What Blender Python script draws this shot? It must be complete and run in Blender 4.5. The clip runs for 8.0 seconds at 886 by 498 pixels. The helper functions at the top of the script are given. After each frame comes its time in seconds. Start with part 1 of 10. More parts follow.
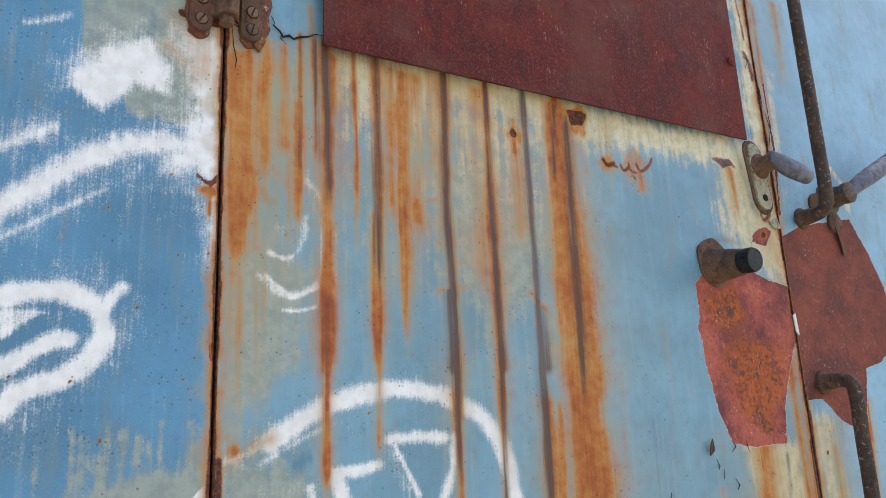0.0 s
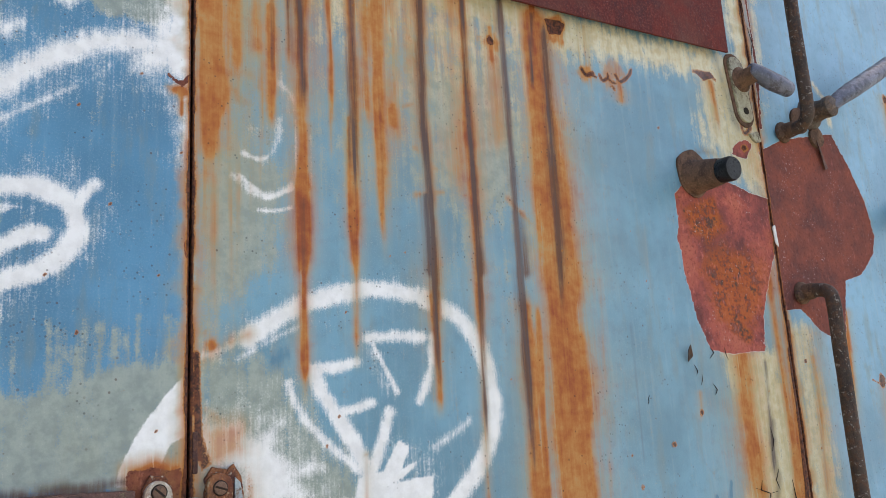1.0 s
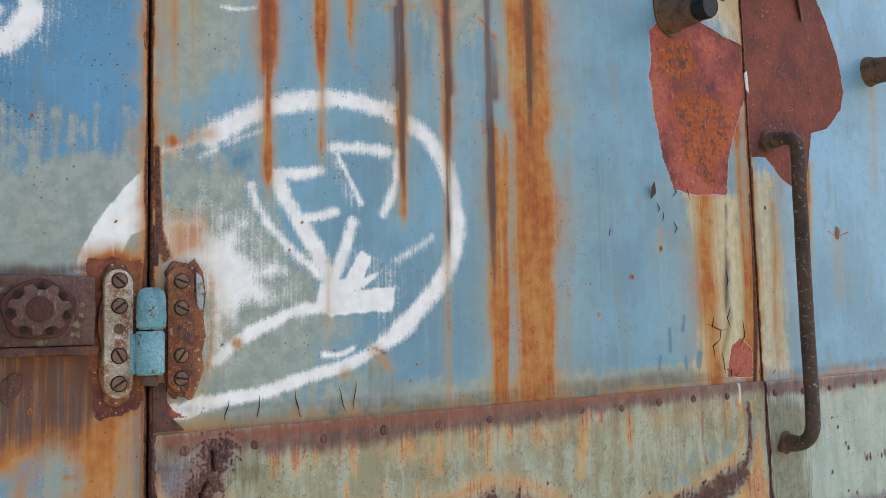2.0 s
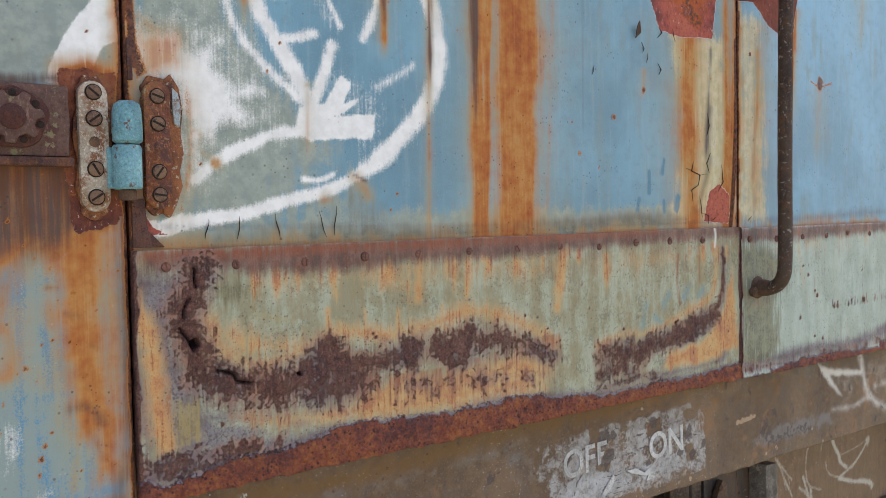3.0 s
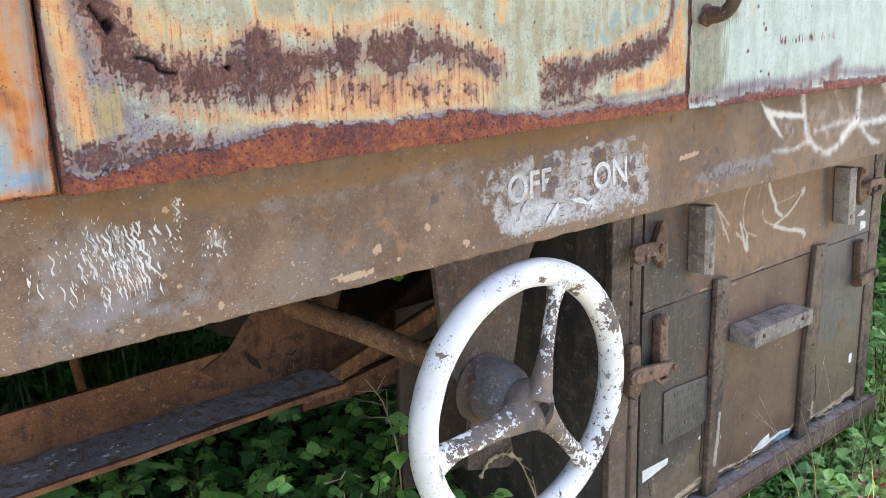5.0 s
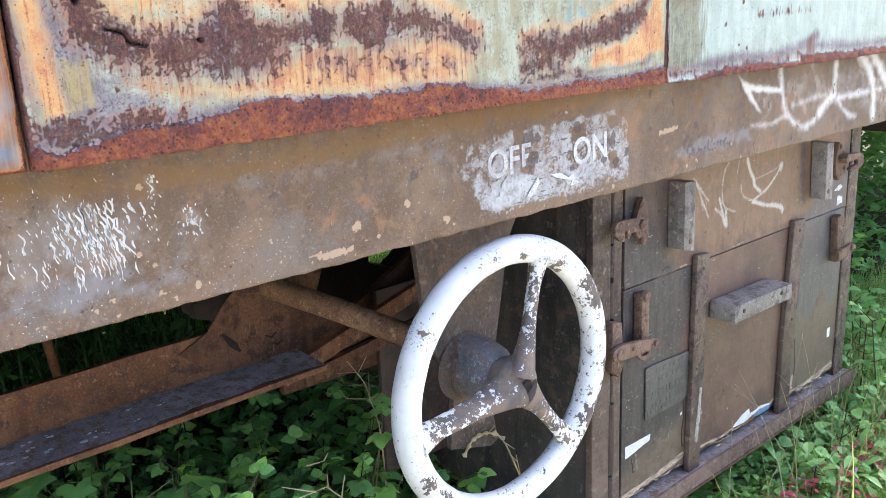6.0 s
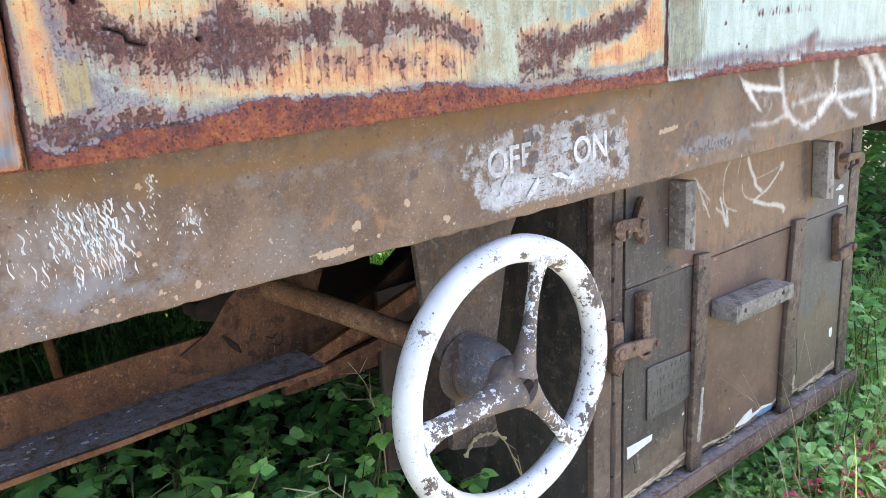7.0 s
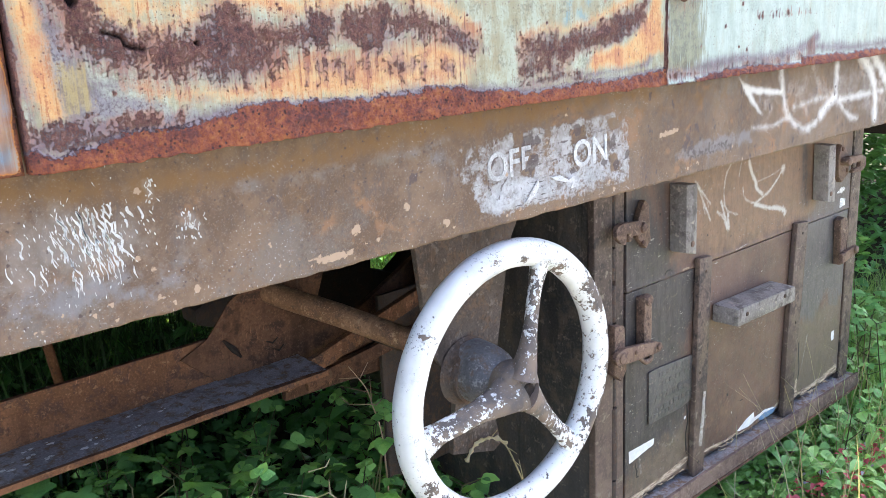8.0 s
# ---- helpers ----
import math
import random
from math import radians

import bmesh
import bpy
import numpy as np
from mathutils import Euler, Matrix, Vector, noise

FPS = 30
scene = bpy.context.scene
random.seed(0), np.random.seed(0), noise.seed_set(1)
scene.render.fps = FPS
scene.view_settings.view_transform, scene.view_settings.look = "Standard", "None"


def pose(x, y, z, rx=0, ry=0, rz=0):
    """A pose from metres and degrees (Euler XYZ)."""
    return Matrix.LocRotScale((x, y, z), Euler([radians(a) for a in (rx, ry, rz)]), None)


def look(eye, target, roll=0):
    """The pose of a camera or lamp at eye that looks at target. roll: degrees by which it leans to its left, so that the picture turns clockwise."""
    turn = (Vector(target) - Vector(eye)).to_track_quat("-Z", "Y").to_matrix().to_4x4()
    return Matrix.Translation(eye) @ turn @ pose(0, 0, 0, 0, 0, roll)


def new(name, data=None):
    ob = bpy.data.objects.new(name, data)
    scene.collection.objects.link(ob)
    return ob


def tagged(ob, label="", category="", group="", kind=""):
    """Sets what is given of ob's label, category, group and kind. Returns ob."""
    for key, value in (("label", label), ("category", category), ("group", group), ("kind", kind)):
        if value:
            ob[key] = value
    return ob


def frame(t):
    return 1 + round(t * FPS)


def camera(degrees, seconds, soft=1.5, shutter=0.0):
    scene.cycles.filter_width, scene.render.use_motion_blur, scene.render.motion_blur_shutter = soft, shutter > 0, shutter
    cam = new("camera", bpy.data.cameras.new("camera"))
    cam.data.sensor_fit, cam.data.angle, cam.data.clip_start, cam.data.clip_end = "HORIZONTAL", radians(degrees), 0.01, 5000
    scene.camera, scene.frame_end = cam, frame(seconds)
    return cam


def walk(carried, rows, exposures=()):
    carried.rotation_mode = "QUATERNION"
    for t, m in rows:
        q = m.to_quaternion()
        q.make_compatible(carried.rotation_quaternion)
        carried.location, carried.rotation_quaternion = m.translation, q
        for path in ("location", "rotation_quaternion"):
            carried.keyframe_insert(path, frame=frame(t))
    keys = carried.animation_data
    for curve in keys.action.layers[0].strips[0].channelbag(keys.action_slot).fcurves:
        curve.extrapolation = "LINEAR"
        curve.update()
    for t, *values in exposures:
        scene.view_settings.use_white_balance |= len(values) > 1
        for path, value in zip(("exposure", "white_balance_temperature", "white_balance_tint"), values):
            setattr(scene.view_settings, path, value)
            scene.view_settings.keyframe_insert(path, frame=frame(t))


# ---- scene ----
cam = camera(53.9, 8.0, 0.85)
PATH = [
    (0, (-0.284, -0.864, 1.574), (0.77, 0.743, 2.128), -2.5),
    (0.5, (-0.279, -0.868, 1.551), (0.788, 0.747, 2.055), -2.8),
    (1, (-0.261, -0.866, 1.513), (0.811, 0.761, 1.964), -3.3),
    (1.5, (-0.254, -0.857, 1.474), (0.872, 0.77, 1.766), -1.7),
    (1.7, (-0.253, -0.853, 1.459), (0.885, 0.772, 1.708), -1.6),
    (2.8, (-0.249, -0.846, 1.381), (0.921, 0.775, 1.359), -1.2),
    (3, (-0.251, -0.843, 1.372), (0.936, 0.765, 1.293), -1.1),
    (3.5, (-0.249, -0.843, 1.343), (0.941, 0.75, 1.13), -1.6),
    (4, (-0.244, -0.836, 1.306), (0.969, 0.723, 0.993), -1.9),
    (4.5, (-0.239, -0.828, 1.269), (0.982, 0.701, 0.854), -1.9),
    (5, (-0.235, -0.823, 1.235), (1.006, 0.667, 0.746), -1.9),
    (5.2, (-0.235, -0.81, 1.229), (1.04, 0.645, 0.721), -1.9),
    (6.5, (-0.23, -0.816, 1.218), (1.038, 0.639, 0.693), -2.6),
    (7, (-0.23, -0.816, 1.215), (1.04, 0.641, 0.7), -2.7),
    (7.5, (-0.23, -0.816, 1.213), (1.04, 0.644, 0.706), -2.7),
    (8, (-0.227, -0.816, 1.213), (1.042, 0.645, 0.709), -2.9),

]
LIGHT = [(0, 0.9, 6400, 11), (1.5, 0.86, 6450, 11), (3.0, 0.80, 6600, 12), (4.0, 1.18, 6650, 14), (5.2, 1.8, 6250, 14), (6.3, 1.92, 6000, 14), (8, 1.92, 6000, 14)]
walk(cam, [(t, look(eye, target, roll)) for t, eye, target, roll in PATH], LIGHT)

# ---- daylight: the sun stands just behind the line of the side, so this side lies in open shade ----
SUN_UP, SUN_ROUND = 54, 87
world = bpy.data.worlds.new("sky")
scene.world = world
world.use_nodes = True
sky = world.node_tree.nodes.new("ShaderNodeTexSky")
sky.sky_type = "NISHITA"
sky.sun_disc = False
sky.sun_elevation = radians(SUN_UP)
sky.sun_rotation = radians(SUN_ROUND)
sky.air_density, sky.dust_density, sky.ozone_density = 1.0, 3.0, 1.0
back = world.node_tree.nodes["Background"]
back.inputs["Strength"].default_value = 0.15
world.node_tree.links.new(sky.outputs["Color"], back.inputs["Color"])
sun = new("sun", bpy.data.lights.new("sun", "SUN"))
sun.data.energy, sun.data.angle, sun.data.color = 4.5, radians(0.5), (1.0, 0.95, 0.87)
sun.matrix_world = look((8 * math.sin(radians(SUN_ROUND)), 8 * math.cos(radians(SUN_ROUND)), 8 * math.tan(radians(SUN_UP))), (0, 0, 0))


# ---- materials ----
class Nodes:
    """A short way of writing a node material."""

    def __init__(self, name):
        self.mat = bpy.data.materials.new(name)
        self.mat.use_nodes = True
        self.tree = self.mat.node_tree
        self.shader = self.tree.nodes["Principled BSDF"]
        geo = self.tree.nodes.new("ShaderNodeNewGeometry")
        self.place = geo.outputs["Position"]

    def put(self, socket, value):
        if isinstance(value, bpy.types.NodeSocket):
            self.tree.links.new(value, socket)
        elif isinstance(value, (tuple, list)) and len(value) == 3 and socket.type == "RGBA":
            socket.default_value = (*value, 1)
        else:
            socket.default_value = value

    def math(self, op, a, b=0.0, clamp=False):
        n = self.tree.nodes.new("ShaderNodeMath")
        n.operation, n.use_clamp = op, clamp
        self.put(n.inputs[0], a)
        self.put(n.inputs[1], b)
        return n.outputs[0]

    def scaled(self, x, y, z):
        n = self.tree.nodes.new("ShaderNodeVectorMath")
        n.operation = "MULTIPLY"
        self.put(n.inputs[0], self.place)
        n.inputs[1].default_value = (x, y, z)
        return n.outputs[0]

    def noise(self, scale, detail=4.0, rough=0.55, vector=None, warp=0.0):
        n = self.tree.nodes.new("ShaderNodeTexNoise")
        self.put(n.inputs["Vector"], vector or self.place)
        n.inputs["Scale"].default_value, n.inputs["Detail"].default_value = scale, detail
        n.inputs["Roughness"].default_value, n.inputs["Distortion"].default_value = rough, warp
        return n.outputs["Fac"]

    def cells(self, scale, vector=None, out="Distance", feature="F1"):
        n = self.tree.nodes.new("ShaderNodeTexVoronoi")
        n.feature = feature
        self.put(n.inputs["Vector"], vector or self.place)
        n.inputs["Scale"].default_value = scale
        return n.outputs[out]

    def steps(self, value, low, high, a=0.0, b=1.0):
        n = self.tree.nodes.new("ShaderNodeMapRange")
        n.interpolation_type = "SMOOTHSTEP"
        for socket, v in zip(n.inputs, (value, low, high, a, b)):
            self.put(socket, v)
        return n.outputs[0]

    def mix(self, fac, a, b, how="MIX"):
        n = self.tree.nodes.new("ShaderNodeMix")
        n.data_type, n.blend_type = "RGBA", how
        self.put(n.inputs["Factor"], fac)
        self.put(n.inputs[6], a)
        self.put(n.inputs[7], b)
        return n.outputs[2]

    def ramp(self, value, stops):
        n = self.tree.nodes.new("ShaderNodeValToRGB")
        self.put(n.inputs[0], value)
        e = n.color_ramp.elements
        while len(e) < len(stops):
            e.new(0.5)
        for el, (pos, col) in zip(e, stops):
            el.position, el.color = pos, (*col, 1)
        return n.outputs["Color"]

    def layer(self, name):
        n = self.tree.nodes.new("ShaderNodeAttribute")
        n.attribute_name = name
        return n.outputs["Fac"]

    def random(self):
        return self.tree.nodes.new("ShaderNodeObjectInfo").outputs["Random"]

    def bump(self, height, strength, distance=0.002):
        n = self.tree.nodes.new("ShaderNodeBump")
        self.put(n.inputs["Height"], height)
        n.inputs["Strength"].default_value, n.inputs["Distance"].default_value = strength, distance
        return n.outputs["Normal"]

    def done(self, colour, rough=0.6, metal=0.0, normal=None, spec=None):
        self.put(self.shader.inputs["Base Color"], colour)
        self.put(self.shader.inputs["Roughness"], rough)
        self.put(self.shader.inputs["Metallic"], metal)
        if spec is not None:
            self.put(self.shader.inputs["Specular IOR Level"], spec)
        if normal is not None:
            self.put(self.shader.inputs["Normal"], normal)
        return self.mat


def weathered_paint(name, base, worn, primer_tones, lip=0.0):
    """Faded coach paint with brushed white marks, rust runs and bare patches, each on a layer of its own."""
    n = Nodes(name)

    def off(value, much):
        return n.math("MULTIPLY", n.math("SUBTRACT", value, 0.5), much)

    fine, mid, big = n.noise(520, 5, 0.7), n.noise(55, 5, 0.62), n.noise(5, 4, 0.6)
    grain = n.noise(30, 4, 0.6, n.scaled(3.2, 1, 0.22))
    hairs = n.noise(130, 4, 0.65, n.scaled(2.5, 1, 0.12))
    c = n.mix(n.steps(big, 0.36, 0.64), tuple(v * 0.82 for v in base), tuple(min(1, v * 1.12) for v in base))
    c = n.mix(n.steps(grain, 0.5, 0.72, 0, 0.16), c, tuple(0.35 + 0.6 * v for v in base))
    c = n.mix(n.steps(mid, 0.48, 0.66, 0, 0.28), c, tuple(v * 0.72 for v in base))
    c = n.mix(n.steps(fine, 0.5, 0.66, 0, 0.22), c, tuple(0.2 + 0.8 * v for v in base))
    c = n.mix(n.steps(n.noise(18, 5, 0.65, n.scaled(1.4, 1, 0.35)), 0.52, 0.68, 0, 0.45), c, (0.21, 0.25, 0.22))
    shaken = n.math("ADD", off(fine, 1.3), n.math("ADD", off(grain, 1.5), off(mid, 0.9)))

    def cover(layer, low, high, much=1.0, shake=1.0):
        v = n.math("ADD", n.layer(layer), n.math("MULTIPLY", shaken, shake))
        return n.steps(v, low, high, 0, much)

    c = n.mix(cover("olive", 0.3, 0.85, 0.85), c, n.mix(n.steps(mid, 0.35, 0.65), (0.27, 0.30, 0.245), (0.38, 0.41, 0.34)))
    c = n.mix(cover("cream", 0.25, 0.9, 0.95), c, n.mix(n.steps(n.math("ADD", mid, off(grain, 0.6)), 0.34, 0.66), (0.60, 0.48, 0.24), (0.72, 0.67, 0.47)))
    c = n.mix(cover("worn", 0.3, 0.75, 0.9, 1.6), c, worn)
    brushed = n.math("ADD", off(fine, 0.75), n.math("ADD", off(hairs, 0.85), n.math("ADD", off(mid, 0.7), off(n.noise(260, 4, 0.7), 0.3))))
    white = n.steps(n.math("ADD", n.layer("white"), brushed), 0.16, 0.84, 0, 0.97)
    grime = n.layer("grime")
    c = n.mix(n.steps(n.math("ADD", grime, n.math("ADD", off(mid, 1.3), n.math("ADD", off(grain, 0.9), off(fine, 0.6)))), 0.2, 0.9, 0, 0.88), c, n.mix(n.steps(n.math("ADD", mid, off(fine, 0.7)), 0.38, 0.62), (0.085, 0.070, 0.045), (0.20, 0.195, 0.145)))
    c = n.mix(white, c, n.mix(n.steps(mid, 0.35, 0.65), (0.80, 0.795, 0.79), (0.91, 0.91, 0.91)))
    rust = n.layer("rust")
    threads = n.noise(75, 5, 0.62, n.scaled(2.6, 1, 0.10))
    rusty = n.math("MULTIPLY", rust, n.steps(n.math("ADD", n.math("ADD", threads, n.math("ADD", off(hairs, 0.5), off(fine, 0.3))), n.math("MULTIPLY", rust, 0.22)), 0.36, 0.66, 0.78, 1.08), True)
    depth = n.math("ADD", n.math("MULTIPLY", rusty, 0.47), n.math("ADD", off(n.noise(9, 5, 0.62, n.scaled(1.3, 1, 0.8)), 0.9), n.math("ADD", off(threads, 0.3), n.math("ADD", off(hairs, 0.15), off(mid, 0.6)))))
    c = n.mix(n.math("MULTIPLY", rusty, 1.12, True), c, n.ramp(depth, [(0.02, (0.38, 0.35, 0.21)), (0.18, (0.44, 0.31, 0.15)), (0.34, (0.50, 0.24, 0.08)), (0.50, (0.43, 0.155, 0.048)), (0.64, (0.33, 0.095, 0.04)), (0.85, (0.21, 0.065, 0.034))]))
    dark = n.layer("dark")
    darky = n.math("MULTIPLY", dark, n.steps(n.math("ADD", threads, n.math("ADD", off(hairs, 0.5), off(fine, 0.3))), 0.34, 0.62, 0.7, 1.05), True)
    c = n.mix(n.steps(darky, 0.08, 0.85, 0, 0.93), c, n.mix(n.steps(n.math("ADD", grain, off(big, 0.8)), 0.38, 0.62), (0.098, 0.078, 0.080), (0.13, 0.066, 0.045)))
    c = n.mix(n.steps(n.math("ADD", n.layer("blue"), off(grain, 1.4)), 0.35, 0.7, 0, 0.8), c, (0.07, 0.20, 0.31))
    raw = n.math("ADD", n.layer("bare"), n.math("ADD", off(n.noise(150, 5, 0.65), 0.7), off(n.noise(30, 5, 0.65), 0.8)))
    bare = n.steps(raw, 0.46, 0.55)
    c = n.mix(n.steps(raw, 0.36, 0.44, 0, lip), c, (0.70, 0.70, 0.66))
    patchy, blotch = n.noise(9, 4, 0.6), n.noise(34, 6, 0.7)
    pits = n.noise(140, 5, 0.72)
    primer = n.ramp(n.math("ADD", patchy, off(blotch, 0.45)), list(zip((0.38, 0.47, 0.55, 0.64), primer_tones)))
    primer = n.mix(n.steps(n.noise(200, 5, 0.72), 0.50, 0.64, 0, 0.55), primer, tuple(v * 0.55 for v in primer_tones[1]))
    scab = n.math("ADD", n.layer("scab"), n.math("ADD", off(blotch, 1.6), off(pits, 0.9)))
    primer = n.mix(n.steps(scab, 0.25, 0.8, 0, 0.9), primer, n.ramp(n.math("ADD", blotch, off(pits, 0.6)), [(0.36, (0.50, 0.15, 0.03)), (0.50, (0.40, 0.10, 0.03)), (0.60, (0.17, 0.06, 0.045)), (0.68, (0.30, 0.12, 0.09))]))
    primer = n.mix(n.steps(n.math("ADD", n.layer("scab"), off(n.noise(70, 6, 0.72), 2.6)), 0.80, 1.1, 0, 0.85), primer, (0.10, 0.06, 0.05))
    primer = n.mix(n.steps(n.noise(110, 5, 0.7, n.scaled(1.3, 1, 0.6)), 0.56, 0.68, 0, 0.5), primer, tuple(min(1, v * 1.5 + 0.03) for v in primer_tones[2]))
    primer = n.mix(n.math("MULTIPLY", n.steps(n.noise(260, 4, 0.65), 0.62, 0.67), n.steps(n.noise(16, 3), 0.5, 0.6), True), primer, (0.55, 0.38, 0.36))
    c = n.mix(bare, c, primer)
    chip = n.math("ADD", n.layer("chip"), n.math("ADD", off(fine, 0.8), off(pits, 0.6)))
    c = n.mix(n.steps(chip, 0.22, 0.42, 0, 0.85), c, (0.42, 0.16, 0.035))
    c = n.mix(n.steps(chip, 0.45, 0.6), c, n.mix(n.steps(pits, 0.4, 0.6), (0.05, 0.025, 0.02), (0.17, 0.06, 0.03)))
    # small spots where the film has blistered through
    for size, low, high, part_of in ((75, 0.07, 0.14, 9), (170, 0.12, 0.24, 13), (95, 0.08, 0.15, 21)):
        spots = n.math("MULTIPLY", n.steps(n.cells(size), low, high, 1, 0), n.steps(n.noise(part_of, 3), 0.51, 0.62), True)
        spots = n.math("MULTIPLY", spots, n.steps(n.cells(size, out="Color"), 0.5, 0.55), True)
        c = n.mix(n.math("MULTIPLY", spots, 0.65), c, (0.05, 0.055, 0.06) if size > 100 else (0.09, 0.05, 0.035))
    rough = n.steps(n.math("MAXIMUM", bare, n.math("MULTIPLY", rusty, 0.7)), 0, 1, 0.42, 0.85)
    rough = n.math("ADD", rough, off(mid, 0.3))
    height = n.math("ADD", n.math("MULTIPLY", fine, 0.2), n.math("MULTIPLY", n.math("MULTIPLY", bare, pits), 1.3))
    height = n.math("ADD", height, n.math("MULTIPLY", white, 0.15))
    height = n.math("ADD", height, n.math("MULTIPLY", n.noise(9, 2), 1.2))
    return n.done(c, rough, 0, n.bump(n.math("SUBTRACT", height, n.math("MULTIPLY", bare, 0.6)), 0.6, 0.0012), n.steps(n.math("MAXIMUM", bare, rusty), 0, 1, 0.5, 0.12))


def corroded_plate(name, base, light, grime=1.0):
    """Thin plate whose paint goes from pale green over ochre and slate to dark flaking rust."""
    n = Nodes(name)

    def off(value, much):
        return n.math("MULTIPLY", n.math("SUBTRACT", value, 0.5), much)

    def total(*values):
        out = values[0]
        for v in values[1:]:
            out = n.math("ADD", out, v)
        return out

    fine, mid, big = n.noise(420, 5, 0.72), n.noise(60, 6, 0.68), n.noise(14, 4, 0.6)
    drip = n.noise(110, 5, 0.65, n.scaled(1.5, 1, 0.3))
    streak = n.noise(120, 5, 0.62, n.scaled(2.4, 1, 0.16))
    wash = n.noise(22, 5, 0.65, n.scaled(1.8, 1, 0.4))
    blots = n.noise(150, 6, 0.72)
    grains = n.noise(290, 5, 0.75)
    c = n.mix(n.steps(total(wash, off(mid, 0.4), off(big, 0.5)), 0.38, 0.62), base, light)
    c = n.mix(n.steps(total(n.noise(17, 5, 0.65, n.scaled(1.5, 1, 0.6)), off(fine, 0.3)), 0.50, 0.66, 0, 0.6 * grime), c, tuple(v * k for v, k in zip(base, (0.95, 0.72, 0.5))))
    c = n.mix(n.steps(total(n.noise(230, 5, 0.72), off(n.noise(30, 4), 0.9)), 0.53, 0.66, 0, 0.66 * grime), c, tuple(v * 0.45 for v in base))
    c = n.mix(n.steps(total(n.noise(90, 5, 0.7), off(big, 0.5)), 0.55, 0.66, 0, 0.5 * grime), c, tuple(min(1, v * 1.15) for v in light))
    c = n.mix(n.steps(streak, 0.56, 0.70, 0, 0.30), c, tuple(v * k for v, k in zip(base, (1.05, 0.80, 0.55))))

    def shaken(layer, much, small=0.6):
        return total(n.layer(layer), off(streak, much), off(mid, much * 0.5), off(fine, small))

    slate = n.steps(shaken("slate", 0.8), 0.15, 0.95, 0, 0.92)
    c = n.mix(slate, c, n.ramp(total(big, off(mid, 0.7), off(fine, 0.4)), [(0.34, (0.095, 0.062, 0.078)), (0.46, (0.150, 0.118, 0.150)), (0.56, (0.205, 0.185, 0.215)), (0.68, (0.26, 0.245, 0.235))]))
    c = n.mix(n.math("MULTIPLY", slate, n.steps(total(grains, off(big, 0.5)), 0.54, 0.62, 0, 0.75), True), c, (0.075, 0.045, 0.058))
    c = n.mix(n.steps(shaken("moss", 1.5), 0.3, 0.9, 0, 0.8), c, n.mix(n.steps(total(mid, off(fine, 0.8)), 0.38, 0.62), (0.095, 0.082, 0.045), (0.22, 0.215, 0.115)))
    c = n.mix(n.steps(shaken("blue", 1.0), 0.35, 0.9, 0, 0.7), c, (0.17, 0.32, 0.37))
    glow = shaken("ochre", 0.95)
    c = n.mix(n.steps(glow, 0.10, 0.95, 0, 0.94), c, n.ramp(total(n.math("MULTIPLY", glow, 0.30), n.math("MULTIPLY", big, 0.6), off(mid, 0.6), off(fine, 0.25)), [(0.30, (0.54, 0.42, 0.235)), (0.44, (0.62, 0.39, 0.165)), (0.56, (0.60, 0.31, 0.115)), (0.70, (0.47, 0.185, 0.08))]))
    c = n.mix(n.math("MULTIPLY", n.steps(glow, 0.3, 0.8), n.steps(total(streak, off(fine, 0.4)), 0.57, 0.68, 0, 0.75), True), c, (0.33, 0.105, 0.045))
    c = n.mix(n.steps(shaken("yellow", 1.2), 0.3, 0.9, 0, 0.7), c, (0.43, 0.33, 0.12))
    c = n.mix(n.steps(shaken("maroon", 1.0), 0.15, 0.95, 0, 0.9), c, n.ramp(total(wash, off(mid, 0.6), off(fine, 0.45)), [(0.34, (0.085, 0.038, 0.038)), (0.48, (0.155, 0.060, 0.050)), (0.58, (0.195, 0.100, 0.085)), (0.68, (0.28, 0.105, 0.055))]))
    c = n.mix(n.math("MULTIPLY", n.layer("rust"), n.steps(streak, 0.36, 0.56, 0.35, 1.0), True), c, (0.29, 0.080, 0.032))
    there = n.layer("corr")
    lumps = total(off(blots, 1.5), off(mid, 1.1), off(streak, 0.7), off(grains, 1.3))
    on = n.steps(there, 0.0, 0.1)
    halo = n.math("MULTIPLY", on, n.steps(total(there, off(mid, 0.7), off(streak, 0.6)), 0.06, 0.50, 0, 0.82), True)
    c = n.mix(halo, c, n.mix(n.steps(total(big, off(fine, 0.4)), 0.4, 0.6), (0.225, 0.160, 0.170), (0.34, 0.165, 0.115)))
    corr = n.math("MULTIPLY", on, total(there, lumps))
    body = n.steps(corr, 0.40, 0.66)
    tone = n.ramp(total(grains, off(n.noise(48, 4, 0.65), 0.7), off(n.noise(600, 3, 0.7), 0.5)), [(0.32, (0.075, 0.040, 0.046)), (0.42, (0.150, 0.070, 0.066)), (0.52, (0.225, 0.098, 0.082)), (0.62, (0.285, 0.130, 0.098)), (0.72, (0.34, 0.205, 0.180))])
    c = n.mix(n.math("MULTIPLY", body, 0.93), c, tone)
    raw = total(n.layer("bare"), off(blots, 0.8), off(mid, 0.5), off(grains, 0.3))
    bare = n.steps(raw, 0.44, 0.54)
    c = n.mix(n.math("MULTIPLY", n.steps(raw, 0.22, 0.42), n.steps(n.layer("bare"), 0.02, 0.12), True), c, n.mix(n.steps(total(grains, off(mid, 0.4)), 0.46, 0.58), (0.215, 0.175, 0.205), (0.085, 0.050, 0.062)))
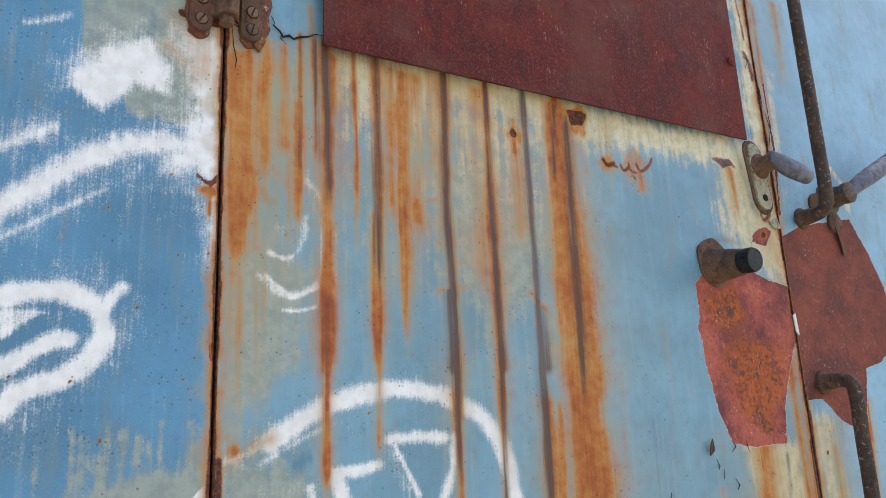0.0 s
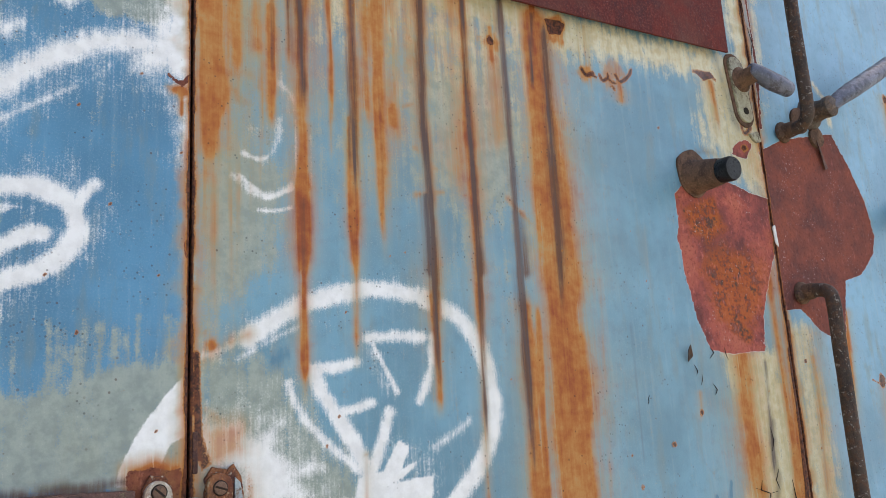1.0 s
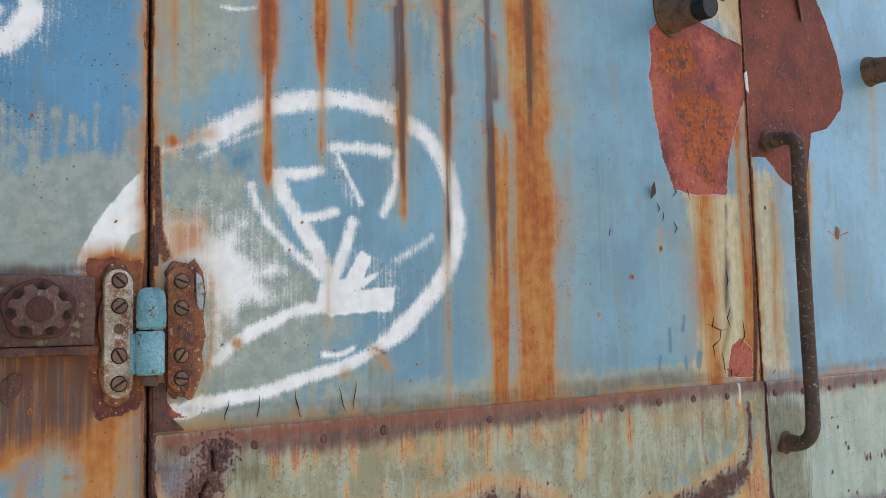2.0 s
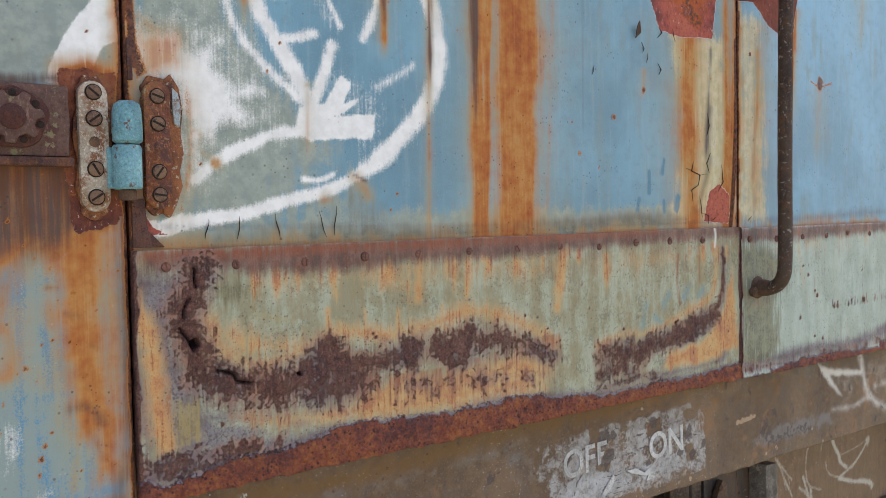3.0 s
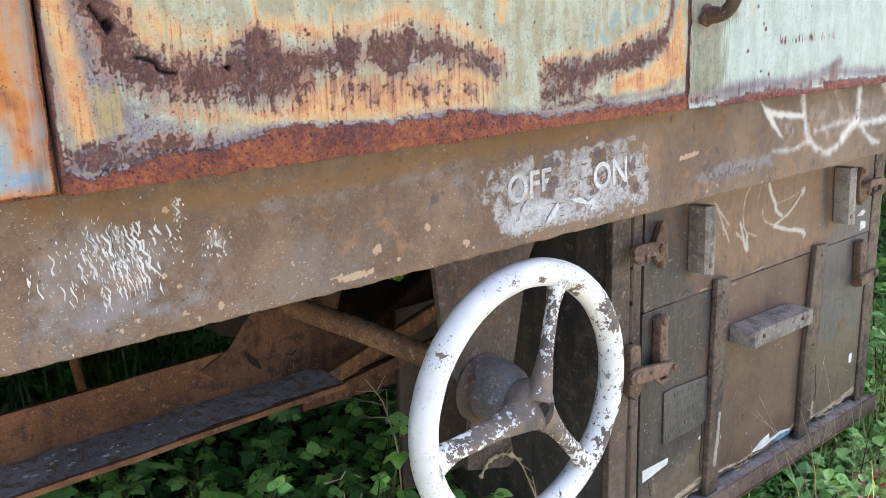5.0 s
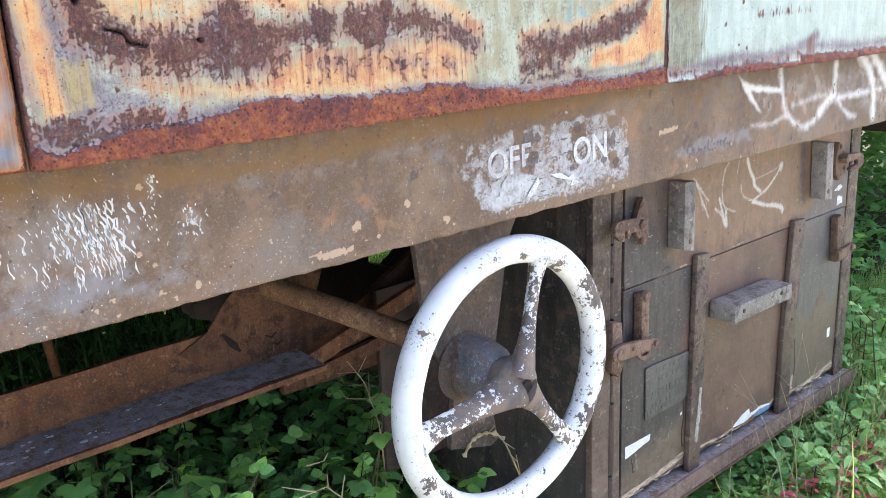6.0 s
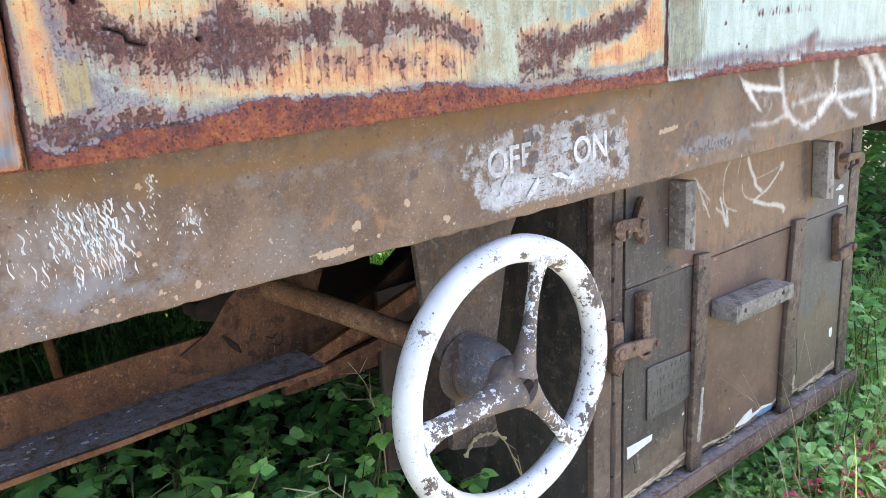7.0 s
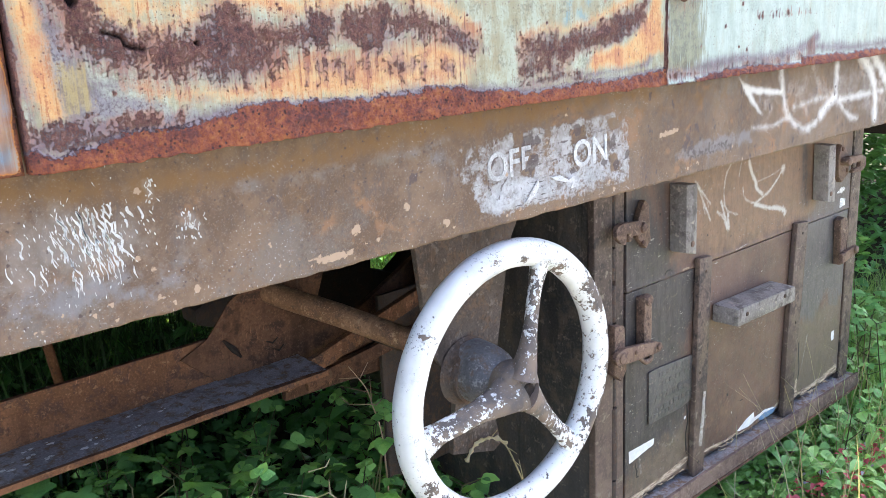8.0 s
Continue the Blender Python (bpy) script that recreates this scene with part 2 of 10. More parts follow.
    red = n.ramp(total(n.noise(70, 6, 0.74), off(big, 0.5), off(grains, 0.5)), [(0.36, (0.15, 0.060, 0.060)), (0.45, (0.26, 0.085, 0.066)), (0.53, (0.37, 0.110, 0.065)), (0.60, (0.46, 0.150, 0.065)), (0.68, (0.54, 0.22, 0.085))])
    red = n.mix(n.math("MULTIPLY", n.layer("rust"), 0.85), red, n.ramp(total(n.noise(90, 6, 0.74), off(grains, 0.8)), [(0.36, (0.28, 0.070, 0.030)), (0.50, (0.50, 0.135, 0.040)), (0.64, (0.62, 0.23, 0.070))]))
    red = n.mix(n.math("MULTIPLY", n.steps(total(n.cells(170), off(fine, 0.4)), 0.17, 0.34, 0.95, 0), n.steps(n.noise(40, 3), 0.4, 0.6, 0.45, 1.0)), red, (0.070, 0.034, 0.036))
    red = n.mix(n.steps(n.noise(260, 5, 0.7), 0.57, 0.66, 0, 0.6), red, (0.50, 0.17, 0.10))
    c = n.mix(n.math("MULTIPLY", bare, 0.96), c, red)
    for size, low, high, part_of in ((150, 0.10, 0.20, 17), (230, 0.10, 0.2, 23), (85, 0.06, 0.12, 11)):
        spots = n.math("MULTIPLY", n.steps(n.math("ADD", n.cells(size), off(fine, 0.12)), low, high, 1, 0), n.steps(n.noise(part_of, 3), 0.46, 0.58), True)
        c = n.mix(n.math("MULTIPLY", spots, 0.75), c, (0.13, 0.055, 0.042))
    c = n.mix(n.layer("chalk"), c, (0.74, 0.73, 0.70))
    c = n.mix(n.layer("pit"), c, (0.030, 0.016, 0.016))
    eaten = n.math("MAXIMUM", body, bare)
    height = n.math("ADD", n.math("MULTIPLY", n.math("MULTIPLY", eaten, n.noise(210, 6, 0.75)), 2.8), n.math("MULTIPLY", fine, 0.3))
    height = n.math("ADD", height, n.math("MULTIPLY", body, 0.5))
    dull = n.math("MAXIMUM", eaten, halo)
    return n.done(c, n.steps(eaten, 0, 1, 0.46, 0.62), 0, n.bump(n.math("ADD", height, n.math("MULTIPLY", drip, 0.3)), 1.0, 0.003), n.steps(dull, 0, 1, 0.4, 0.25))


def sole_bar_paint():
    """Brown underframe paint with brake dust, old whitewash and daubed letters."""
    n = Nodes("sole_bar_paint")

    def off(value, much):
        return n.math("MULTIPLY", n.math("SUBTRACT", value, 0.5), much)

    fine, mid, big = n.noise(420, 5, 0.72), n.noise(45, 6, 0.68), n.noise(6, 4, 0.6)
    c = n.mix(n.steps(n.math("ADD", big, off(mid, 0.5)), 0.38, 0.62), (0.132, 0.080, 0.049), (0.210, 0.136, 0.087))
    c = n.mix(n.steps(n.noise(24, 6, 0.7, n.scaled(1.3, 1, 0.5)), 0.5, 0.64, 0, 0.6), c, (0.12, 0.09, 0.078))
    c = n.mix(n.steps(n.math("ADD", n.noise(9, 5, 0.65), off(fine, 0.3)), 0.54, 0.68, 0, 0.55), c, (0.180, 0.156, 0.138))
    c = n.mix(n.steps(n.math("ADD", n.noise(15, 5, 0.65), off(mid, 0.4)), 0.58, 0.68, 0, 0.6), c, (0.30, 0.15, 0.07))
    c = n.mix(n.steps(n.noise(160, 6, 0.75), 0.55, 0.66, 0, 0.65), c, (0.25, 0.158, 0.095))
    c = n.mix(n.steps(n.noise(210, 6, 0.75), 0.56, 0.66, 0, 0.75), c, (0.075, 0.052, 0.048))
    c = n.mix(n.steps(fine, 0.56, 0.66, 0, 0.35), c, (0.40, 0.32, 0.25))

    def cover(layer, low, high, shake):
        return n.steps(n.math("ADD", n.layer(layer), off(*shake)), low, high)

    # rust wash along the top, deepened for the shade of the plate above
    c = n.mix(n.math("MULTIPLY", cover("wash", 0.15, 1.0, (mid, 1.4)), 0.8), c, (0.20, 0.105, 0.034))
    c = n.mix(n.math("MULTIPLY", cover("slate", 0.3, 0.8, (mid, 1.6)), 0.7), c, (0.23, 0.225, 0.235))
    c = n.mix(n.math("MULTIPLY", cover("runs", 0.4, 1.0, (n.noise(40, 4, 0.6), 1.0)), 0.3), c, (0.46, 0.43, 0.40))
    flaked = n.math("ADD", n.noise(38, 7, 0.72), off(n.noise(180, 5, 0.7), 0.5))
    board = cover("board", 0.55, 1.05, (n.math("ADD", flaked, off(n.noise(9, 4), 0.5)), 2.6))
    c = n.mix(n.math("MULTIPLY", board, 0.78), c, n.ramp(n.math("ADD", n.noise(70, 6, 0.72), off(n.noise(11, 3), 0.6)), [(0.36, (0.26, 0.24, 0.23)), (0.48, (0.37, 0.355, 0.35)), (0.64, (0.54, 0.535, 0.545))]))
    bright = cover("bright", 0.25, 0.95, (n.math("ADD", flaked, off(fine, 0.3)), 1.5))
    c = n.mix(n.math("MULTIPLY", bright, 0.75), c, n.mix(n.steps(n.noise(90, 5, 0.7), 0.38, 0.62), (0.36, 0.37, 0.39), (0.55, 0.56, 0.58)))
    scratch = n.noise(190, 4, 0.6, n.scaled(0.22, 1, 2.0), 0.6)
    c = n.mix(n.math("MULTIPLY", n.steps(n.math("ADD", scratch, off(big, 0.5)), 0.645, 0.68), board, True), c, (0.11, 0.09, 0.085))
    c = n.mix(n.math("MULTIPLY", cover("tag", 0.15, 1.05, (n.math("ADD", mid, off(fine, 0.6)), 0.8)), 0.88), c, (0.76, 0.74, 0.72))
    c = n.mix(cover("pale", 0.45, 0.6, (n.noise(120, 4, 0.7), 1.6)), c, (0.44, 0.31, 0.21))
    c = n.mix(n.math("MULTIPLY", cover("dark", 0.45, 0.7, (n.noise(100, 4, 0.7), 2.0)), 0.8), c, (0.085, 0.06, 0.06))
    for size, edge in ((48, 0.10), (105, 0.17)):
        chips = n.math("MULTIPLY", n.steps(n.math("ADD", n.cells(size), n.math("ADD", off(fine, 0.5), off(n.noise(150, 4, 0.7), 0.9))), edge * 0.5, edge * 0.9, 1, 0), n.steps(n.noise(11 + size * 0.05, 2), 0.47, 0.56), True)
        c = n.mix(n.math("MULTIPLY", chips, 0.75), c, (0.085, 0.055, 0.05))
    flecks = n.steps(n.noise(400, 3, 0.6), 0.65, 0.69)
    c = n.mix(n.math("MULTIPLY", flecks, n.steps(n.noise(6, 2), 0.45, 0.55, 0.15, 0.85)), c, (0.62, 0.60, 0.58))
    height = n.math("ADD", n.math("MULTIPLY", fine, 0.5), n.math("SUBTRACT", n.math("MULTIPLY", mid, 1.1), n.math("MULTIPLY", chips, 0.8)))
    height = n.math("ADD", height, n.math("MULTIPLY", board, 0.5))
    return n.done(c, n.steps(mid, 0.3, 0.7, 0.45, 0.7), 0, n.bump(height, 0.8, 0.0016), 0.4)


def rusty_steel(name, low, high, spot, scale=60, rough=0.8, bump=0.6, fleck=None):
    n = Nodes(name)
    a, b = n.noise(scale, 6, 0.65), n.noise(scale * 0.18, 4)
    fine = n.noise(scale * 6, 5, 0.72)
    c = n.mix(n.steps(b, 0.38, 0.62), low, high)
    c = n.mix(n.steps(a, 0.48, 0.62), c, spot)
    scrapes = n.math("MULTIPLY", n.steps(n.noise(scale * 4, 4, 0.65, n.scaled(1.8, 1.8, 0.4)), 0.60, 0.66), n.steps(n.noise(scale * 0.25, 3), 0.48, 0.6), True)
    c = n.mix(n.math("MULTIPLY", scrapes, 0.55), c, tuple(min(0.9, v * 2.2 + 0.02) for v in high))
    c = n.mix(n.steps(fine, 0.53, 0.64, 0, 0.4), c, tuple(min(0.9, v * 1.7) for v in high))
    c = n.mix(n.steps(fine, 0.36, 0.47, 0.5, 0), c, tuple(v * 0.5 for v in low))
    runs = n.noise(scale * 0.35, 5, 0.65, n.scaled(2.2, 2.2, 0.35))
    c = n.mix(n.steps(runs, 0.52, 0.64, 0, 0.5), c, tuple(v * 0.55 for v in low))
    c = n.mix(n.steps(n.noise(scale * 0.07, 3), 0.5, 0.66, 0, 0.4), c, tuple(min(0.9, v * 1.35) for v in high))
    if fleck:
        c = n.mix(n.steps(n.noise(scale * 1.6, 6, 0.7), 0.58, 0.64), c, fleck)
    height = n.math("ADD", a, n.math("MULTIPLY", fine, 0.4))
    return n.done(c, n.steps(a, 0.35, 0.65, rough - 0.15, rough + 0.1), 0, n.bump(height, bump, 0.0015), 0.22)


def chipped_white():
    """White gloss, thick and old, flaked to dark iron in spots and along the spokes."""
    n = Nodes("chipped_white")
    a, b, fine = n.noise(70, 5, 0.65), n.noise(14, 4, 0.6), n.noise(380, 4, 0.7)
    c = n.mix(n.steps(b, 0.4, 0.66), (0.80, 0.80, 0.785), (0.70, 0.705, 0.70))
    c = n.mix(n.steps(n.noise(34, 6, 0.72), 0.56, 0.70, 0, 0.4), c, (0.56, 0.545, 0.52))
    grit = n.math("MULTIPLY", n.steps(n.noise(260, 5, 0.72), 0.57, 0.62), n.steps(n.noise(16, 4, 0.6), 0.50, 0.62, 0.03, 1), True)
    c = n.mix(n.math("MULTIPLY", grit, 0.85), c, (0.17, 0.155, 0.15))
    pock = n.math("MULTIPLY", n.steps(n.math("ADD", n.cells(95), n.math("MULTIPLY", n.math("SUBTRACT", fine, 0.5), 0.5)), 0.10, 0.22, 1, 0), n.steps(n.noise(20, 3), 0.5, 0.58), True)
    c = n.mix(n.math("MULTIPLY", pock, 0.8), c, (0.15, 0.13, 0.12))
    wear = n.math("ADD", n.layer("wear"), n.math("MULTIPLY", n.math("SUBTRACT", a, 0.5), 1.9))
    wear = n.math("ADD", wear, n.math("MULTIPLY", n.math("SUBTRACT", n.noise(190, 5, 0.7), 0.5), 0.9))
    gone = n.steps(wear, 0.55, 0.62)
    iron = n.mix(n.steps(n.noise(30, 5), 0.4, 0.6), (0.125, 0.105, 0.095), (0.205, 0.155, 0.12))
    c = n.mix(gone, c, n.mix(n.steps(fine, 0.6, 0.7), iron, (0.32, 0.30, 0.29)))
    height = n.math("SUBTRACT", n.math("MULTIPLY", fine, 0.15), gone)
    return n.done(c, n.steps(gone, 0, 1, 0.45, 0.8), 0, n.bump(height, 0.7, 0.0012), 0.4)


def leaf_green(name, dark, light, scale=14):
    n = Nodes(name)
    a = n.noise(scale, 3)
    c = n.mix(n.steps(a, 0.35, 0.65), dark, light)
    c = n.mix(n.steps(n.noise(scale * 9, 3), 0.5, 0.75, 0, 0.3), c, tuple(v * 0.6 for v in dark))
    c = n.mix(n.steps(n.math("ADD", n.random(), n.math("MULTIPLY", n.noise(3, 2), 0.4)), 0.7, 1.1, 0, 0.55), c, tuple(min(0.9, v * 1.7) for v in light))
    c = n.mix(n.steps(n.noise(scale * 22, 4, 0.7), 0.52, 0.68, 0, 0.35), c, tuple(min(0.9, v * 1.4) for v in light))
    n.done(c, 0.42, 0, n.bump(n.noise(scale * 16, 4, 0.6), 0.35, 0.002), 0.45)
    thin = n.tree.nodes.new("ShaderNodeBsdfTranslucent")
    n.put(thin.inputs["Color"], n.mix(1.0, c, (1.0, 1.0, 0.45), "MULTIPLY"))
    both = n.tree.nodes.new("ShaderNodeMixShader")
    both.inputs[0].default_value = 0.4
    n.tree.links.new(n.shader.outputs[0], both.inputs[1])
    n.tree.links.new(thin.outputs[0], both.inputs[2])
    n.tree.links.new(both.outputs[0], n.tree.nodes["Material Output"].inputs["Surface"])
    return n.mat


def soil():
    """Open ground, unseen and made pale to bounce light up; dark litter from the coach back."""
    n = Nodes("soil")
    a, b = n.noise(25, 6, 0.65), n.noise(2.2, 4)
    # grit brightness chosen to throw light onto the side and underframe
    grit = n.mix(n.steps(a, 0.35, 0.65), (0.27, 0.235, 0.185), (0.46, 0.42, 0.35))
    grit = n.mix(n.steps(b, 0.45, 0.62, 0, 0.5), grit, (0.12, 0.15, 0.06))
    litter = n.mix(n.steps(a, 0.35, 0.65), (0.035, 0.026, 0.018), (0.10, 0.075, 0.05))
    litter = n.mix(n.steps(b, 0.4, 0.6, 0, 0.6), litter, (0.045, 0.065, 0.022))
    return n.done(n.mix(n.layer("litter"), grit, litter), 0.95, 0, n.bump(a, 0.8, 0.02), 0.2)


paint_door = weathered_paint("faded_blue_paint", (0.154, 0.322, 0.432), (0.215, 0.295, 0.32), ((0.17, 0.062, 0.06), (0.29, 0.085, 0.075), (0.42, 0.115, 0.085), (0.47, 0.14, 0.095)), 0.85)
paint_left = weathered_paint("deep_blue_paint", (0.09, 0.255, 0.42), (0.27, 0.335, 0.315), ((0.09, 0.038, 0.034), (0.17, 0.06, 0.045), (0.26, 0.09, 0.05), (0.34, 0.15, 0.07)))
# same paint, base made lighter for the sky's grazing reflection
paint_right = weathered_paint("sky_lightened_blue_paint", (0.195, 0.39, 0.54), (0.24, 0.33, 0.36), ((0.15, 0.062, 0.056), (0.195, 0.068, 0.055), (0.24, 0.078, 0.058), (0.28, 0.085, 0.055)), 0.7)
plate_door = corroded_plate("corroded_green_plate", (0.31, 0.29, 0.185), (0.41, 0.445, 0.345), 0.8)
plate_side = corroded_plate("pale_aqua_plate", (0.37, 0.45, 0.40), (0.45, 0.535, 0.485), 0.4)
sole_paint = sole_bar_paint()
def cover_rust():
    """Even dark red rust with fine upright scratches and pale specks."""
    n = Nodes("red_rust_sheet")
    a, b, up = n.noise(260, 6, 0.72), n.noise(13, 5, 0.65), n.noise(60, 5, 0.65, n.scaled(2.2, 1, 0.35))
    c = n.mix(n.steps(b, 0.38, 0.62), (0.095, 0.020, 0.020), (0.155, 0.032, 0.028))
    c = n.mix(n.steps(up, 0.5, 0.68, 0, 0.7), c, (0.095, 0.028, 0.028))
    c = n.mix(n.steps(n.noise(75, 5, 0.7, n.scaled(2.4, 1, 0.5)), 0.60, 0.68, 0, 0.5), c, (0.26, 0.11, 0.10))
    c = n.mix(n.math("MULTIPLY", n.steps(n.noise(210, 5, 0.7, n.scaled(1.3, 1, 0.6)), 0.60, 0.66), n.steps(n.noise(11, 4, 0.6, n.scaled(1.6, 1, 0.5)), 0.52, 0.60), True), c, (0.34, 0.20, 0.22))
    c = n.mix(n.steps(n.noise(330, 4, 0.7), 0.63, 0.68, 0, 0.7), c, (0.30, 0.15, 0.14))
    c = n.mix(n.steps(n.math("ADD", n.noise(30, 6, 0.7, n.scaled(1.3, 1, 0.7)), n.math("MULTIPLY", a, 0.2)), 0.58, 0.72, 0, 0.7), c, (0.065, 0.022, 0.026))
    c = n.mix(n.steps(a, 0.50, 0.62, 0, 0.7), c, (0.215, 0.06, 0.045))
    c = n.mix(n.steps(n.noise(420, 4, 0.7), 0.57, 0.68, 0, 0.4), c, (0.055, 0.02, 0.02))
    c = n.mix(n.steps(n.noise(5, 4, 0.6), 0.48, 0.62, 0, 0.6), c, (0.15, 0.062, 0.05))
    return n.done(c, n.steps(b, 0.35, 0.65, 0.6, 0.85), 0, n.bump(n.math("ADD", a, n.math("MULTIPLY", up, 0.8)), 0.8, 0.0012), 0.12)


sheet_red = cover_rust()
iron_greybrown = rusty_steel("grey_brown_iron", (0.075, 0.058, 0.05), (0.13, 0.10, 0.085), (0.17, 0.11, 0.075), 40, 0.75, 0.6, (0.20, 0.16, 0.14))
paint_flake = rusty_steel("grey_blue_flake", (0.24, 0.29, 0.32), (0.36, 0.41, 0.44), (0.20, 0.13, 0.09), 120, 0.6, 0.5)
boss_rust = rusty_steel("dark_boss_rust", (0.05, 0.024, 0.023), (0.085, 0.036, 0.032), (0.12, 0.05, 0.035), 130, 0.85, 1.0)
plate_screw_iron = rusty_steel("plate_screw_rust", (0.165, 0.078, 0.062), (0.235, 0.115, 0.085), (0.12, 0.06, 0.052), 160, 0.75, 0.6)
chalk_grey = rusty_steel("rubbed_chalk", (0.33, 0.29, 0.25), (0.46, 0.42, 0.38), (0.22, 0.17, 0.13), 160, 0.8, 0.3)
# grime grey for upper faces, raised to stand for light on them
flange_grey = rusty_steel("lit_flange_grime", (0.22, 0.20, 0.205), (0.31, 0.285, 0.285), (0.19, 0.12, 0.075), 50, 0.75, 0.6, (0.20, 0.17, 0.16))
letter_white = rusty_steel("worn_letter_white", (0.48, 0.475, 0.475), (0.60, 0.595, 0.59), (0.36, 0.35, 0.345), 150, 0.7, 0.3, (0.34, 0.32, 0.31))
collar_grey = rusty_steel("grey_collar_iron", (0.13, 0.125, 0.13), (0.20, 0.19, 0.19), (0.15, 0.11, 0.085), 45, 0.6, 0.6, (0.30, 0.29, 0.28))
iron_rail = rusty_steel("brown_rail_iron", (0.05, 0.037, 0.032), (0.08, 0.055, 0.042), (0.115, 0.062, 0.04), 90, 0.7, 0.9, (0.26, 0.23, 0.20))
iron_brown = rusty_steel("brown_rust_iron", (0.10, 0.06, 0.042), (0.155, 0.088, 0.055), (0.075, 0.045, 0.035), 70, 0.85, 0.7)
iron_dark = rusty_steel("dark_iron", (0.045, 0.036, 0.032), (0.075, 0.055, 0.045), (0.10, 0.06, 0.04), 70, 0.8, 0.6)
iron_frame = rusty_steel("frame_rust", (0.132, 0.060, 0.029), (0.198, 0.092, 0.046), (0.09, 0.05, 0.035), 45, 0.9, 0.7, (0.24, 0.13, 0.07))
# frame rust darkened, so gusset and rear bars look shadowed
shaded_frame_rust = rusty_steel("shaded_frame_rust", (0.088, 0.043, 0.025), (0.140, 0.068, 0.037), (0.060, 0.034, 0.024), 40, 0.9, 0.8, (0.12, 0.068, 0.043))
strut_rust = rusty_steel("strut_rust", (0.165, 0.088, 0.046), (0.24, 0.135, 0.075), (0.12, 0.07, 0.045), 50, 0.8, 0.6, (0.30, 0.19, 0.11))
maroon_rust = rusty_steel("maroon_rust", (0.075, 0.04, 0.036), (0.125, 0.062, 0.05), (0.18, 0.08, 0.045), 110, 0.85, 0.9, (0.06, 0.03, 0.03))
hinge_left = rusty_steel("worn_hinge_plate", (0.32, 0.23, 0.15), (0.60, 0.55, 0.47), (0.24, 0.10, 0.045), 75, 0.3, 0.9, (0.66, 0.62, 0.57))
hinge_right = rusty_steel("orange_hinge_plate", (0.17, 0.055, 0.028), (0.30, 0.13, 0.05), (0.09, 0.038, 0.032), 55, 0.3, 1.0, (0.34, 0.23, 0.13))
hinge_blue = rusty_steel("blue_barrel_paint", (0.12, 0.28, 0.34), (0.21, 0.40, 0.44), (0.15, 0.31, 0.36), 70, 0.4, 0.8, (0.15, 0.085, 0.06))
brass_worn = rusty_steel("worn_brass_plate", (0.24, 0.22, 0.15), (0.38, 0.36, 0.26), (0.11, 0.075, 0.05), 130, 0.5, 0.6)
handle_grey = rusty_steel("grey_handle_metal", (0.11, 0.12, 0.165), (0.18, 0.19, 0.25), (0.09, 0.085, 0.10), 80, 0.45, 0.3)
screw_iron = rusty_steel("screw_iron", (0.14, 0.08, 0.06), (0.22, 0.13, 0.08), (0.09, 0.06, 0.05), 160, 0.65, 0.5)
strap_rust = rusty_steel("maroon_strap_rust", (0.085, 0.05, 0.045), (0.14, 0.078, 0.062), (0.10, 0.045, 0.04), 42, 0.7, 1.0, (0.20, 0.18, 0.10))
crust_rust = rusty_steel("hinge_crust_rust", (0.13, 0.045, 0.025), (0.26, 0.10, 0.04), (0.08, 0.035, 0.03), 90, 0.6, 1.2, (0.42, 0.34, 0.26))
rubber = rusty_steel("black_rubber", (0.012, 0.012, 0.014), (0.02, 0.02, 0.022), (0.008, 0.008, 0.009), 90, 0.4, 0.2)
box_black = rusty_steel("box_black", (0.046, 0.043, 0.043), (0.078, 0.068, 0.062), (0.105, 0.083, 0.065), 34, 0.5, 0.6, (0.16, 0.13, 0.105))
bare_wood = rusty_steel("split_pale_wood", (0.30, 0.23, 0.16), (0.42, 0.33, 0.23), (0.14, 0.10, 0.07), 60, 0.85, 0.6)
white_dab = rusty_steel("white_paint_dab", (0.66, 0.65, 0.64), (0.75, 0.75, 0.74), (0.55, 0.53, 0.50), 90, 0.6, 0.3)
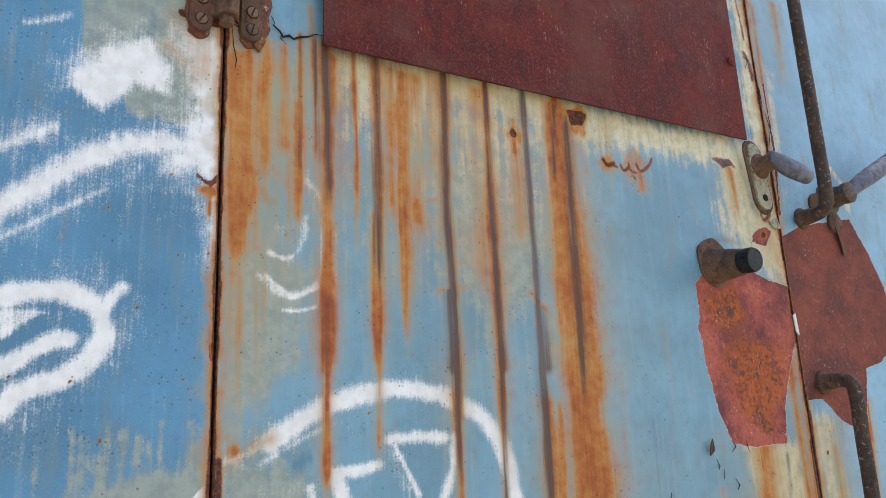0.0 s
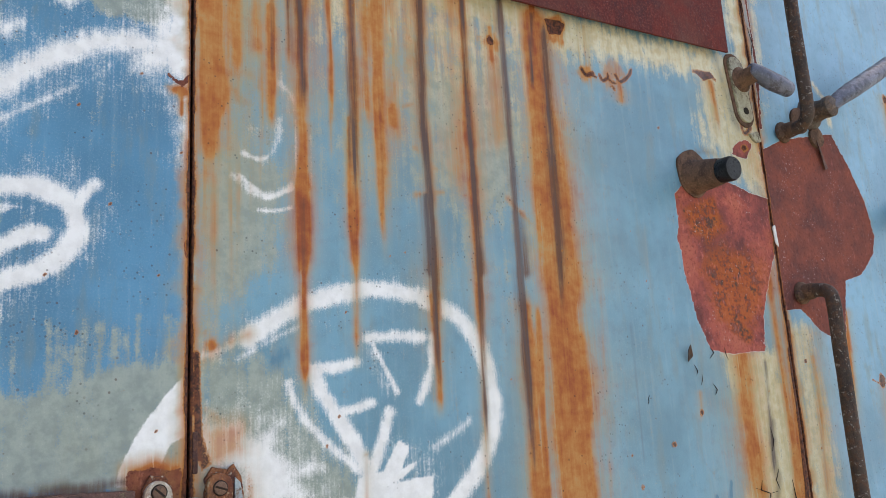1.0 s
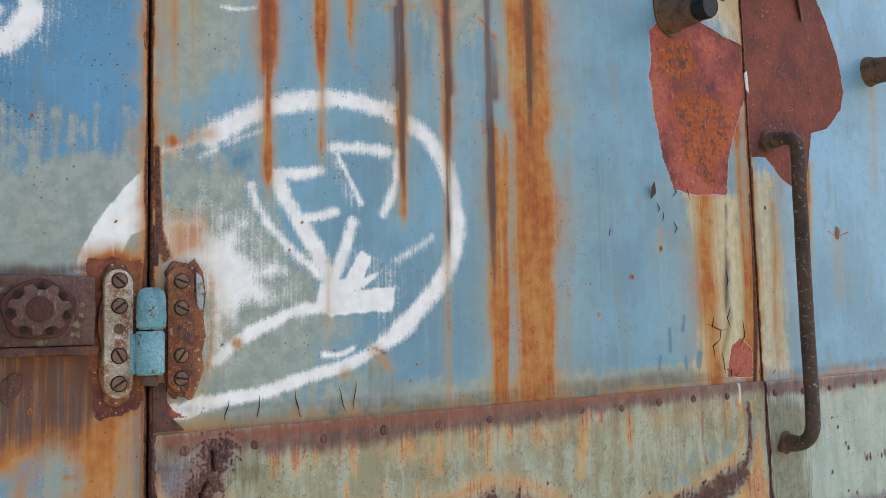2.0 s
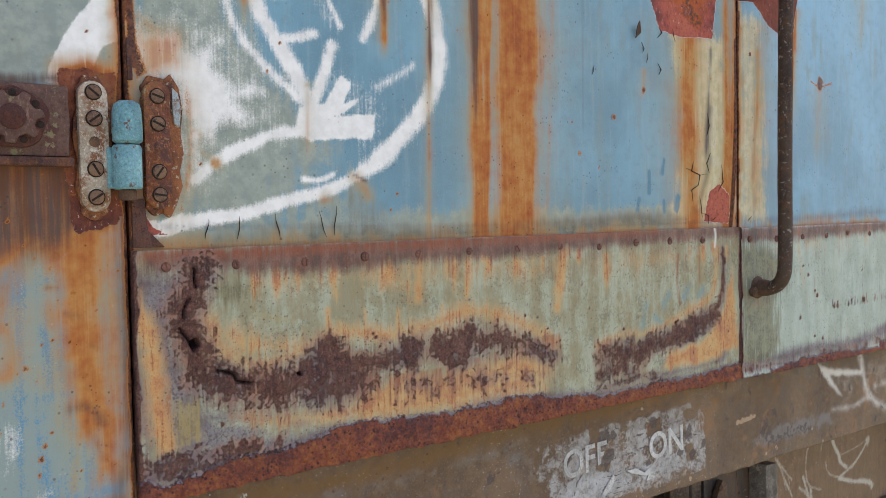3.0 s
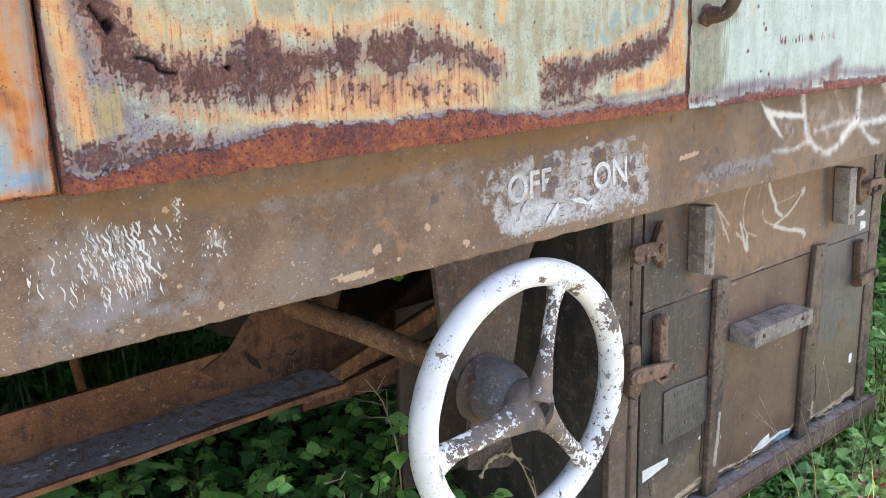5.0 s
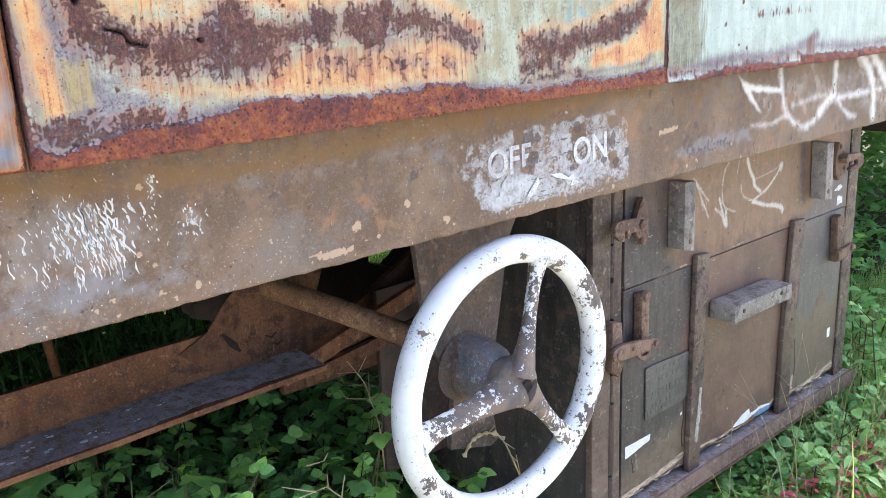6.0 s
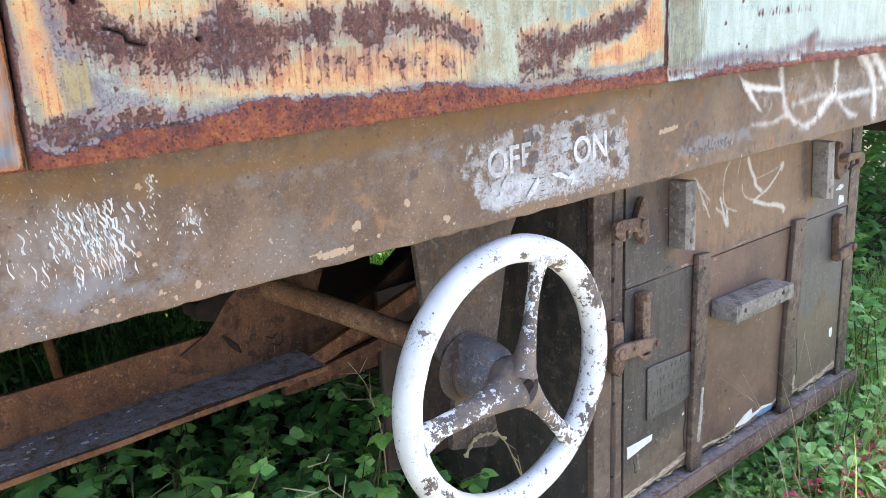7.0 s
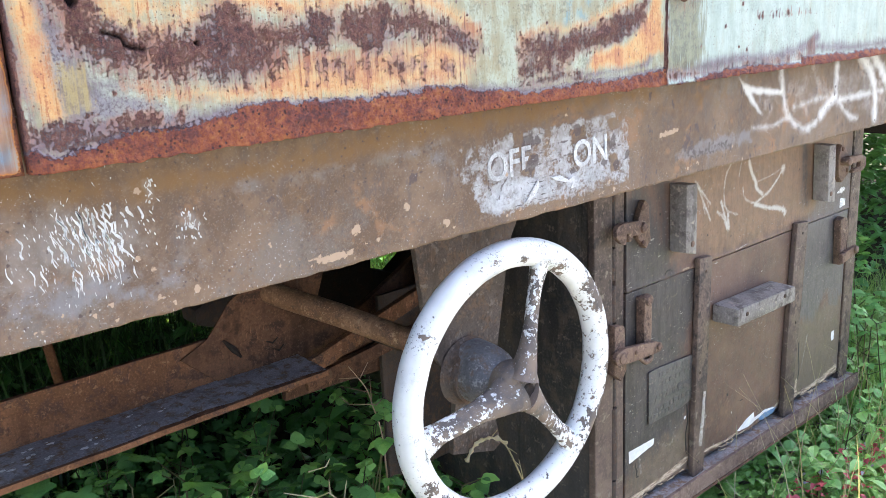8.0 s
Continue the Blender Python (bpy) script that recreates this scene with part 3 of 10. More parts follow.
def box_paint():
    """Brown box paint with blackish zones, chalk, white daubs and torn wood edges."""
    n = Nodes("box_paint")

    def off(value, much):
        return n.math("MULTIPLY", n.math("SUBTRACT", value, 0.5), much)

    fine, mid, big = n.noise(380, 5, 0.72), n.noise(48, 6, 0.68), n.noise(7, 4, 0.6)
    drip = n.noise(60, 5, 0.62, n.scaled(2.0, 1, 0.25))
    c = n.mix(n.steps(n.math("ADD", big, off(mid, 0.5)), 0.36, 0.64), (0.110, 0.066, 0.050), (0.170, 0.103, 0.074))

    def cover(layer, low, high, much, shake):
        return n.steps(n.math("ADD", n.layer(layer), shake), low, high, 0, much)

    wild = n.math("ADD", off(mid, 0.9), n.math("ADD", off(drip, 0.8), off(fine, 0.5)))
    c = n.mix(cover("warm", 0.2, 0.9, 0.85, wild), c, n.mix(n.steps(n.math("ADD", mid, off(drip, 0.7)), 0.36, 0.64), (0.190, 0.112, 0.066), (0.270, 0.165, 0.102)))
    c = n.mix(cover("olive", 0.2, 0.9, 0.8, wild), c, n.mix(n.steps(mid, 0.36, 0.64), (0.120, 0.092, 0.064), (0.185, 0.148, 0.108)))
    c = n.mix(cover("grey", 0.2, 0.9, 0.85, wild), c, n.mix(n.steps(n.math("ADD", mid, off(drip, 0.6)), 0.36, 0.64), (0.085, 0.080, 0.080), (0.150, 0.142, 0.136)))
    c = n.mix(cover("blackish", 0.15, 0.95, 0.9, wild), c, n.mix(n.steps(n.math("ADD", mid, off(drip, 0.8)), 0.38, 0.64), (0.038, 0.035, 0.036), (0.078, 0.070, 0.066)))
    c = n.mix(n.steps(drip, 0.54, 0.68, 0, 0.35), c, (0.075, 0.060, 0.050))
    c = n.mix(n.steps(n.noise(150, 5, 0.72), 0.57, 0.68, 0, 0.5), c, (0.27, 0.205, 0.150))
    c = n.mix(n.steps(n.noise(230, 5, 0.7), 0.58, 0.67, 0, 0.6), c, (0.05, 0.042, 0.04))
    scuff = n.noise(170, 4, 0.6, n.scaled(0.5, 1, 1.6), 0.8)
    c = n.mix(n.math("MULTIPLY", n.steps(scuff, 0.63, 0.67), n.steps(n.noise(12, 3), 0.5, 0.6), True), c, (0.36, 0.33, 0.30))
    c = n.mix(n.math("MULTIPLY", cover("chalk", 0.3, 0.95, 0.85, n.math("ADD", off(fine, 0.9), off(n.noise(150, 4, 0.6), 0.7))), 1.0), c, (0.58, 0.55, 0.50))
    c = n.mix(cover("wood", 0.35, 0.75, 1.0, n.math("ADD", off(mid, 0.7), off(n.noise(140, 4, 0.6, n.scaled(0.3, 1, 2.2)), 0.7))), c, n.mix(n.steps(n.noise(160, 4, 0.6, n.scaled(0.25, 1, 2.2)), 0.4, 0.6), (0.24, 0.17, 0.115), (0.58, 0.47, 0.35)))
    white = cover("white", 0.4, 0.6, 1.0, n.math("ADD", off(mid, 0.5), off(fine, 0.4)))
    c = n.mix(white, c, n.mix(n.steps(mid, 0.4, 0.6), (0.66, 0.655, 0.65), (0.78, 0.78, 0.77)))
    c = n.mix(cover("blue", 0.4, 0.6, 1.0, off(mid, 0.5)), c, (0.12, 0.22, 0.36))
    c = n.mix(cover("crack", 0.45, 0.6, 1.0, off(fine, 0.5)), c, (0.022, 0.018, 0.016))
    height = n.math("ADD", n.math("MULTIPLY", fine, 0.35), n.math("ADD", n.math("MULTIPLY", mid, 1.0), n.math("MULTIPLY", white, 0.5)))
    return n.done(c, n.steps(mid, 0.3, 0.7, 0.42, 0.68), 0, n.bump(height, 0.7, 0.0015), 0.4)


box_skin = box_paint()
post_brown = rusty_steel("post_brown", (0.092, 0.066, 0.054), (0.150, 0.106, 0.082), (0.060, 0.048, 0.044), 30, 0.6, 0.6, (0.21, 0.17, 0.13))
latch_rust = rusty_steel("latch_rust", (0.125, 0.078, 0.055), (0.20, 0.128, 0.092), (0.09, 0.060, 0.05), 70, 0.7, 0.7, (0.26, 0.18, 0.13))
grip_wood = rusty_steel("worn_grip_wood", (0.17, 0.15, 0.135), (0.26, 0.235, 0.215), (0.12, 0.10, 0.09), 40, 0.6, 0.7, (0.34, 0.29, 0.24))
sill_rust = rusty_steel("sill_rust", (0.14, 0.095, 0.075), (0.21, 0.145, 0.115), (0.11, 0.075, 0.06), 36, 0.75, 0.7, (0.26, 0.19, 0.15))
stone_grey = rusty_steel("grey_stone", (0.20, 0.195, 0.19), (0.30, 0.29, 0.28), (0.14, 0.135, 0.13), 30, 0.85, 0.8)
cast_black = rusty_steel("black_cast_plate", (0.062, 0.058, 0.056), (0.10, 0.092, 0.084), (0.13, 0.11, 0.095), 60, 0.5, 0.7, (0.17, 0.145, 0.125))

white_wheel = chipped_white()
# near black, for inner wood and for the dark in gaps, slots and holes
black_gap = rusty_steel("dark_gap_and_wood", (0.02, 0.016, 0.013), (0.03, 0.022, 0.018), (0.04, 0.025, 0.018), 40, 0.9, 0.3)
soil_mat = soil()
leaf_mid = leaf_green("bramble_leaf", (0.15, 0.36, 0.09), (0.31, 0.57, 0.16))
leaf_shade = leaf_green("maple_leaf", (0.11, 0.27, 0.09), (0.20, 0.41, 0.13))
# darker leaf tone that also puts shade into the background leaves
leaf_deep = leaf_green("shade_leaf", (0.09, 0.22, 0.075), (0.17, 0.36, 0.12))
fern_mat = leaf_green("fern_leaf", (0.22, 0.43, 0.11), (0.39, 0.63, 0.22))
grass_mat = leaf_green("grass_blade", (0.24, 0.40, 0.10), (0.44, 0.58, 0.22), 6)
# grass green darkened to carry the shade under the coach
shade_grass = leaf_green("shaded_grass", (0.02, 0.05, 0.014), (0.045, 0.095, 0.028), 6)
pale_grass = leaf_green("pale_grass_blade", (0.34, 0.50, 0.20), (0.48, 0.62, 0.32), 6)
leaf_bright = leaf_green("bright_leaf", (0.18, 0.42, 0.13), (0.34, 0.60, 0.22))
lilac = leaf_green("lilac_petal", (0.45, 0.38, 0.62), (0.60, 0.55, 0.75), 20)
straw_mat = leaf_green("dry_straw", (0.34, 0.28, 0.17), (0.48, 0.42, 0.28), 20)
flower_red = leaf_green("red_leaf", (0.38, 0.05, 0.07), (0.58, 0.11, 0.15), 20)
stem_mat = leaf_green("dark_stem", (0.07, 0.075, 0.035), (0.12, 0.12, 0.05), 20)
twig_mat = leaf_green("dry_twig", (0.20, 0.13, 0.09), (0.34, 0.24, 0.18), 30)


# ---- tools ----
def link_mesh(name, mesh, material, parent=None, label=""):
    mesh.materials.append(material)
    ob = new(name, mesh)
    ob.parent = parent
    return tagged(ob, label)


def part(name, bm, material, parent=None, label="", smooth=True, turned=False):
    """One bmesh as one mesh object under its thing."""
    bmesh.ops.recalc_face_normals(bm, faces=bm.faces)
    mesh = bpy.data.meshes.new(name)
    bm.to_mesh(mesh)
    bm.free()
    if smooth:
        for p in mesh.polygons:
            p.use_smooth = True
        mesh.set_sharp_from_angle(angle=radians(38))
    return link_mesh(name, mesh, material, parent, label)


def thing(name, label, category, place=(0, 0, 0), group="", kind=""):
    ob = new(name)
    ob.location = place
    return tagged(ob, label, category, group, kind)


def roughen(bm, much, scale=25):
    """Small dents, so that no edge runs dead straight."""
    for v in bm.verts:
        v.co += noise.noise_vector(v.co * scale) * much
    return bm


def block(x0, x1, y0, y1, z0, z1, bevel=0.002, cuts=0):
    bm = bmesh.new()
    bmesh.ops.create_cube(bm, size=1)
    for v in bm.verts:
        v.co = Vector(((x0 + x1) / 2 + v.co.x * (x1 - x0), (y0 + y1) / 2 + v.co.y * (y1 - y0), (z0 + z1) / 2 + v.co.z * (z1 - z0)))
    if cuts:
        bmesh.ops.subdivide_edges(bm, edges=bm.edges[:], cuts=cuts, use_grid_fill=True)
    if bevel:
        sharp = [e for e in bm.edges if len(e.link_faces) == 2 and e.calc_face_angle(0) > 0.5]
        bmesh.ops.bevel(bm, geom=sharp, offset=bevel, segments=2, profile=0.6, affect="EDGES")
    return bm


def prism(points, y0, y1, bevel=0.0015):
    """A flat plate: the outline in x and z, between two depths."""
    bm = bmesh.new()
    front = [bm.verts.new((x, y0, z)) for x, z in points]
    rear = [bm.verts.new((x, y1, z)) for x, z in points]
    bm.faces.new(front)
    bm.faces.new(rear[::-1])
    for i in range(len(points)):
        j = (i + 1) % len(points)
        bm.faces.new((front[j], front[i], rear[i], rear[j]))
    bmesh.ops.recalc_face_normals(bm, faces=bm.faces)
    if bevel:
        edges = [e for e in bm.edges if e.calc_face_angle(0) > 0.6]
        bmesh.ops.bevel(bm, geom=edges, offset=bevel, segments=2, profile=0.6, affect="EDGES")
    return bm


def smooth_line(points, n=8):
    """A soft curve through the given points."""
    pts = [Vector(p) for p in points]
    out = []
    for i in range(len(pts) - 1):
        a, b = pts[max(i - 1, 0)], pts[i]
        c, d = pts[i + 1], pts[min(i + 2, len(pts) - 1)]
        for k in range(n):
            t = k / n
            out.append(0.5 * (2 * b + (c - a) * t + (2 * a - 5 * b + 4 * c - d) * t * t + (3 * b - a - 3 * c + d) * t ** 3))
    return out + [pts[-1]]


def tube(points, radii, sides=14, flat=1.0, closed=False):
    """A round bar along a line; radii: one or one for each point."""
    pts = [Vector(p) for p in points]
    radii = [radii] * len(pts) if isinstance(radii, (int, float)) else list(radii)
    bm = bmesh.new()
    rings, side = [], None
    for i, p in enumerate(pts):
        ahead = pts[(i + 1) % len(pts)] if closed else pts[min(i + 1, len(pts) - 1)]
        behind = pts[i - 1] if closed or i else pts[0]
        way = (ahead - behind).normalized()
        if side is None:
            side = way.orthogonal().normalized()
        side = (side - way * side.dot(way)).normalized()
        up = way.cross(side)
        rings.append([bm.verts.new(p + (side * math.cos(a) + up * math.sin(a) * flat) * radii[i]) for a in (2 * math.pi * k / sides for k in range(sides))])
    count = len(rings) if closed else len(rings) - 1
    for i in range(count):
        a, b = rings[i], rings[(i + 1) % len(rings)]
        for k in range(sides):
            bm.faces.new((a[k], a[(k + 1) % sides], b[(k + 1) % sides], b[k]))
    if not closed:
        bm.faces.new(rings[0][::-1])
        bm.faces.new(rings[-1])
    return bm


def turned(profile, place, axis, sides=24):
    """A lathe: (radius, along) pairs round an axis."""
    axis = Vector(axis).normalized()
    pts = [Vector(place) + axis * h for r, h in profile]
    bm = bmesh.new()
    side = axis.orthogonal().normalized()
    up = axis.cross(side)
    rings = [[bm.verts.new(p + (side * math.cos(a) + up * math.sin(a)) * r) for a in (2 * math.pi * k / sides for k in range(sides))] for p, (r, h) in zip(pts, profile)]
    for a, b in zip(rings, rings[1:]):
        for k in range(sides):
            bm.faces.new((a[k], a[(k + 1) % sides], b[(k + 1) % sides], b[k]))
    bm.faces.new(rings[0][::-1])
    bm.faces.new(rings[-1])
    return bm


def hashed(ix, iy, seed):
    h = (ix.astype(np.int64) * 374761393 + iy.astype(np.int64) * 668265263 + seed * 974711) & 0x7FFFFFFF
    h = ((h ^ (h >> 13)) * 1274126177) & 0x7FFFFFFF
    return ((h ^ (h >> 16)) & 0xFFFF) / 65535.0


def grid_noise(x, y, seed=0, octaves=3):
    """Value noise from 0 to 1 over two arrays."""
    total, amp, weight = 0.0, 1.0, 0.0
    for o in range(octaves):
        ix, iy = np.floor(x), np.floor(y)
        fx, fy = x - ix, y - iy
        fx, fy = fx * fx * (3 - 2 * fx), fy * fy * (3 - 2 * fy)
        a, b = hashed(ix, iy, seed + o), hashed(ix + 1, iy, seed + o)
        c, d = hashed(ix, iy + 1, seed + o), hashed(ix + 1, iy + 1, seed + o)
        total = total + amp * ((a + (b - a) * fx) * (1 - fy) + (c + (d - c) * fx) * fy)
        weight += amp
        amp, x, y = amp * 0.5, x * 2.03, y * 2.03
    return total / weight


class Sheet:
    """A sheet of metal as a fine grid, with layers of paint and rust laid on it."""

    def __init__(self, x0, x1, z0, z1, step, layers):
        self.nx, self.nz = int((x1 - x0) / step) + 2, int((z1 - z0) / step) + 2
        self.gx, self.gz = np.meshgrid(np.linspace(x0, x1, self.nx), np.linspace(z0, z1, self.nz))
        self.layers = {k: np.zeros(self.gx.shape) for k in layers}
        self.relief = (grid_noise(self.gx * 4, self.gz * 3, 5) - 0.5) * 0.003
        self.wob = (grid_noise(self.gx * 60, self.gz * 60, 11) - 0.5, grid_noise(self.gx * 60, self.gz * 45, 12) - 0.5)

    def lay(self, layer, m):
        self.layers[layer] = np.maximum(self.layers[layer], m)

    def far(self, pts, closed=False):
        """How far each grid point lies from a line, and where along it (0 to 1)."""
        best, along = np.full(self.gx.shape, 9.0), np.zeros(self.gx.shape)
        pts = list(pts) + ([pts[0]] if closed else [])
        for i, ((ax, az), (bx, bz)) in enumerate(zip(pts, pts[1:])):
            dx, dz = bx - ax, bz - az
            t = np.clip(((self.gx - ax) * dx + (self.gz - az) * dz) / (dx * dx + dz * dz + 1e-12), 0, 1)
            d = np.hypot(self.gx - ax - t * dx, self.gz - az - t * dz)
            along = np.where(d < best, (i + t) / (len(pts) - 1), along)
            best = np.minimum(best, d)
        return best, along

    def stroke(self, layer, pts, width, much=1.0, soft=0.5):
        line = [(p.x, p.y) for p in smooth_line([(x, z, 0) for x, z in pts], 4)]
        d, along = self.far(line)
        d = d + self.wob[0] * width * 0.3 * soft
        ragged = 0.85 + 0.3 * grid_noise(along * 9, d * 0, 3)
        self.lay(layer, much * np.clip((width * 0.5 * ragged - d) / (width * 0.5 * soft + 0.001) * 0.6 + 0.5, 0, 1))

    def patch(self, layer, pts, edge, much=1.0, soft=0.5):
        d, along = self.far(pts, True)
        inside = np.zeros(self.gx.shape, bool)
        for (ax, az), (bx, bz) in zip(pts, pts[1:] + pts[:1]):
            if az != bz:
                cross = (az > self.gz) != (bz > self.gz)
                inside ^= cross & (self.gx < (bx - ax) * (self.gz - az) / (bz - az) + ax)
        d = np.where(inside, d, -d) + self.wob[1] * edge * 1.2
        m = np.clip(d / (edge * 2 * soft + 0.0008) + 0.5, 0, 1)
        if soft >= 1.2:
            m = m * np.clip(1.9 * grid_noise(self.gx * 22, self.gz * 13, int(edge * 1e5) % 97, 4) - 0.15, 0, 1)
        self.lay(layer, much * m)

    def wipe(self, layer, pts, edge, much=1.0, soft=0.5):
        """Takes a layer off again inside an outline."""
        kept, self.layers[layer] = self.layers[layer], np.zeros(self.gx.shape)
        self.patch(layer, pts, edge, much, soft)
        self.layers[layer] = kept * (1 - self.layers[layer])

    def run(self, layer, pts, width, much=1.0, soft=0.3):
        """Something that ran down the sheet, from the first point to the last, thinning out."""
        zs, xs = np.array([p[1] for p in pts[::-1]]), np.array([p[0] for p in pts[::-1]])
        top, bottom = zs[-1], zs[0]
        mid = np.interp(self.gz, zs, xs) + (grid_noise(self.gz * 14, self.gz * 0 + xs[0] * 50, 7) - 0.5) * width * 0.35
        t = (top - self.gz) / (top - bottom)
        w = width * 0.5 * (0.8 + 0.5 * grid_noise(self.gz * 22, self.gz * 0 + xs[0] * 31, 8, 2)) * np.clip(1.12 - 0.3 * t, 0.4, 1)
        side = (self.gx - mid) / w
        side = np.where(side > 0, side * 0.85, side * 1.15) if xs[0] * 977 % 1 > 0.5 else np.where(side > 0, side * 1.15, side * 0.85)
        m = 0.86 * np.exp(-1.2 * np.abs(side) ** 1.35) + 0.30 * np.exp(-(side / 2.8) ** 2)
        fade = np.clip((t + 0.01) / 0.05, 0, 1) * np.clip((1.0 - t) / (soft * 0.6), 0, 1)
        uneven = 0.58 + 0.8 * grid_noise(self.gz * 13, self.gx * 6 + xs[0] * 17, 9, 4)
        m, old = np.clip(much * m * fade * uneven, 0, 1), self.layers[layer]
        self.layers[layer] = np.clip(np.maximum(old, m) + 0.25 * np.minimum(old, m), 0, 1)

    def blob(self, layer, x, z, r, much=1.0):
        d = np.hypot(self.gx - x, self.gz - z) + self.wob[0] * r * 1.6
        self.lay(layer, much * np.clip(1.35 * np.exp(-1.3 * (d / r) ** 2) - 0.06, 0, 1))

    def build(self, name, y, thick, material, parent, label=""):
        nx, nz = self.nx, self.nz
        front = np.stack([self.gx, y + self.relief, self.gz], -1).reshape(-1, 3)
        ring = np.concatenate([np.arange(nx), np.arange(1, nz) * nx + nx - 1, (nz - 1) * nx + np.arange(nx - 2, -1, -1), np.arange(nz - 2, 0, -1) * nx])
        rim = front[ring] + (0, thick, 0)
        verts = np.concatenate([front, rim])
        i = (np.arange(nz - 1)[:, None] * nx + np.arange(nx - 1)).ravel()
        quads = np.stack([i, i + 1, i + nx + 1, i + nx], -1)
        k = np.arange(len(ring))
        k2 = (k + 1) % len(ring)
        base = len(front)
        skirt = np.stack([ring[k], base + k, base + k2, ring[k2]], -1)
        faces = np.concatenate([quads, skirt])
        mesh = bpy.data.meshes.new(name)
        mesh.vertices.add(len(verts))
        mesh.vertices.foreach_set("co", verts.ravel())
        mesh.loops.add(faces.size)
        mesh.loops.foreach_set("vertex_index", faces.ravel().astype(np.int32))
        mesh.polygons.add(len(faces))
        mesh.polygons.foreach_set("loop_start", np.arange(0, faces.size, 4, dtype=np.int32))
        flat = np.concatenate([np.ones(len(quads), bool), np.zeros(len(skirt), bool)])
        mesh.update(calc_edges=True)
        mesh.polygons.foreach_set("use_smooth", flat)
        for key, values in self.layers.items():
            a = mesh.attributes.new(key, "FLOAT", "POINT")
            a.data.foreach_set("value", np.concatenate([values.ravel(), values.ravel()[ring]]).astype(np.float32))
        mesh.validate()
        return link_mesh(name, mesh, material, parent, label)


# ---- the coach: sheets of the side, each with its paint ----
FLOOR_Z, SEAM_Z, DOOR_W = 1.10, 1.343, 0.96
PAINT = ("white", "olive", "cream", "worn", "rust", "dark", "bare", "scab", "blue", "chip", "grime")
PLATE = ("chalk", "corr", "bare", "ochre", "rust", "moss", "blue", "yellow", "maroon", "slate", "pit")
SOLE = ("runs", "board", "bright", "tag", "pale", "slate", "dark", "wash")

coach = thing("railway_coach", "old railway coach with faded blue rusted steel side", "railway coach")
door = thing("coach_door", "shut blue coach door with rust runs and white daubs", "door")


def fray(s):
    """Bare places sink below the paint, whose edge curls up."""
    bare = s.layers["bare"]
    s.relief += np.where(bare > 0.55, 0.0008, 0) - np.clip(1 - np.abs(bare - 0.42) / 0.16, 0, 1) * 0.0014
    s.relief += (grid_noise(s.gx * 150, s.gz * 150, 21) - 0.5) * 0.0012 * np.clip(bare, 0, 1)


def edge_rust(s, left=0.0, right=0.0, low=0.0, layer="chip"):
    """Rust creeps in from the cut edges of a sheet."""
    wild = grid_noise(s.gx * 45, s.gz * 45, 61, 4) * 1.5 + grid_noise(s.gx * 7, s.gz * 7, 62) * 0.9 - 0.55
    for wide, d in ((left, s.gx - s.gx.min()), (right, s.gx.max() - s.gx), (low, s.gz - s.gz.min())):
        if wide:
            s.lay(layer, np.clip(1.15 - d / (wide * np.clip(wild, 0.15, 2)), 0, 1))
            if layer == "chip":
                s.lay("rust", 0.75 * np.clip(1.2 - d / (wide * 4 * np.clip(wild, 0.1, 2)), 0, 1))


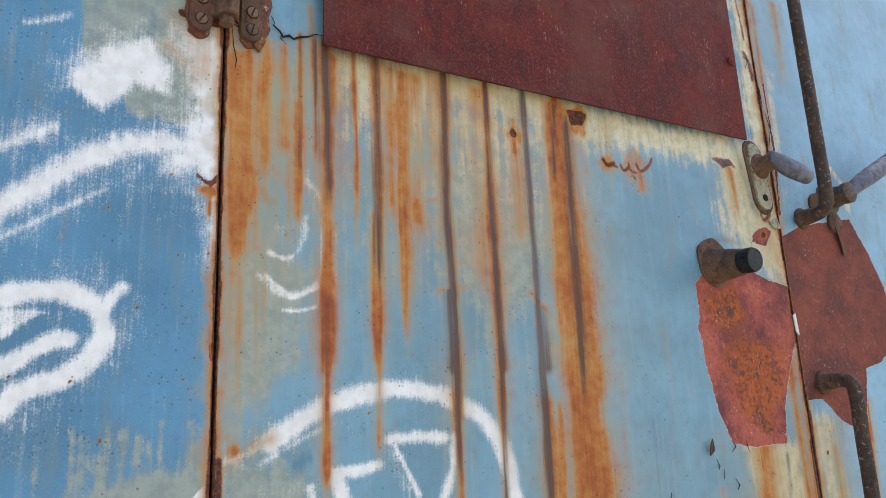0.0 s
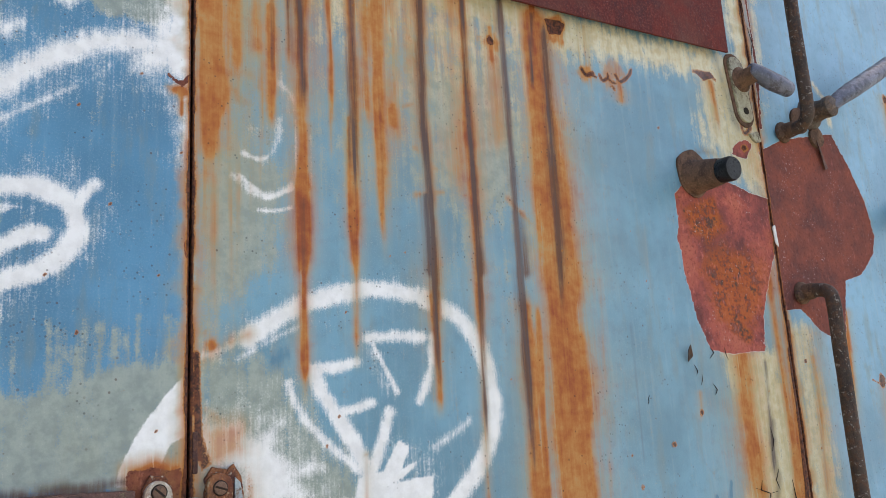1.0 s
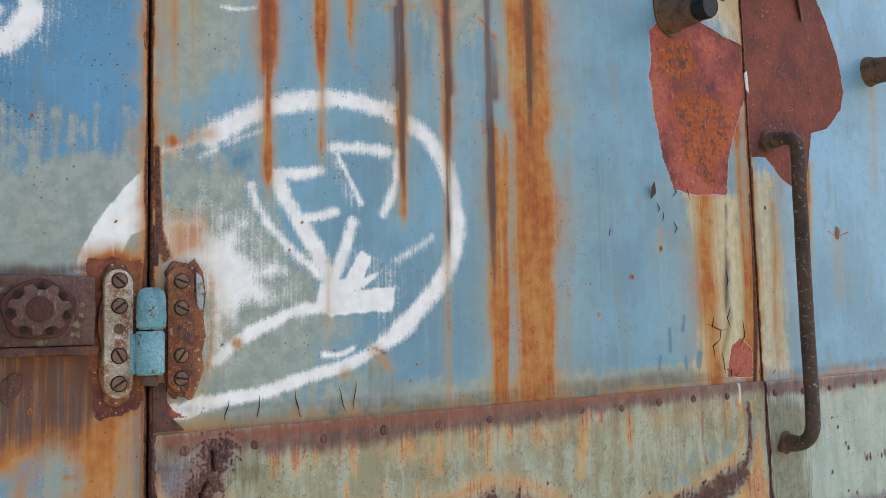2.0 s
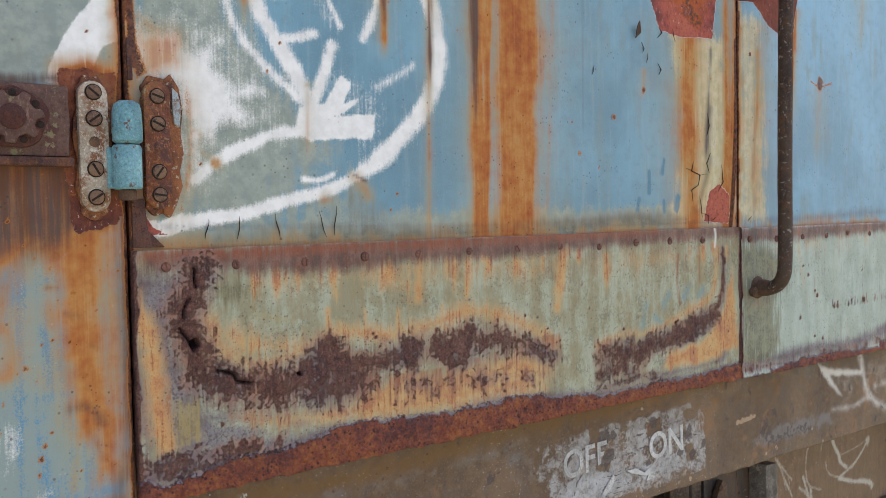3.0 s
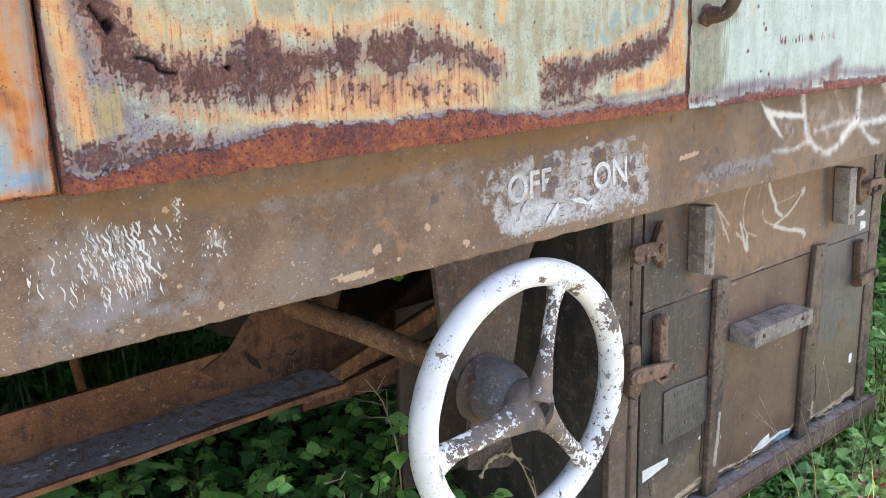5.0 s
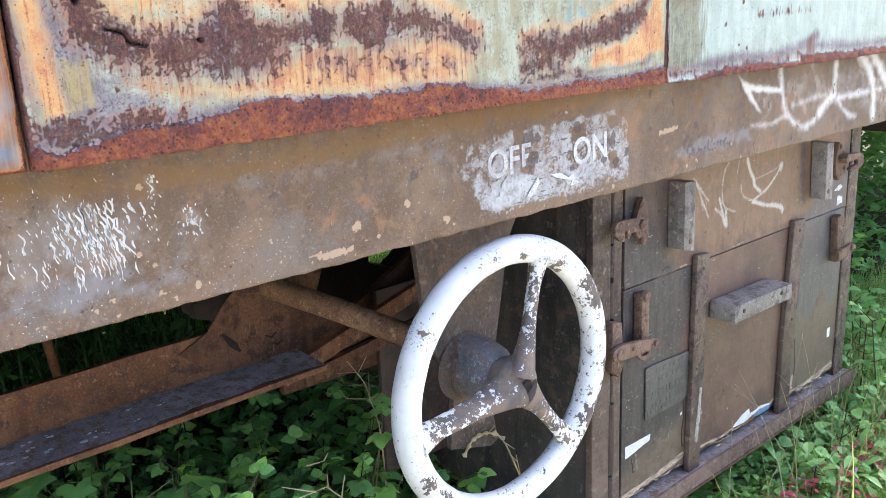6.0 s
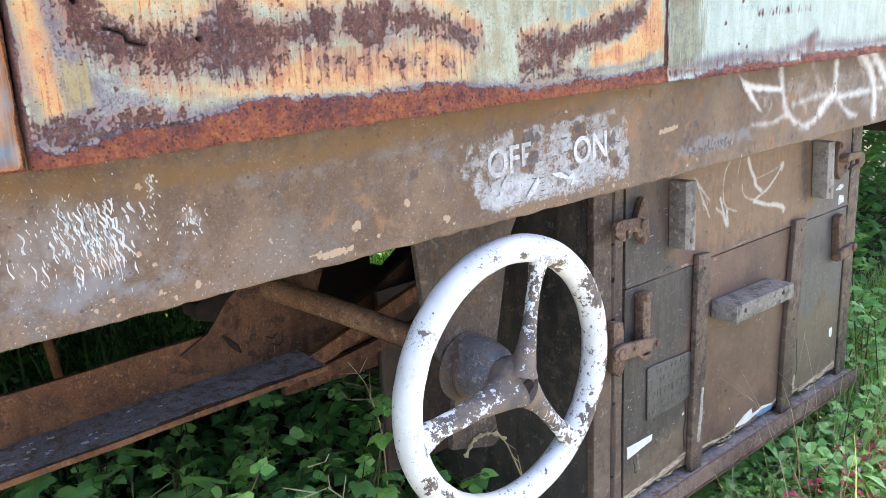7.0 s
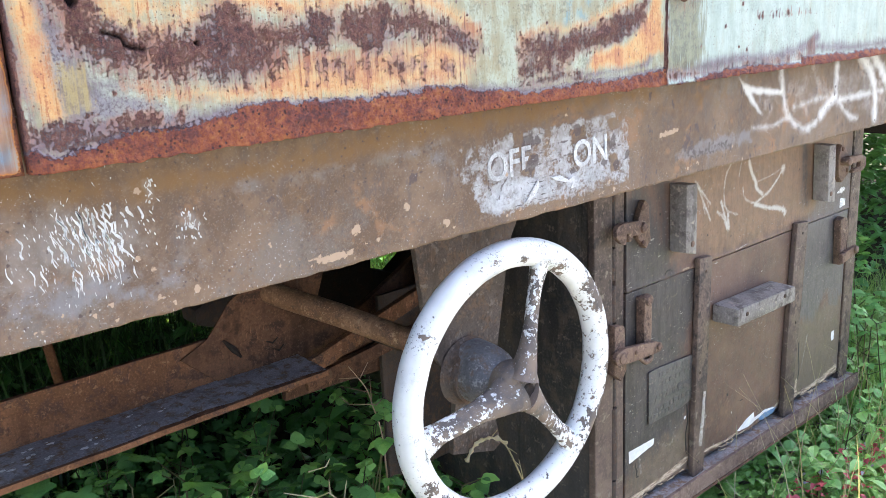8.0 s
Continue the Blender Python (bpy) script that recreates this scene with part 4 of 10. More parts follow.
def door_sheet():
    s = Sheet(0.0015, DOOR_W - 0.0015, SEAM_Z - 0.006, 2.62, 0.003, PAINT)
    s.stroke("white", [(0.060, 1.637), (0.091, 1.658), (0.123, 1.676), (0.171, 1.691), (0.213, 1.698), (0.258, 1.694), (0.301, 1.682), (0.332, 1.663), (0.354, 1.635), (0.367, 1.601), (0.370, 1.561), (0.360, 1.520), (0.338, 1.487), (0.305, 1.454), (0.266, 1.424)], 0.0210, 1, 0.75)
    s.stroke("white", [(0.278, 1.431), (0.222, 1.403), (0.168, 1.390), (0.117, 1.377), (0.069, 1.371), (0.043, 1.367), (0.029, 1.363)], 0.0138, 1, 0.7)
    s.stroke("white", [(0.012, 1.618), (0.034, 1.627), (0.061, 1.641)], 0.0088, .75, 1.2000000000000002)
    s.stroke("white", [(0.049, 1.616), (0.085, 1.637), (0.123, 1.654)], 0.0072, .62, 1.35)
    s.stroke("white", [(0.135, 1.601), (0.143, 1.583), (0.162, 1.554), (0.188, 1.513), (0.199, 1.492)], 0.0182, 1, 0.7)
    s.stroke("white", [(0.130, 1.607), (0.160, 1.608), (0.187, 1.615)], 0.0125, .9, 0.75)
    s.stroke("white", [(0.161, 1.560), (0.183, 1.564), (0.205, 1.570)], 0.0117, .85, 0.75)
    s.stroke("white", [(0.105, 1.592), (0.118, 1.560), (0.149, 1.527), (0.192, 1.492)], 0.0113, .8, 0.75)
    s.stroke("white", [(0.225, 1.558), (0.212, 1.520), (0.200, 1.495)], 0.0143, .95, 0.7)
    s.stroke("white", [(0.202, 1.641), (0.234, 1.645), (0.274, 1.644)], 0.0133, .9, 0.75)
    s.stroke("white", [(0.206, 1.637), (0.223, 1.606), (0.237, 1.581)], 0.0065, .85, 0.75)
    s.stroke("white", [(0.286, 1.645), (0.282, 1.605), (0.266, 1.571)], 0.0116, .85, 0.75)
    s.patch("white", [(0.183, 1.490), (0.213, 1.495), (0.236, 1.528), (0.248, 1.520), (0.237, 1.495), (0.264, 1.506), (0.232, 1.482), (0.280, 1.487), (0.275, 1.459), (0.223, 1.457), (0.195, 1.454), (0.180, 1.465)], 0.0036, 1, .5)
    s.stroke("white", [(0.195, 1.465), (0.155, 1.460), (0.123, 1.447), (0.092, 1.431), (0.067, 1.412)], 0.0127, .95, 0.75)
    s.patch("white", [(0.007, 1.564), (0.038, 1.554), (0.068, 1.542), (0.097, 1.552), (0.087, 1.525), (0.112, 1.507), (0.137, 1.513), (0.144, 1.502), (0.114, 1.491), (0.137, 1.473), (0.101, 1.468), (0.080, 1.449), (0.067, 1.413), (0.061, 1.464), (0.053, 1.497), (0.033, 1.509), (0.008, 1.515)], 0.0121, .95, 1.1)
    s.stroke("white", [(0.282, 1.519), (0.304, 1.528), (0.332, 1.547)], 0.0105, .62, 1.35)
    s.stroke("white", [(0.187, 1.413), (0.205, 1.412), (0.223, 1.418)], 0.0065, .9, 0.75)
    s.patch("white", [(0.011, 1.375), (0.029, 1.370), (0.053, 1.378), (0.064, 1.365), (0.040, 1.354), (0.013, 1.359)], 0.0028, 1, .4)
    s.stroke("white", [(0.056, 1.841), (0.072, 1.836), (0.082, 1.838)], 0.0054, .95, 0.75)
    s.stroke("white", [(0.052, 1.814), (0.073, 1.799), (0.086, 1.794), (0.114, 1.808)], 0.0059, .95, 0.75)
    s.stroke("white", [(0.073, 1.778), (0.092, 1.779), (0.112, 1.785)], 0.0046, .8, 0.75)
    s.stroke("white", [(0.099, 1.932), (0.113, 1.921), (0.121, 1.906)], 0.0098, .6, 1.35)
    s.stroke("white", [(0.100, 1.887), (0.095, 1.856), (0.080, 1.834)], 0.0078, .55, 1.35)
    s.patch("olive", [(0.000, 2.092), (0.049, 2.098), (0.113, 2.077), (0.113, 1.813), (0.061, 1.687), (0.016, 1.586), (-0.001, 1.587)], 0.0390, .6, 1)
    s.patch("olive", [(0.003, 1.620), (0.079, 1.637), (0.130, 1.568), (0.189, 1.489), (0.223, 1.446), (0.201, 1.398), (0.129, 1.364), (0.013, 1.359)], 0.0240, .9, 1)
    s.patch("olive", [(0.007, 1.391), (0.195, 1.405), (0.266, 1.412), (0.294, 1.348), (0.129, 1.347), (0.008, 1.344)], 0.0180, .7, 1)
    s.patch("olive", [(0.113, 2.092), (0.504, 2.111), (0.484, 1.929), (0.291, 1.788), (0.126, 1.775)], 0.0451, .45, 1)
    s.patch("cream", [(0.124, 2.109), (0.505, 2.122), (0.905, 2.137), (0.985, 1.997), (0.953, 1.895), (0.886, 1.917), (0.830, 1.976), (0.822, 2.071), (0.669, 2.074), (0.540, 2.055), (0.458, 2.067), (0.307, 2.072), (0.135, 2.075)], 0.0250, 1, 1)
    s.patch("cream", [(0.916, 2.412), (1.008, 2.440), (0.991, 2.154), (0.985, 1.997), (0.920, 2.140)], 0.0165, 1, 1)
    s.patch("cream", [(0.793, 1.639), (0.928, 1.637), (0.944, 1.354), (0.794, 1.356), (0.834, 1.486)], 0.0171, 1, 1)
    s.stroke("cream", [(0.819, 2.000), (0.847, 1.950), (0.921, 1.983)], 0.0475, .7, 1)
    s.run("rust", [(0.012, 2.084), (0.015, 1.930), (0.017, 1.791)], 0.0224, 0.60, .3)
    s.run("rust", [(0.028, 2.099), (0.031, 1.967), (0.032, 1.855)], 0.0132, 0.64, .3)
    s.run("rust", [(0.049, 2.105), (0.049, 1.977), (0.050, 1.916)], 0.0173, 0.68, .3)
    s.run("rust", [(0.072, 2.104), (0.073, 1.982), (0.075, 1.940)], 0.0157, 0.64, .3)
    s.run("rust", [(0.091, 2.124), (0.092, 1.985), (0.091, 1.889)], 0.0099, 0.76, .3)
    s.run("dark", [(0.092, 2.124), (0.092, 1.985), (0.091, 1.923)], 0.0045, 0.63, .3)
    s.run("dark", [(0.111, 2.122), (0.113, 2.018), (0.114, 1.947)], 0.0043, 0.78, .3)
    s.run("rust", [(0.105, 2.167), (0.111, 2.047), (0.114, 1.927)], 0.0086, 0.72, .3)
    s.run("rust", [(0.125, 2.128), (0.128, 1.950), (0.128, 1.867), (0.126, 1.694)], 0.0212, .9, .2)
    s.run("dark", [(0.124, 2.128), (0.128, 2.000), (0.129, 1.888)], 0.0091, 1.00, .3)
    s.run("rust", [(0.128, 1.891), (0.129, 1.861), (0.127, 1.801)], 0.0211, 1, .15)
    s.run("dark", [(0.128, 1.801), (0.126, 1.750), (0.124, 1.694)], 0.0076, 0.40, .3)
    s.run("rust", [(0.124, 1.703), (0.123, 1.641), (0.123, 1.592)], 0.0065, .95, .3)
    s.run("rust", [(0.163, 2.119), (0.166, 1.971), (0.163, 1.831)], 0.0068, .9, .4)
    s.run("rust", [(0.193, 2.123), (0.195, 1.962), (0.192, 1.834), (0.188, 1.709)], 0.0166, .85, .3)
    s.run("dark", [(0.194, 2.123), (0.196, 1.962), (0.191, 1.780)], 0.0065, 0.84, .3)
    s.run("rust", [(0.231, 2.113), (0.229, 1.968), (0.228, 1.838), (0.231, 1.730)], 0.0210, .7, .4)
    s.run("rust", [(0.253, 2.111), (0.253, 1.987), (0.249, 1.840)], 0.0345, .5, .4)
    s.run("dark", [(0.230, 1.945), (0.230, 1.838), (0.231, 1.730)], 0.0037, 0.42, .4)
    s.run("rust", [(0.295, 2.133), (0.293, 1.903), (0.296, 1.817), (0.294, 1.653), (0.295, 1.565)], 0.0240, .7, .3)
    s.run("dark", [(0.296, 2.131), (0.292, 1.918), (0.295, 1.816), (0.295, 1.747), (0.295, 1.680)], 0.0102, 1.00, .3)
    s.run("rust", [(0.291, 1.701), (0.295, 1.640), (0.293, 1.546)], 0.0112, .9, .3)
    s.run("rust", [(0.361, 2.137), (0.360, 1.928), (0.361, 1.822), (0.356, 1.654), (0.364, 1.568)], 0.0181, .9, .3)
    s.run("dark", [(0.362, 2.138), (0.361, 1.920), (0.362, 1.822), (0.360, 1.722), (0.359, 1.654)], 0.0071, 0.99, .3)
    s.run("rust", [(0.358, 1.644), (0.356, 1.520), (0.352, 1.375), (0.347, 1.200)], 0.0096, .6, .5)
    s.run("dark", [(0.427, 2.136), (0.427, 1.978), (0.427, 1.844), (0.427, 1.739), (0.425, 1.627), (0.425, 1.559)], 0.0094, 1.00, .3)
    s.run("rust", [(0.430, 1.707), (0.434, 1.649), (0.432, 1.548), (0.425, 1.352), (0.420, 1.200)], 0.0247, .75, .3)
    s.run("dark", [(0.428, 1.715), (0.429, 1.627), (0.428, 1.520), (0.424, 1.452)], 0.0059, 0.75, .5)
    s.run("rust", [(0.451, 1.694), (0.446, 1.549), (0.438, 1.351), (0.432, 1.200)], 0.0086, .8, .4)
    s.run("rust", [(0.487, 2.128), (0.491, 1.874), (0.491, 1.698), (0.490, 1.557)], 0.0501, 1, .25)
    s.run("rust", [(0.490, 1.981), (0.494, 1.744), (0.492, 1.549), (0.487, 1.343), (0.484, 1.200)], 0.0495, 1, .2)
    s.run("dark", [(0.503, 2.105), (0.498, 1.882), (0.494, 1.743), (0.490, 1.640)], 0.0106, 0.95, .5)
    s.run("dark", [(0.496, 1.982), (0.498, 1.776), (0.494, 1.66)], 0.0079, 0.70, .5)
    s.run("rust", [(0.476, 2.121), (0.468, 1.911), (0.460, 1.697)], 0.0081, .9, .4)
    s.run("dark", [(0.613, 1.677), (0.612, 1.551), (0.611, 1.444)], 0.0043, 0.36, .5)
    s.run("rust", [(0.565, 1.752), (0.551, 1.520), (0.541, 1.353), (0.532, 1.200)], 0.0084, .3, .5)
    s.run("rust", [(0.840, 1.672), (0.839, 1.503), (0.845, 1.353), (0.851, 1.200)], 0.0540, .8, .3)
    s.run("rust", [(0.849, 2.084), (0.856, 2.038), (0.861, 1.980)], 0.0206, .8, .5)
    s.run("rust", [(0.844, 2.083), (0.851, 2.027), (0.854, 1.960)], 0.0566, .4, .5)
    s.run("rust", [(0.964, 1.797), (0.951, 1.592), (0.940, 1.346), (0.933, 1.200)], 0.0232, .8, .3)
    s.run("dark", [(0.887, 1.555), (0.884, 1.486), (0.876, 1.435)], 0.0143, 0.52, .4)
    s.run("rust", [(0.739, 1.578), (0.737, 1.553), (0.733, 1.528)], 0.0125, .6, .4)
    s.run("rust", [(0.405, 2.075), (0.405, 2.029), (0.405, 2.006)], 0.0102, .8, .4)
    s.run("rust", [(0.640, 2.039), (0.643, 2.022), (0.641, 1.995)], 0.0195, .6, .4)
    s.run("rust", [(0.195, 1.520), (0.193, 1.471), (0.192, 1.429)], 0.0090, .4, .5)
    s.stroke("rust", [(0.007, 1.609), (0.020, 1.619), (0.037, 1.631), (0.061, 1.642)], 0.0144, 0.65, 1.4)
    s.blob("rust", 0.023, 1.630, 0.0144, 1)
    s.blob("rust", 0.027, 1.551, 0.0187, .55)
    s.stroke("rust", [(0.065, 1.461), (0.074, 1.456), (0.073, 1.441), (0.092, 1.429)], 0.0052, 0.65, 1.4)
    s.stroke("rust", [(0.248, 1.417), (0.259, 1.410), (0.268, 1.394)], 0.0098, 0.65, 1.4)
    s.stroke("dark", [(0.250, 1.418), (0.266, 1.411)], 0.0039, .8, .8)
    s.stroke("rust", [(0.004, 1.909), (0.058, 1.938), (0.085, 1.908)], 0.0224, 0.50, 1.4)
    s.stroke("rust", [(0.245, 1.926), (0.278, 1.937)], 0.0073, 0.61, 1.4)
    s.run("rust", [(0.249, 1.934), (0.249, 1.919), (0.249, 1.897)], 0.0069, .8, .4)
    s.run("rust", [(0.002, 1.994), (0.006, 1.743), (0.009, 1.587)], 0.0048, 0.40, .3)
    s.patch("dark", [(0.140, 2.113), (0.190, 2.116), (0.214, 2.112), (0.174, 2.104), (0.143, 2.102)], 0.0045, .55, 1)
    s.patch("bare", [(0.735, 1.872), (0.762, 1.894), (0.843, 1.912), (0.911, 1.894), (0.961, 1.888), (0.956, 1.796), (0.934, 1.756), (0.908, 1.699), (0.897, 1.635), (0.852, 1.633), (0.825, 1.630), (0.774, 1.636), (0.753, 1.679), (0.738, 1.746), (0.731, 1.805), (0.738, 1.837)], 0.0036, 1, .3)
    s.patch("chip", [(0.506, 2.108), (0.534, 2.111), (0.544, 2.107), (0.533, 2.089), (0.511, 2.085)], 0.0027, 1, .3)
    s.blob("chip", 0.405, 2.051, 0.0066, 1)
    s.patch("chip", [(0.818, 2.087), (0.854, 2.095), (0.866, 2.087), (0.836, 2.076)], 0.0031, .9, .4)
    s.patch("bare", [(0.888, 1.400), (0.913, 1.412), (0.939, 1.393), (0.937, 1.349), (0.874, 1.354)], 0.0026, 1, .4)
    s.patch("bare", [(0.884, 1.966), (0.922, 1.988), (0.936, 1.980), (0.918, 1.953), (0.892, 1.953)], 0.0030, .9, .4)
    s.stroke("chip", [(0.958, 1.638), (0.957, 1.556), (0.951, 1.432), (0.942, 1.346)], 0.0104, .95, .5)
    s.stroke("chip", [(0.059, 1.506), (0.063, 1.475), (0.062, 1.430), (0.052, 1.382)], 0.0081, .3, 1)
    s.stroke("chip", [(0.007, 1.621), (0.009, 1.564), (0.010, 1.520)], 0.0069, .9, .6)
    s.patch("bare", [(0.006, 1.386), (0.017, 1.380), (0.023, 1.366), (0.046, 1.356), (0.008, 1.357)], 0.0030, .95, .5)
    s.stroke("dark", [(0.264, 1.351), (0.425, 1.352), (0.620, 1.361), (0.807, 1.363)], 0.0182, .4, 1)
    s.blob("dark", 0.671, 1.504, 0.0038, .9)
    s.blob("chip", 0.737, 1.546, 0.0053, .8)
    s.blob("chip", 0.604, 1.452, 0.0063, .6)
    s.blob("chip", 0.674, 1.504, 0.0039, .8)
    s.blob("chip", 0.716, 1.975, 0.0044, .8)
    s.patch("scab", [(0.777, 1.789), (0.832, 1.809), (0.913, 1.801), (0.942, 1.776), (0.916, 1.709), (0.882, 1.661), (0.827, 1.649), (0.786, 1.690), (0.766, 1.740)], 0.0308, .75, 1)
    s.patch("scab", [(0.746, 1.856), (0.826, 1.881), (0.847, 1.829), (0.797, 1.796), (0.760, 1.809)], 0.0145, .85, 1)
    s.stroke("scab", [(0.832, 1.693), (0.849, 1.672), (0.862, 1.660)], 0.0294, 1, 1)
    s.patch("cream", [(0.135, 2.090), (0.514, 2.105), (0.512, 1.991), (0.434, 1.922), (0.300, 1.957), (0.219, 1.996), (0.134, 1.951)], 0.0561, .6, 1.5)
    s.patch("olive", [(0.135, 2.083), (0.481, 2.098), (0.514, 1.917), (0.460, 1.697), (0.338, 1.735), (0.263, 1.885), (0.141, 1.835)], 0.0601, .95, 1.4)
    s.run("rust", [(0.344, 2.116), (0.343, 1.941), (0.339, 1.792)], 0.0453, .55, .3)
    s.run("rust", [(0.400, 2.113), (0.405, 1.998), (0.402, 1.872)], 0.0481, .5, .3)
    s.blob("rust", 0.405, 2.048, 0.0206, .7)
    s.blob("rust", 0.628, 2.041, 0.0277, .6)
    s.blob("rust", 0.577, 2.039, 0.0187, .7)
    s.blob("rust", 0.519, 2.097, 0.0304, .8)
    s.stroke("rust", [(0.010, 1.515), (0.033, 1.520), (0.059, 1.506), (0.067, 1.463), (0.065, 1.419), (0.054, 1.376)], 0.0213, 0.36, 1.4)
    s.stroke("rust", [(0.009, 1.587), (0.013, 1.542), (0.010, 1.515)], 0.0132, 0.32, 1.4)
    s.patch("olive", [(0.167, 1.378), (0.427, 1.382), (0.735, 1.376), (0.846, 1.361), (0.843, 1.343), (0.425, 1.349), (0.167, 1.354)], 0.0112, .9, 1)
    s.stroke("dark", [(0.029, 1.365), (0.194, 1.362), (0.426, 1.358), (0.620, 1.360), (0.832, 1.358)], 0.0087, .45, 1.3)
    s.patch("dark", [(0.013, 1.349), (0.122, 1.353), (0.271, 1.354), (0.434, 1.363), (0.801, 1.370), (0.801, 1.345), (0.434, 1.342), (0.270, 1.340), (0.018, 1.339)], 0.010, .5, 1.2)
    s.patch("worn", [(0.215, 1.399), (0.273, 1.412), (0.317, 1.368), (0.332, 1.341), (0.213, 1.344)], 0.016, .6, 1.2)
    s.patch("grime", [(0.010, 1.338), (0.015, 1.359), (0.122, 1.357), (0.271, 1.362), (0.332, 1.353), (0.434, 1.361), (0.590, 1.362), (0.702, 1.368), (0.814, 1.363), (0.814, 1.340), (0.433, 1.336), (0.270, 1.337)], 0.012, .95, 1.1)
    s.patch("grime", [(0.215, 1.393), (0.244, 1.415), (0.273, 1.406), (0.309, 1.371), (0.348, 1.353), (0.241, 1.344)], 0.018, .5, 1.2)
    s.stroke("grime", [(0.889, 1.529), (0.881, 1.485), (0.887, 1.442), (0.863, 1.384)], 0.014, .85, 1.2)
    s.stroke("grime", [(0.946, 1.484), (0.944, 1.414), (0.927, 1.346)], 0.022, .7, 1.2)
    s.stroke("grime", [(0.831, 1.444), (0.852, 1.402), (0.834, 1.361)], 0.016, .5, 1.3)
    s.stroke("blue", [(0.724, 1.389), (0.720, 1.373)], 0.0090, .9, 1)
    s.stroke("blue", [(0.748, 1.427), (0.747, 1.399)], 0.0092, .9, 1)
    s.stroke("blue", [(0.781, 1.446), (0.776, 1.426)], 0.0093, .9, 1)
    s.stroke("blue", [(0.779, 1.385), (0.780, 1.369)], 0.0090, .9, 1)
    s.stroke("blue", [(0.813, 1.392), (0.808, 1.373)], 0.0123, 1, 1)
    s.stroke("blue", [(0.085, 1.614), (0.104, 1.621)], 0.0250, .6, 1.2)
    s.stroke("rust", [(0.920, 1.973), (0.956, 1.911), (0.961, 1.835)], 0.0758, .6, 1.2)
    s.run("rust", [(0.930, 1.793), (0.934, 1.628), (0.929, 1.355), (0.926, 1.200)], 0.0290, .8, .3)
    s.run("dark", [(0.892, 1.626), (0.885, 1.520), (0.876, 1.435)], 0.0081, 0.63, .3)
    s.patch("rust", [(0.001, 2.081), (0.056, 2.103), (0.120, 2.102), (0.116, 1.948), (0.085, 1.862), (0.034, 1.793), (0.008, 1.766)], 0.0196, .32, 1.3)
    s.run("rust", [(0.143, 2.123), (0.144, 1.996), (0.144, 1.869)], 0.0459, .35, .3)
    s.run("rust", [(0.501, 2.084), (0.498, 1.866), (0.499, 1.698)], 0.0804, .4, .3)
    s.run("rust", [(0.508, 1.985), (0.498, 1.653), (0.488, 1.343), (0.483, 1.200)], 0.1001, .35, .2)
    s.run("rust", [(0.022, 1.931), (0.021, 1.905), (0.021, 1.816)], 0.0224, 0.64, .3)
    s.stroke("rust", [(0.007, 1.899), (0.032, 1.920), (0.085, 1.922)], 0.0191, 0.43, 1.4)
    s.run("rust", [(0.214, 2.111), (0.214, 1.995), (0.214, 1.878)], 0.0212, .7, .3)
    s.run("rust", [(0.274, 2.126), (0.274, 2.037), (0.271, 1.952)], 0.0313, .5, .3)
    s.patch("cream", [(0.136, 2.121), (0.506, 2.134), (0.511, 2.078), (0.438, 2.076), (0.306, 2.068), (0.221, 2.065), (0.143, 2.054)], 0.0204, 1, 1)
    s.patch("cream", [(0.135, 2.083), (0.501, 2.084), (0.504, 2.016), (0.394, 2.013), (0.303, 2.012), (0.219, 2.003), (0.142, 1.995)], 0.0321, .7, 1.1)
    s.patch("olive", [(0.003, 1.864), (0.059, 1.858), (0.113, 1.826), (0.099, 1.724), (0.037, 1.652), (0.006, 1.630)], 0.0241, .95, 1.1)
    s.run("rust", [(0.487, 1.663), (0.483, 1.499), (0.480, 1.327), (0.478, 1.200)], 0.0323, 1, .1)
    s.run("rust", [(0.516, 1.667), (0.512, 1.501), (0.511, 1.326), (0.510, 1.200)], 0.0260, .8, .1)
    s.run("rust", [(0.434, 1.656), (0.432, 1.497), (0.431, 1.329), (0.430, 1.200)], 0.0126, .8, .2)
    s.run("dark", [(0.425, 1.655), (0.425, 1.560), (0.425, 1.471)], 0.0051, 0.45, .5)
    s.patch("rust", [(0.007, 1.548), (0.024, 1.561), (0.063, 1.554), (0.065, 1.521), (0.045, 1.509), (0.022, 1.501), (0.008, 1.506)], 0.0110, .7, 1.3)
    s.patch("rust", [(0.059, 1.510), (0.068, 1.488), (0.068, 1.444), (0.064, 1.404), (0.049, 1.377), (0.040, 1.366), (0.047, 1.388), (0.058, 1.421), (0.060, 1.477)], 0.0044, .7, 1.2)
    s.blob("rust", 0.088, 1.427, 0.0081, .8)
    s.blob("rust", 0.195, 1.514, 0.0065, .7)
    s.patch("chip", [(0.009, 1.548), (0.016, 1.538), (0.024, 1.512), (0.012, 1.506), (0.007, 1.522)], 0.0017, .6, .8)
    s.blob("rust", 0.212, 1.391, 0.0108, .6)
    s.patch("olive", [(0.245, 1.430), (0.289, 1.405), (0.296, 1.360), (0.258, 1.354), (0.244, 1.393)], 0.0130, .7, 1.2)
    s.patch("olive", [(0.020, 1.364), (0.242, 1.368), (0.489, 1.372), (0.895, 1.384), (0.968, 1.384), (0.968, 1.342), (0.489, 1.341), (0.240, 1.337), (0.018, 1.338)], 0.0065, .9, 1)
    s.stroke("dark", [(0.068, 1.343), (0.241, 1.346), (0.489, 1.350), (0.938, 1.353)], 0.0051, .5, 1.4)
    s.patch("dark", [(0.489, 1.366), (0.701, 1.371), (0.881, 1.378), (0.881, 1.366), (0.701, 1.359), (0.489, 1.355)], 0.0060, .4, 1.3)
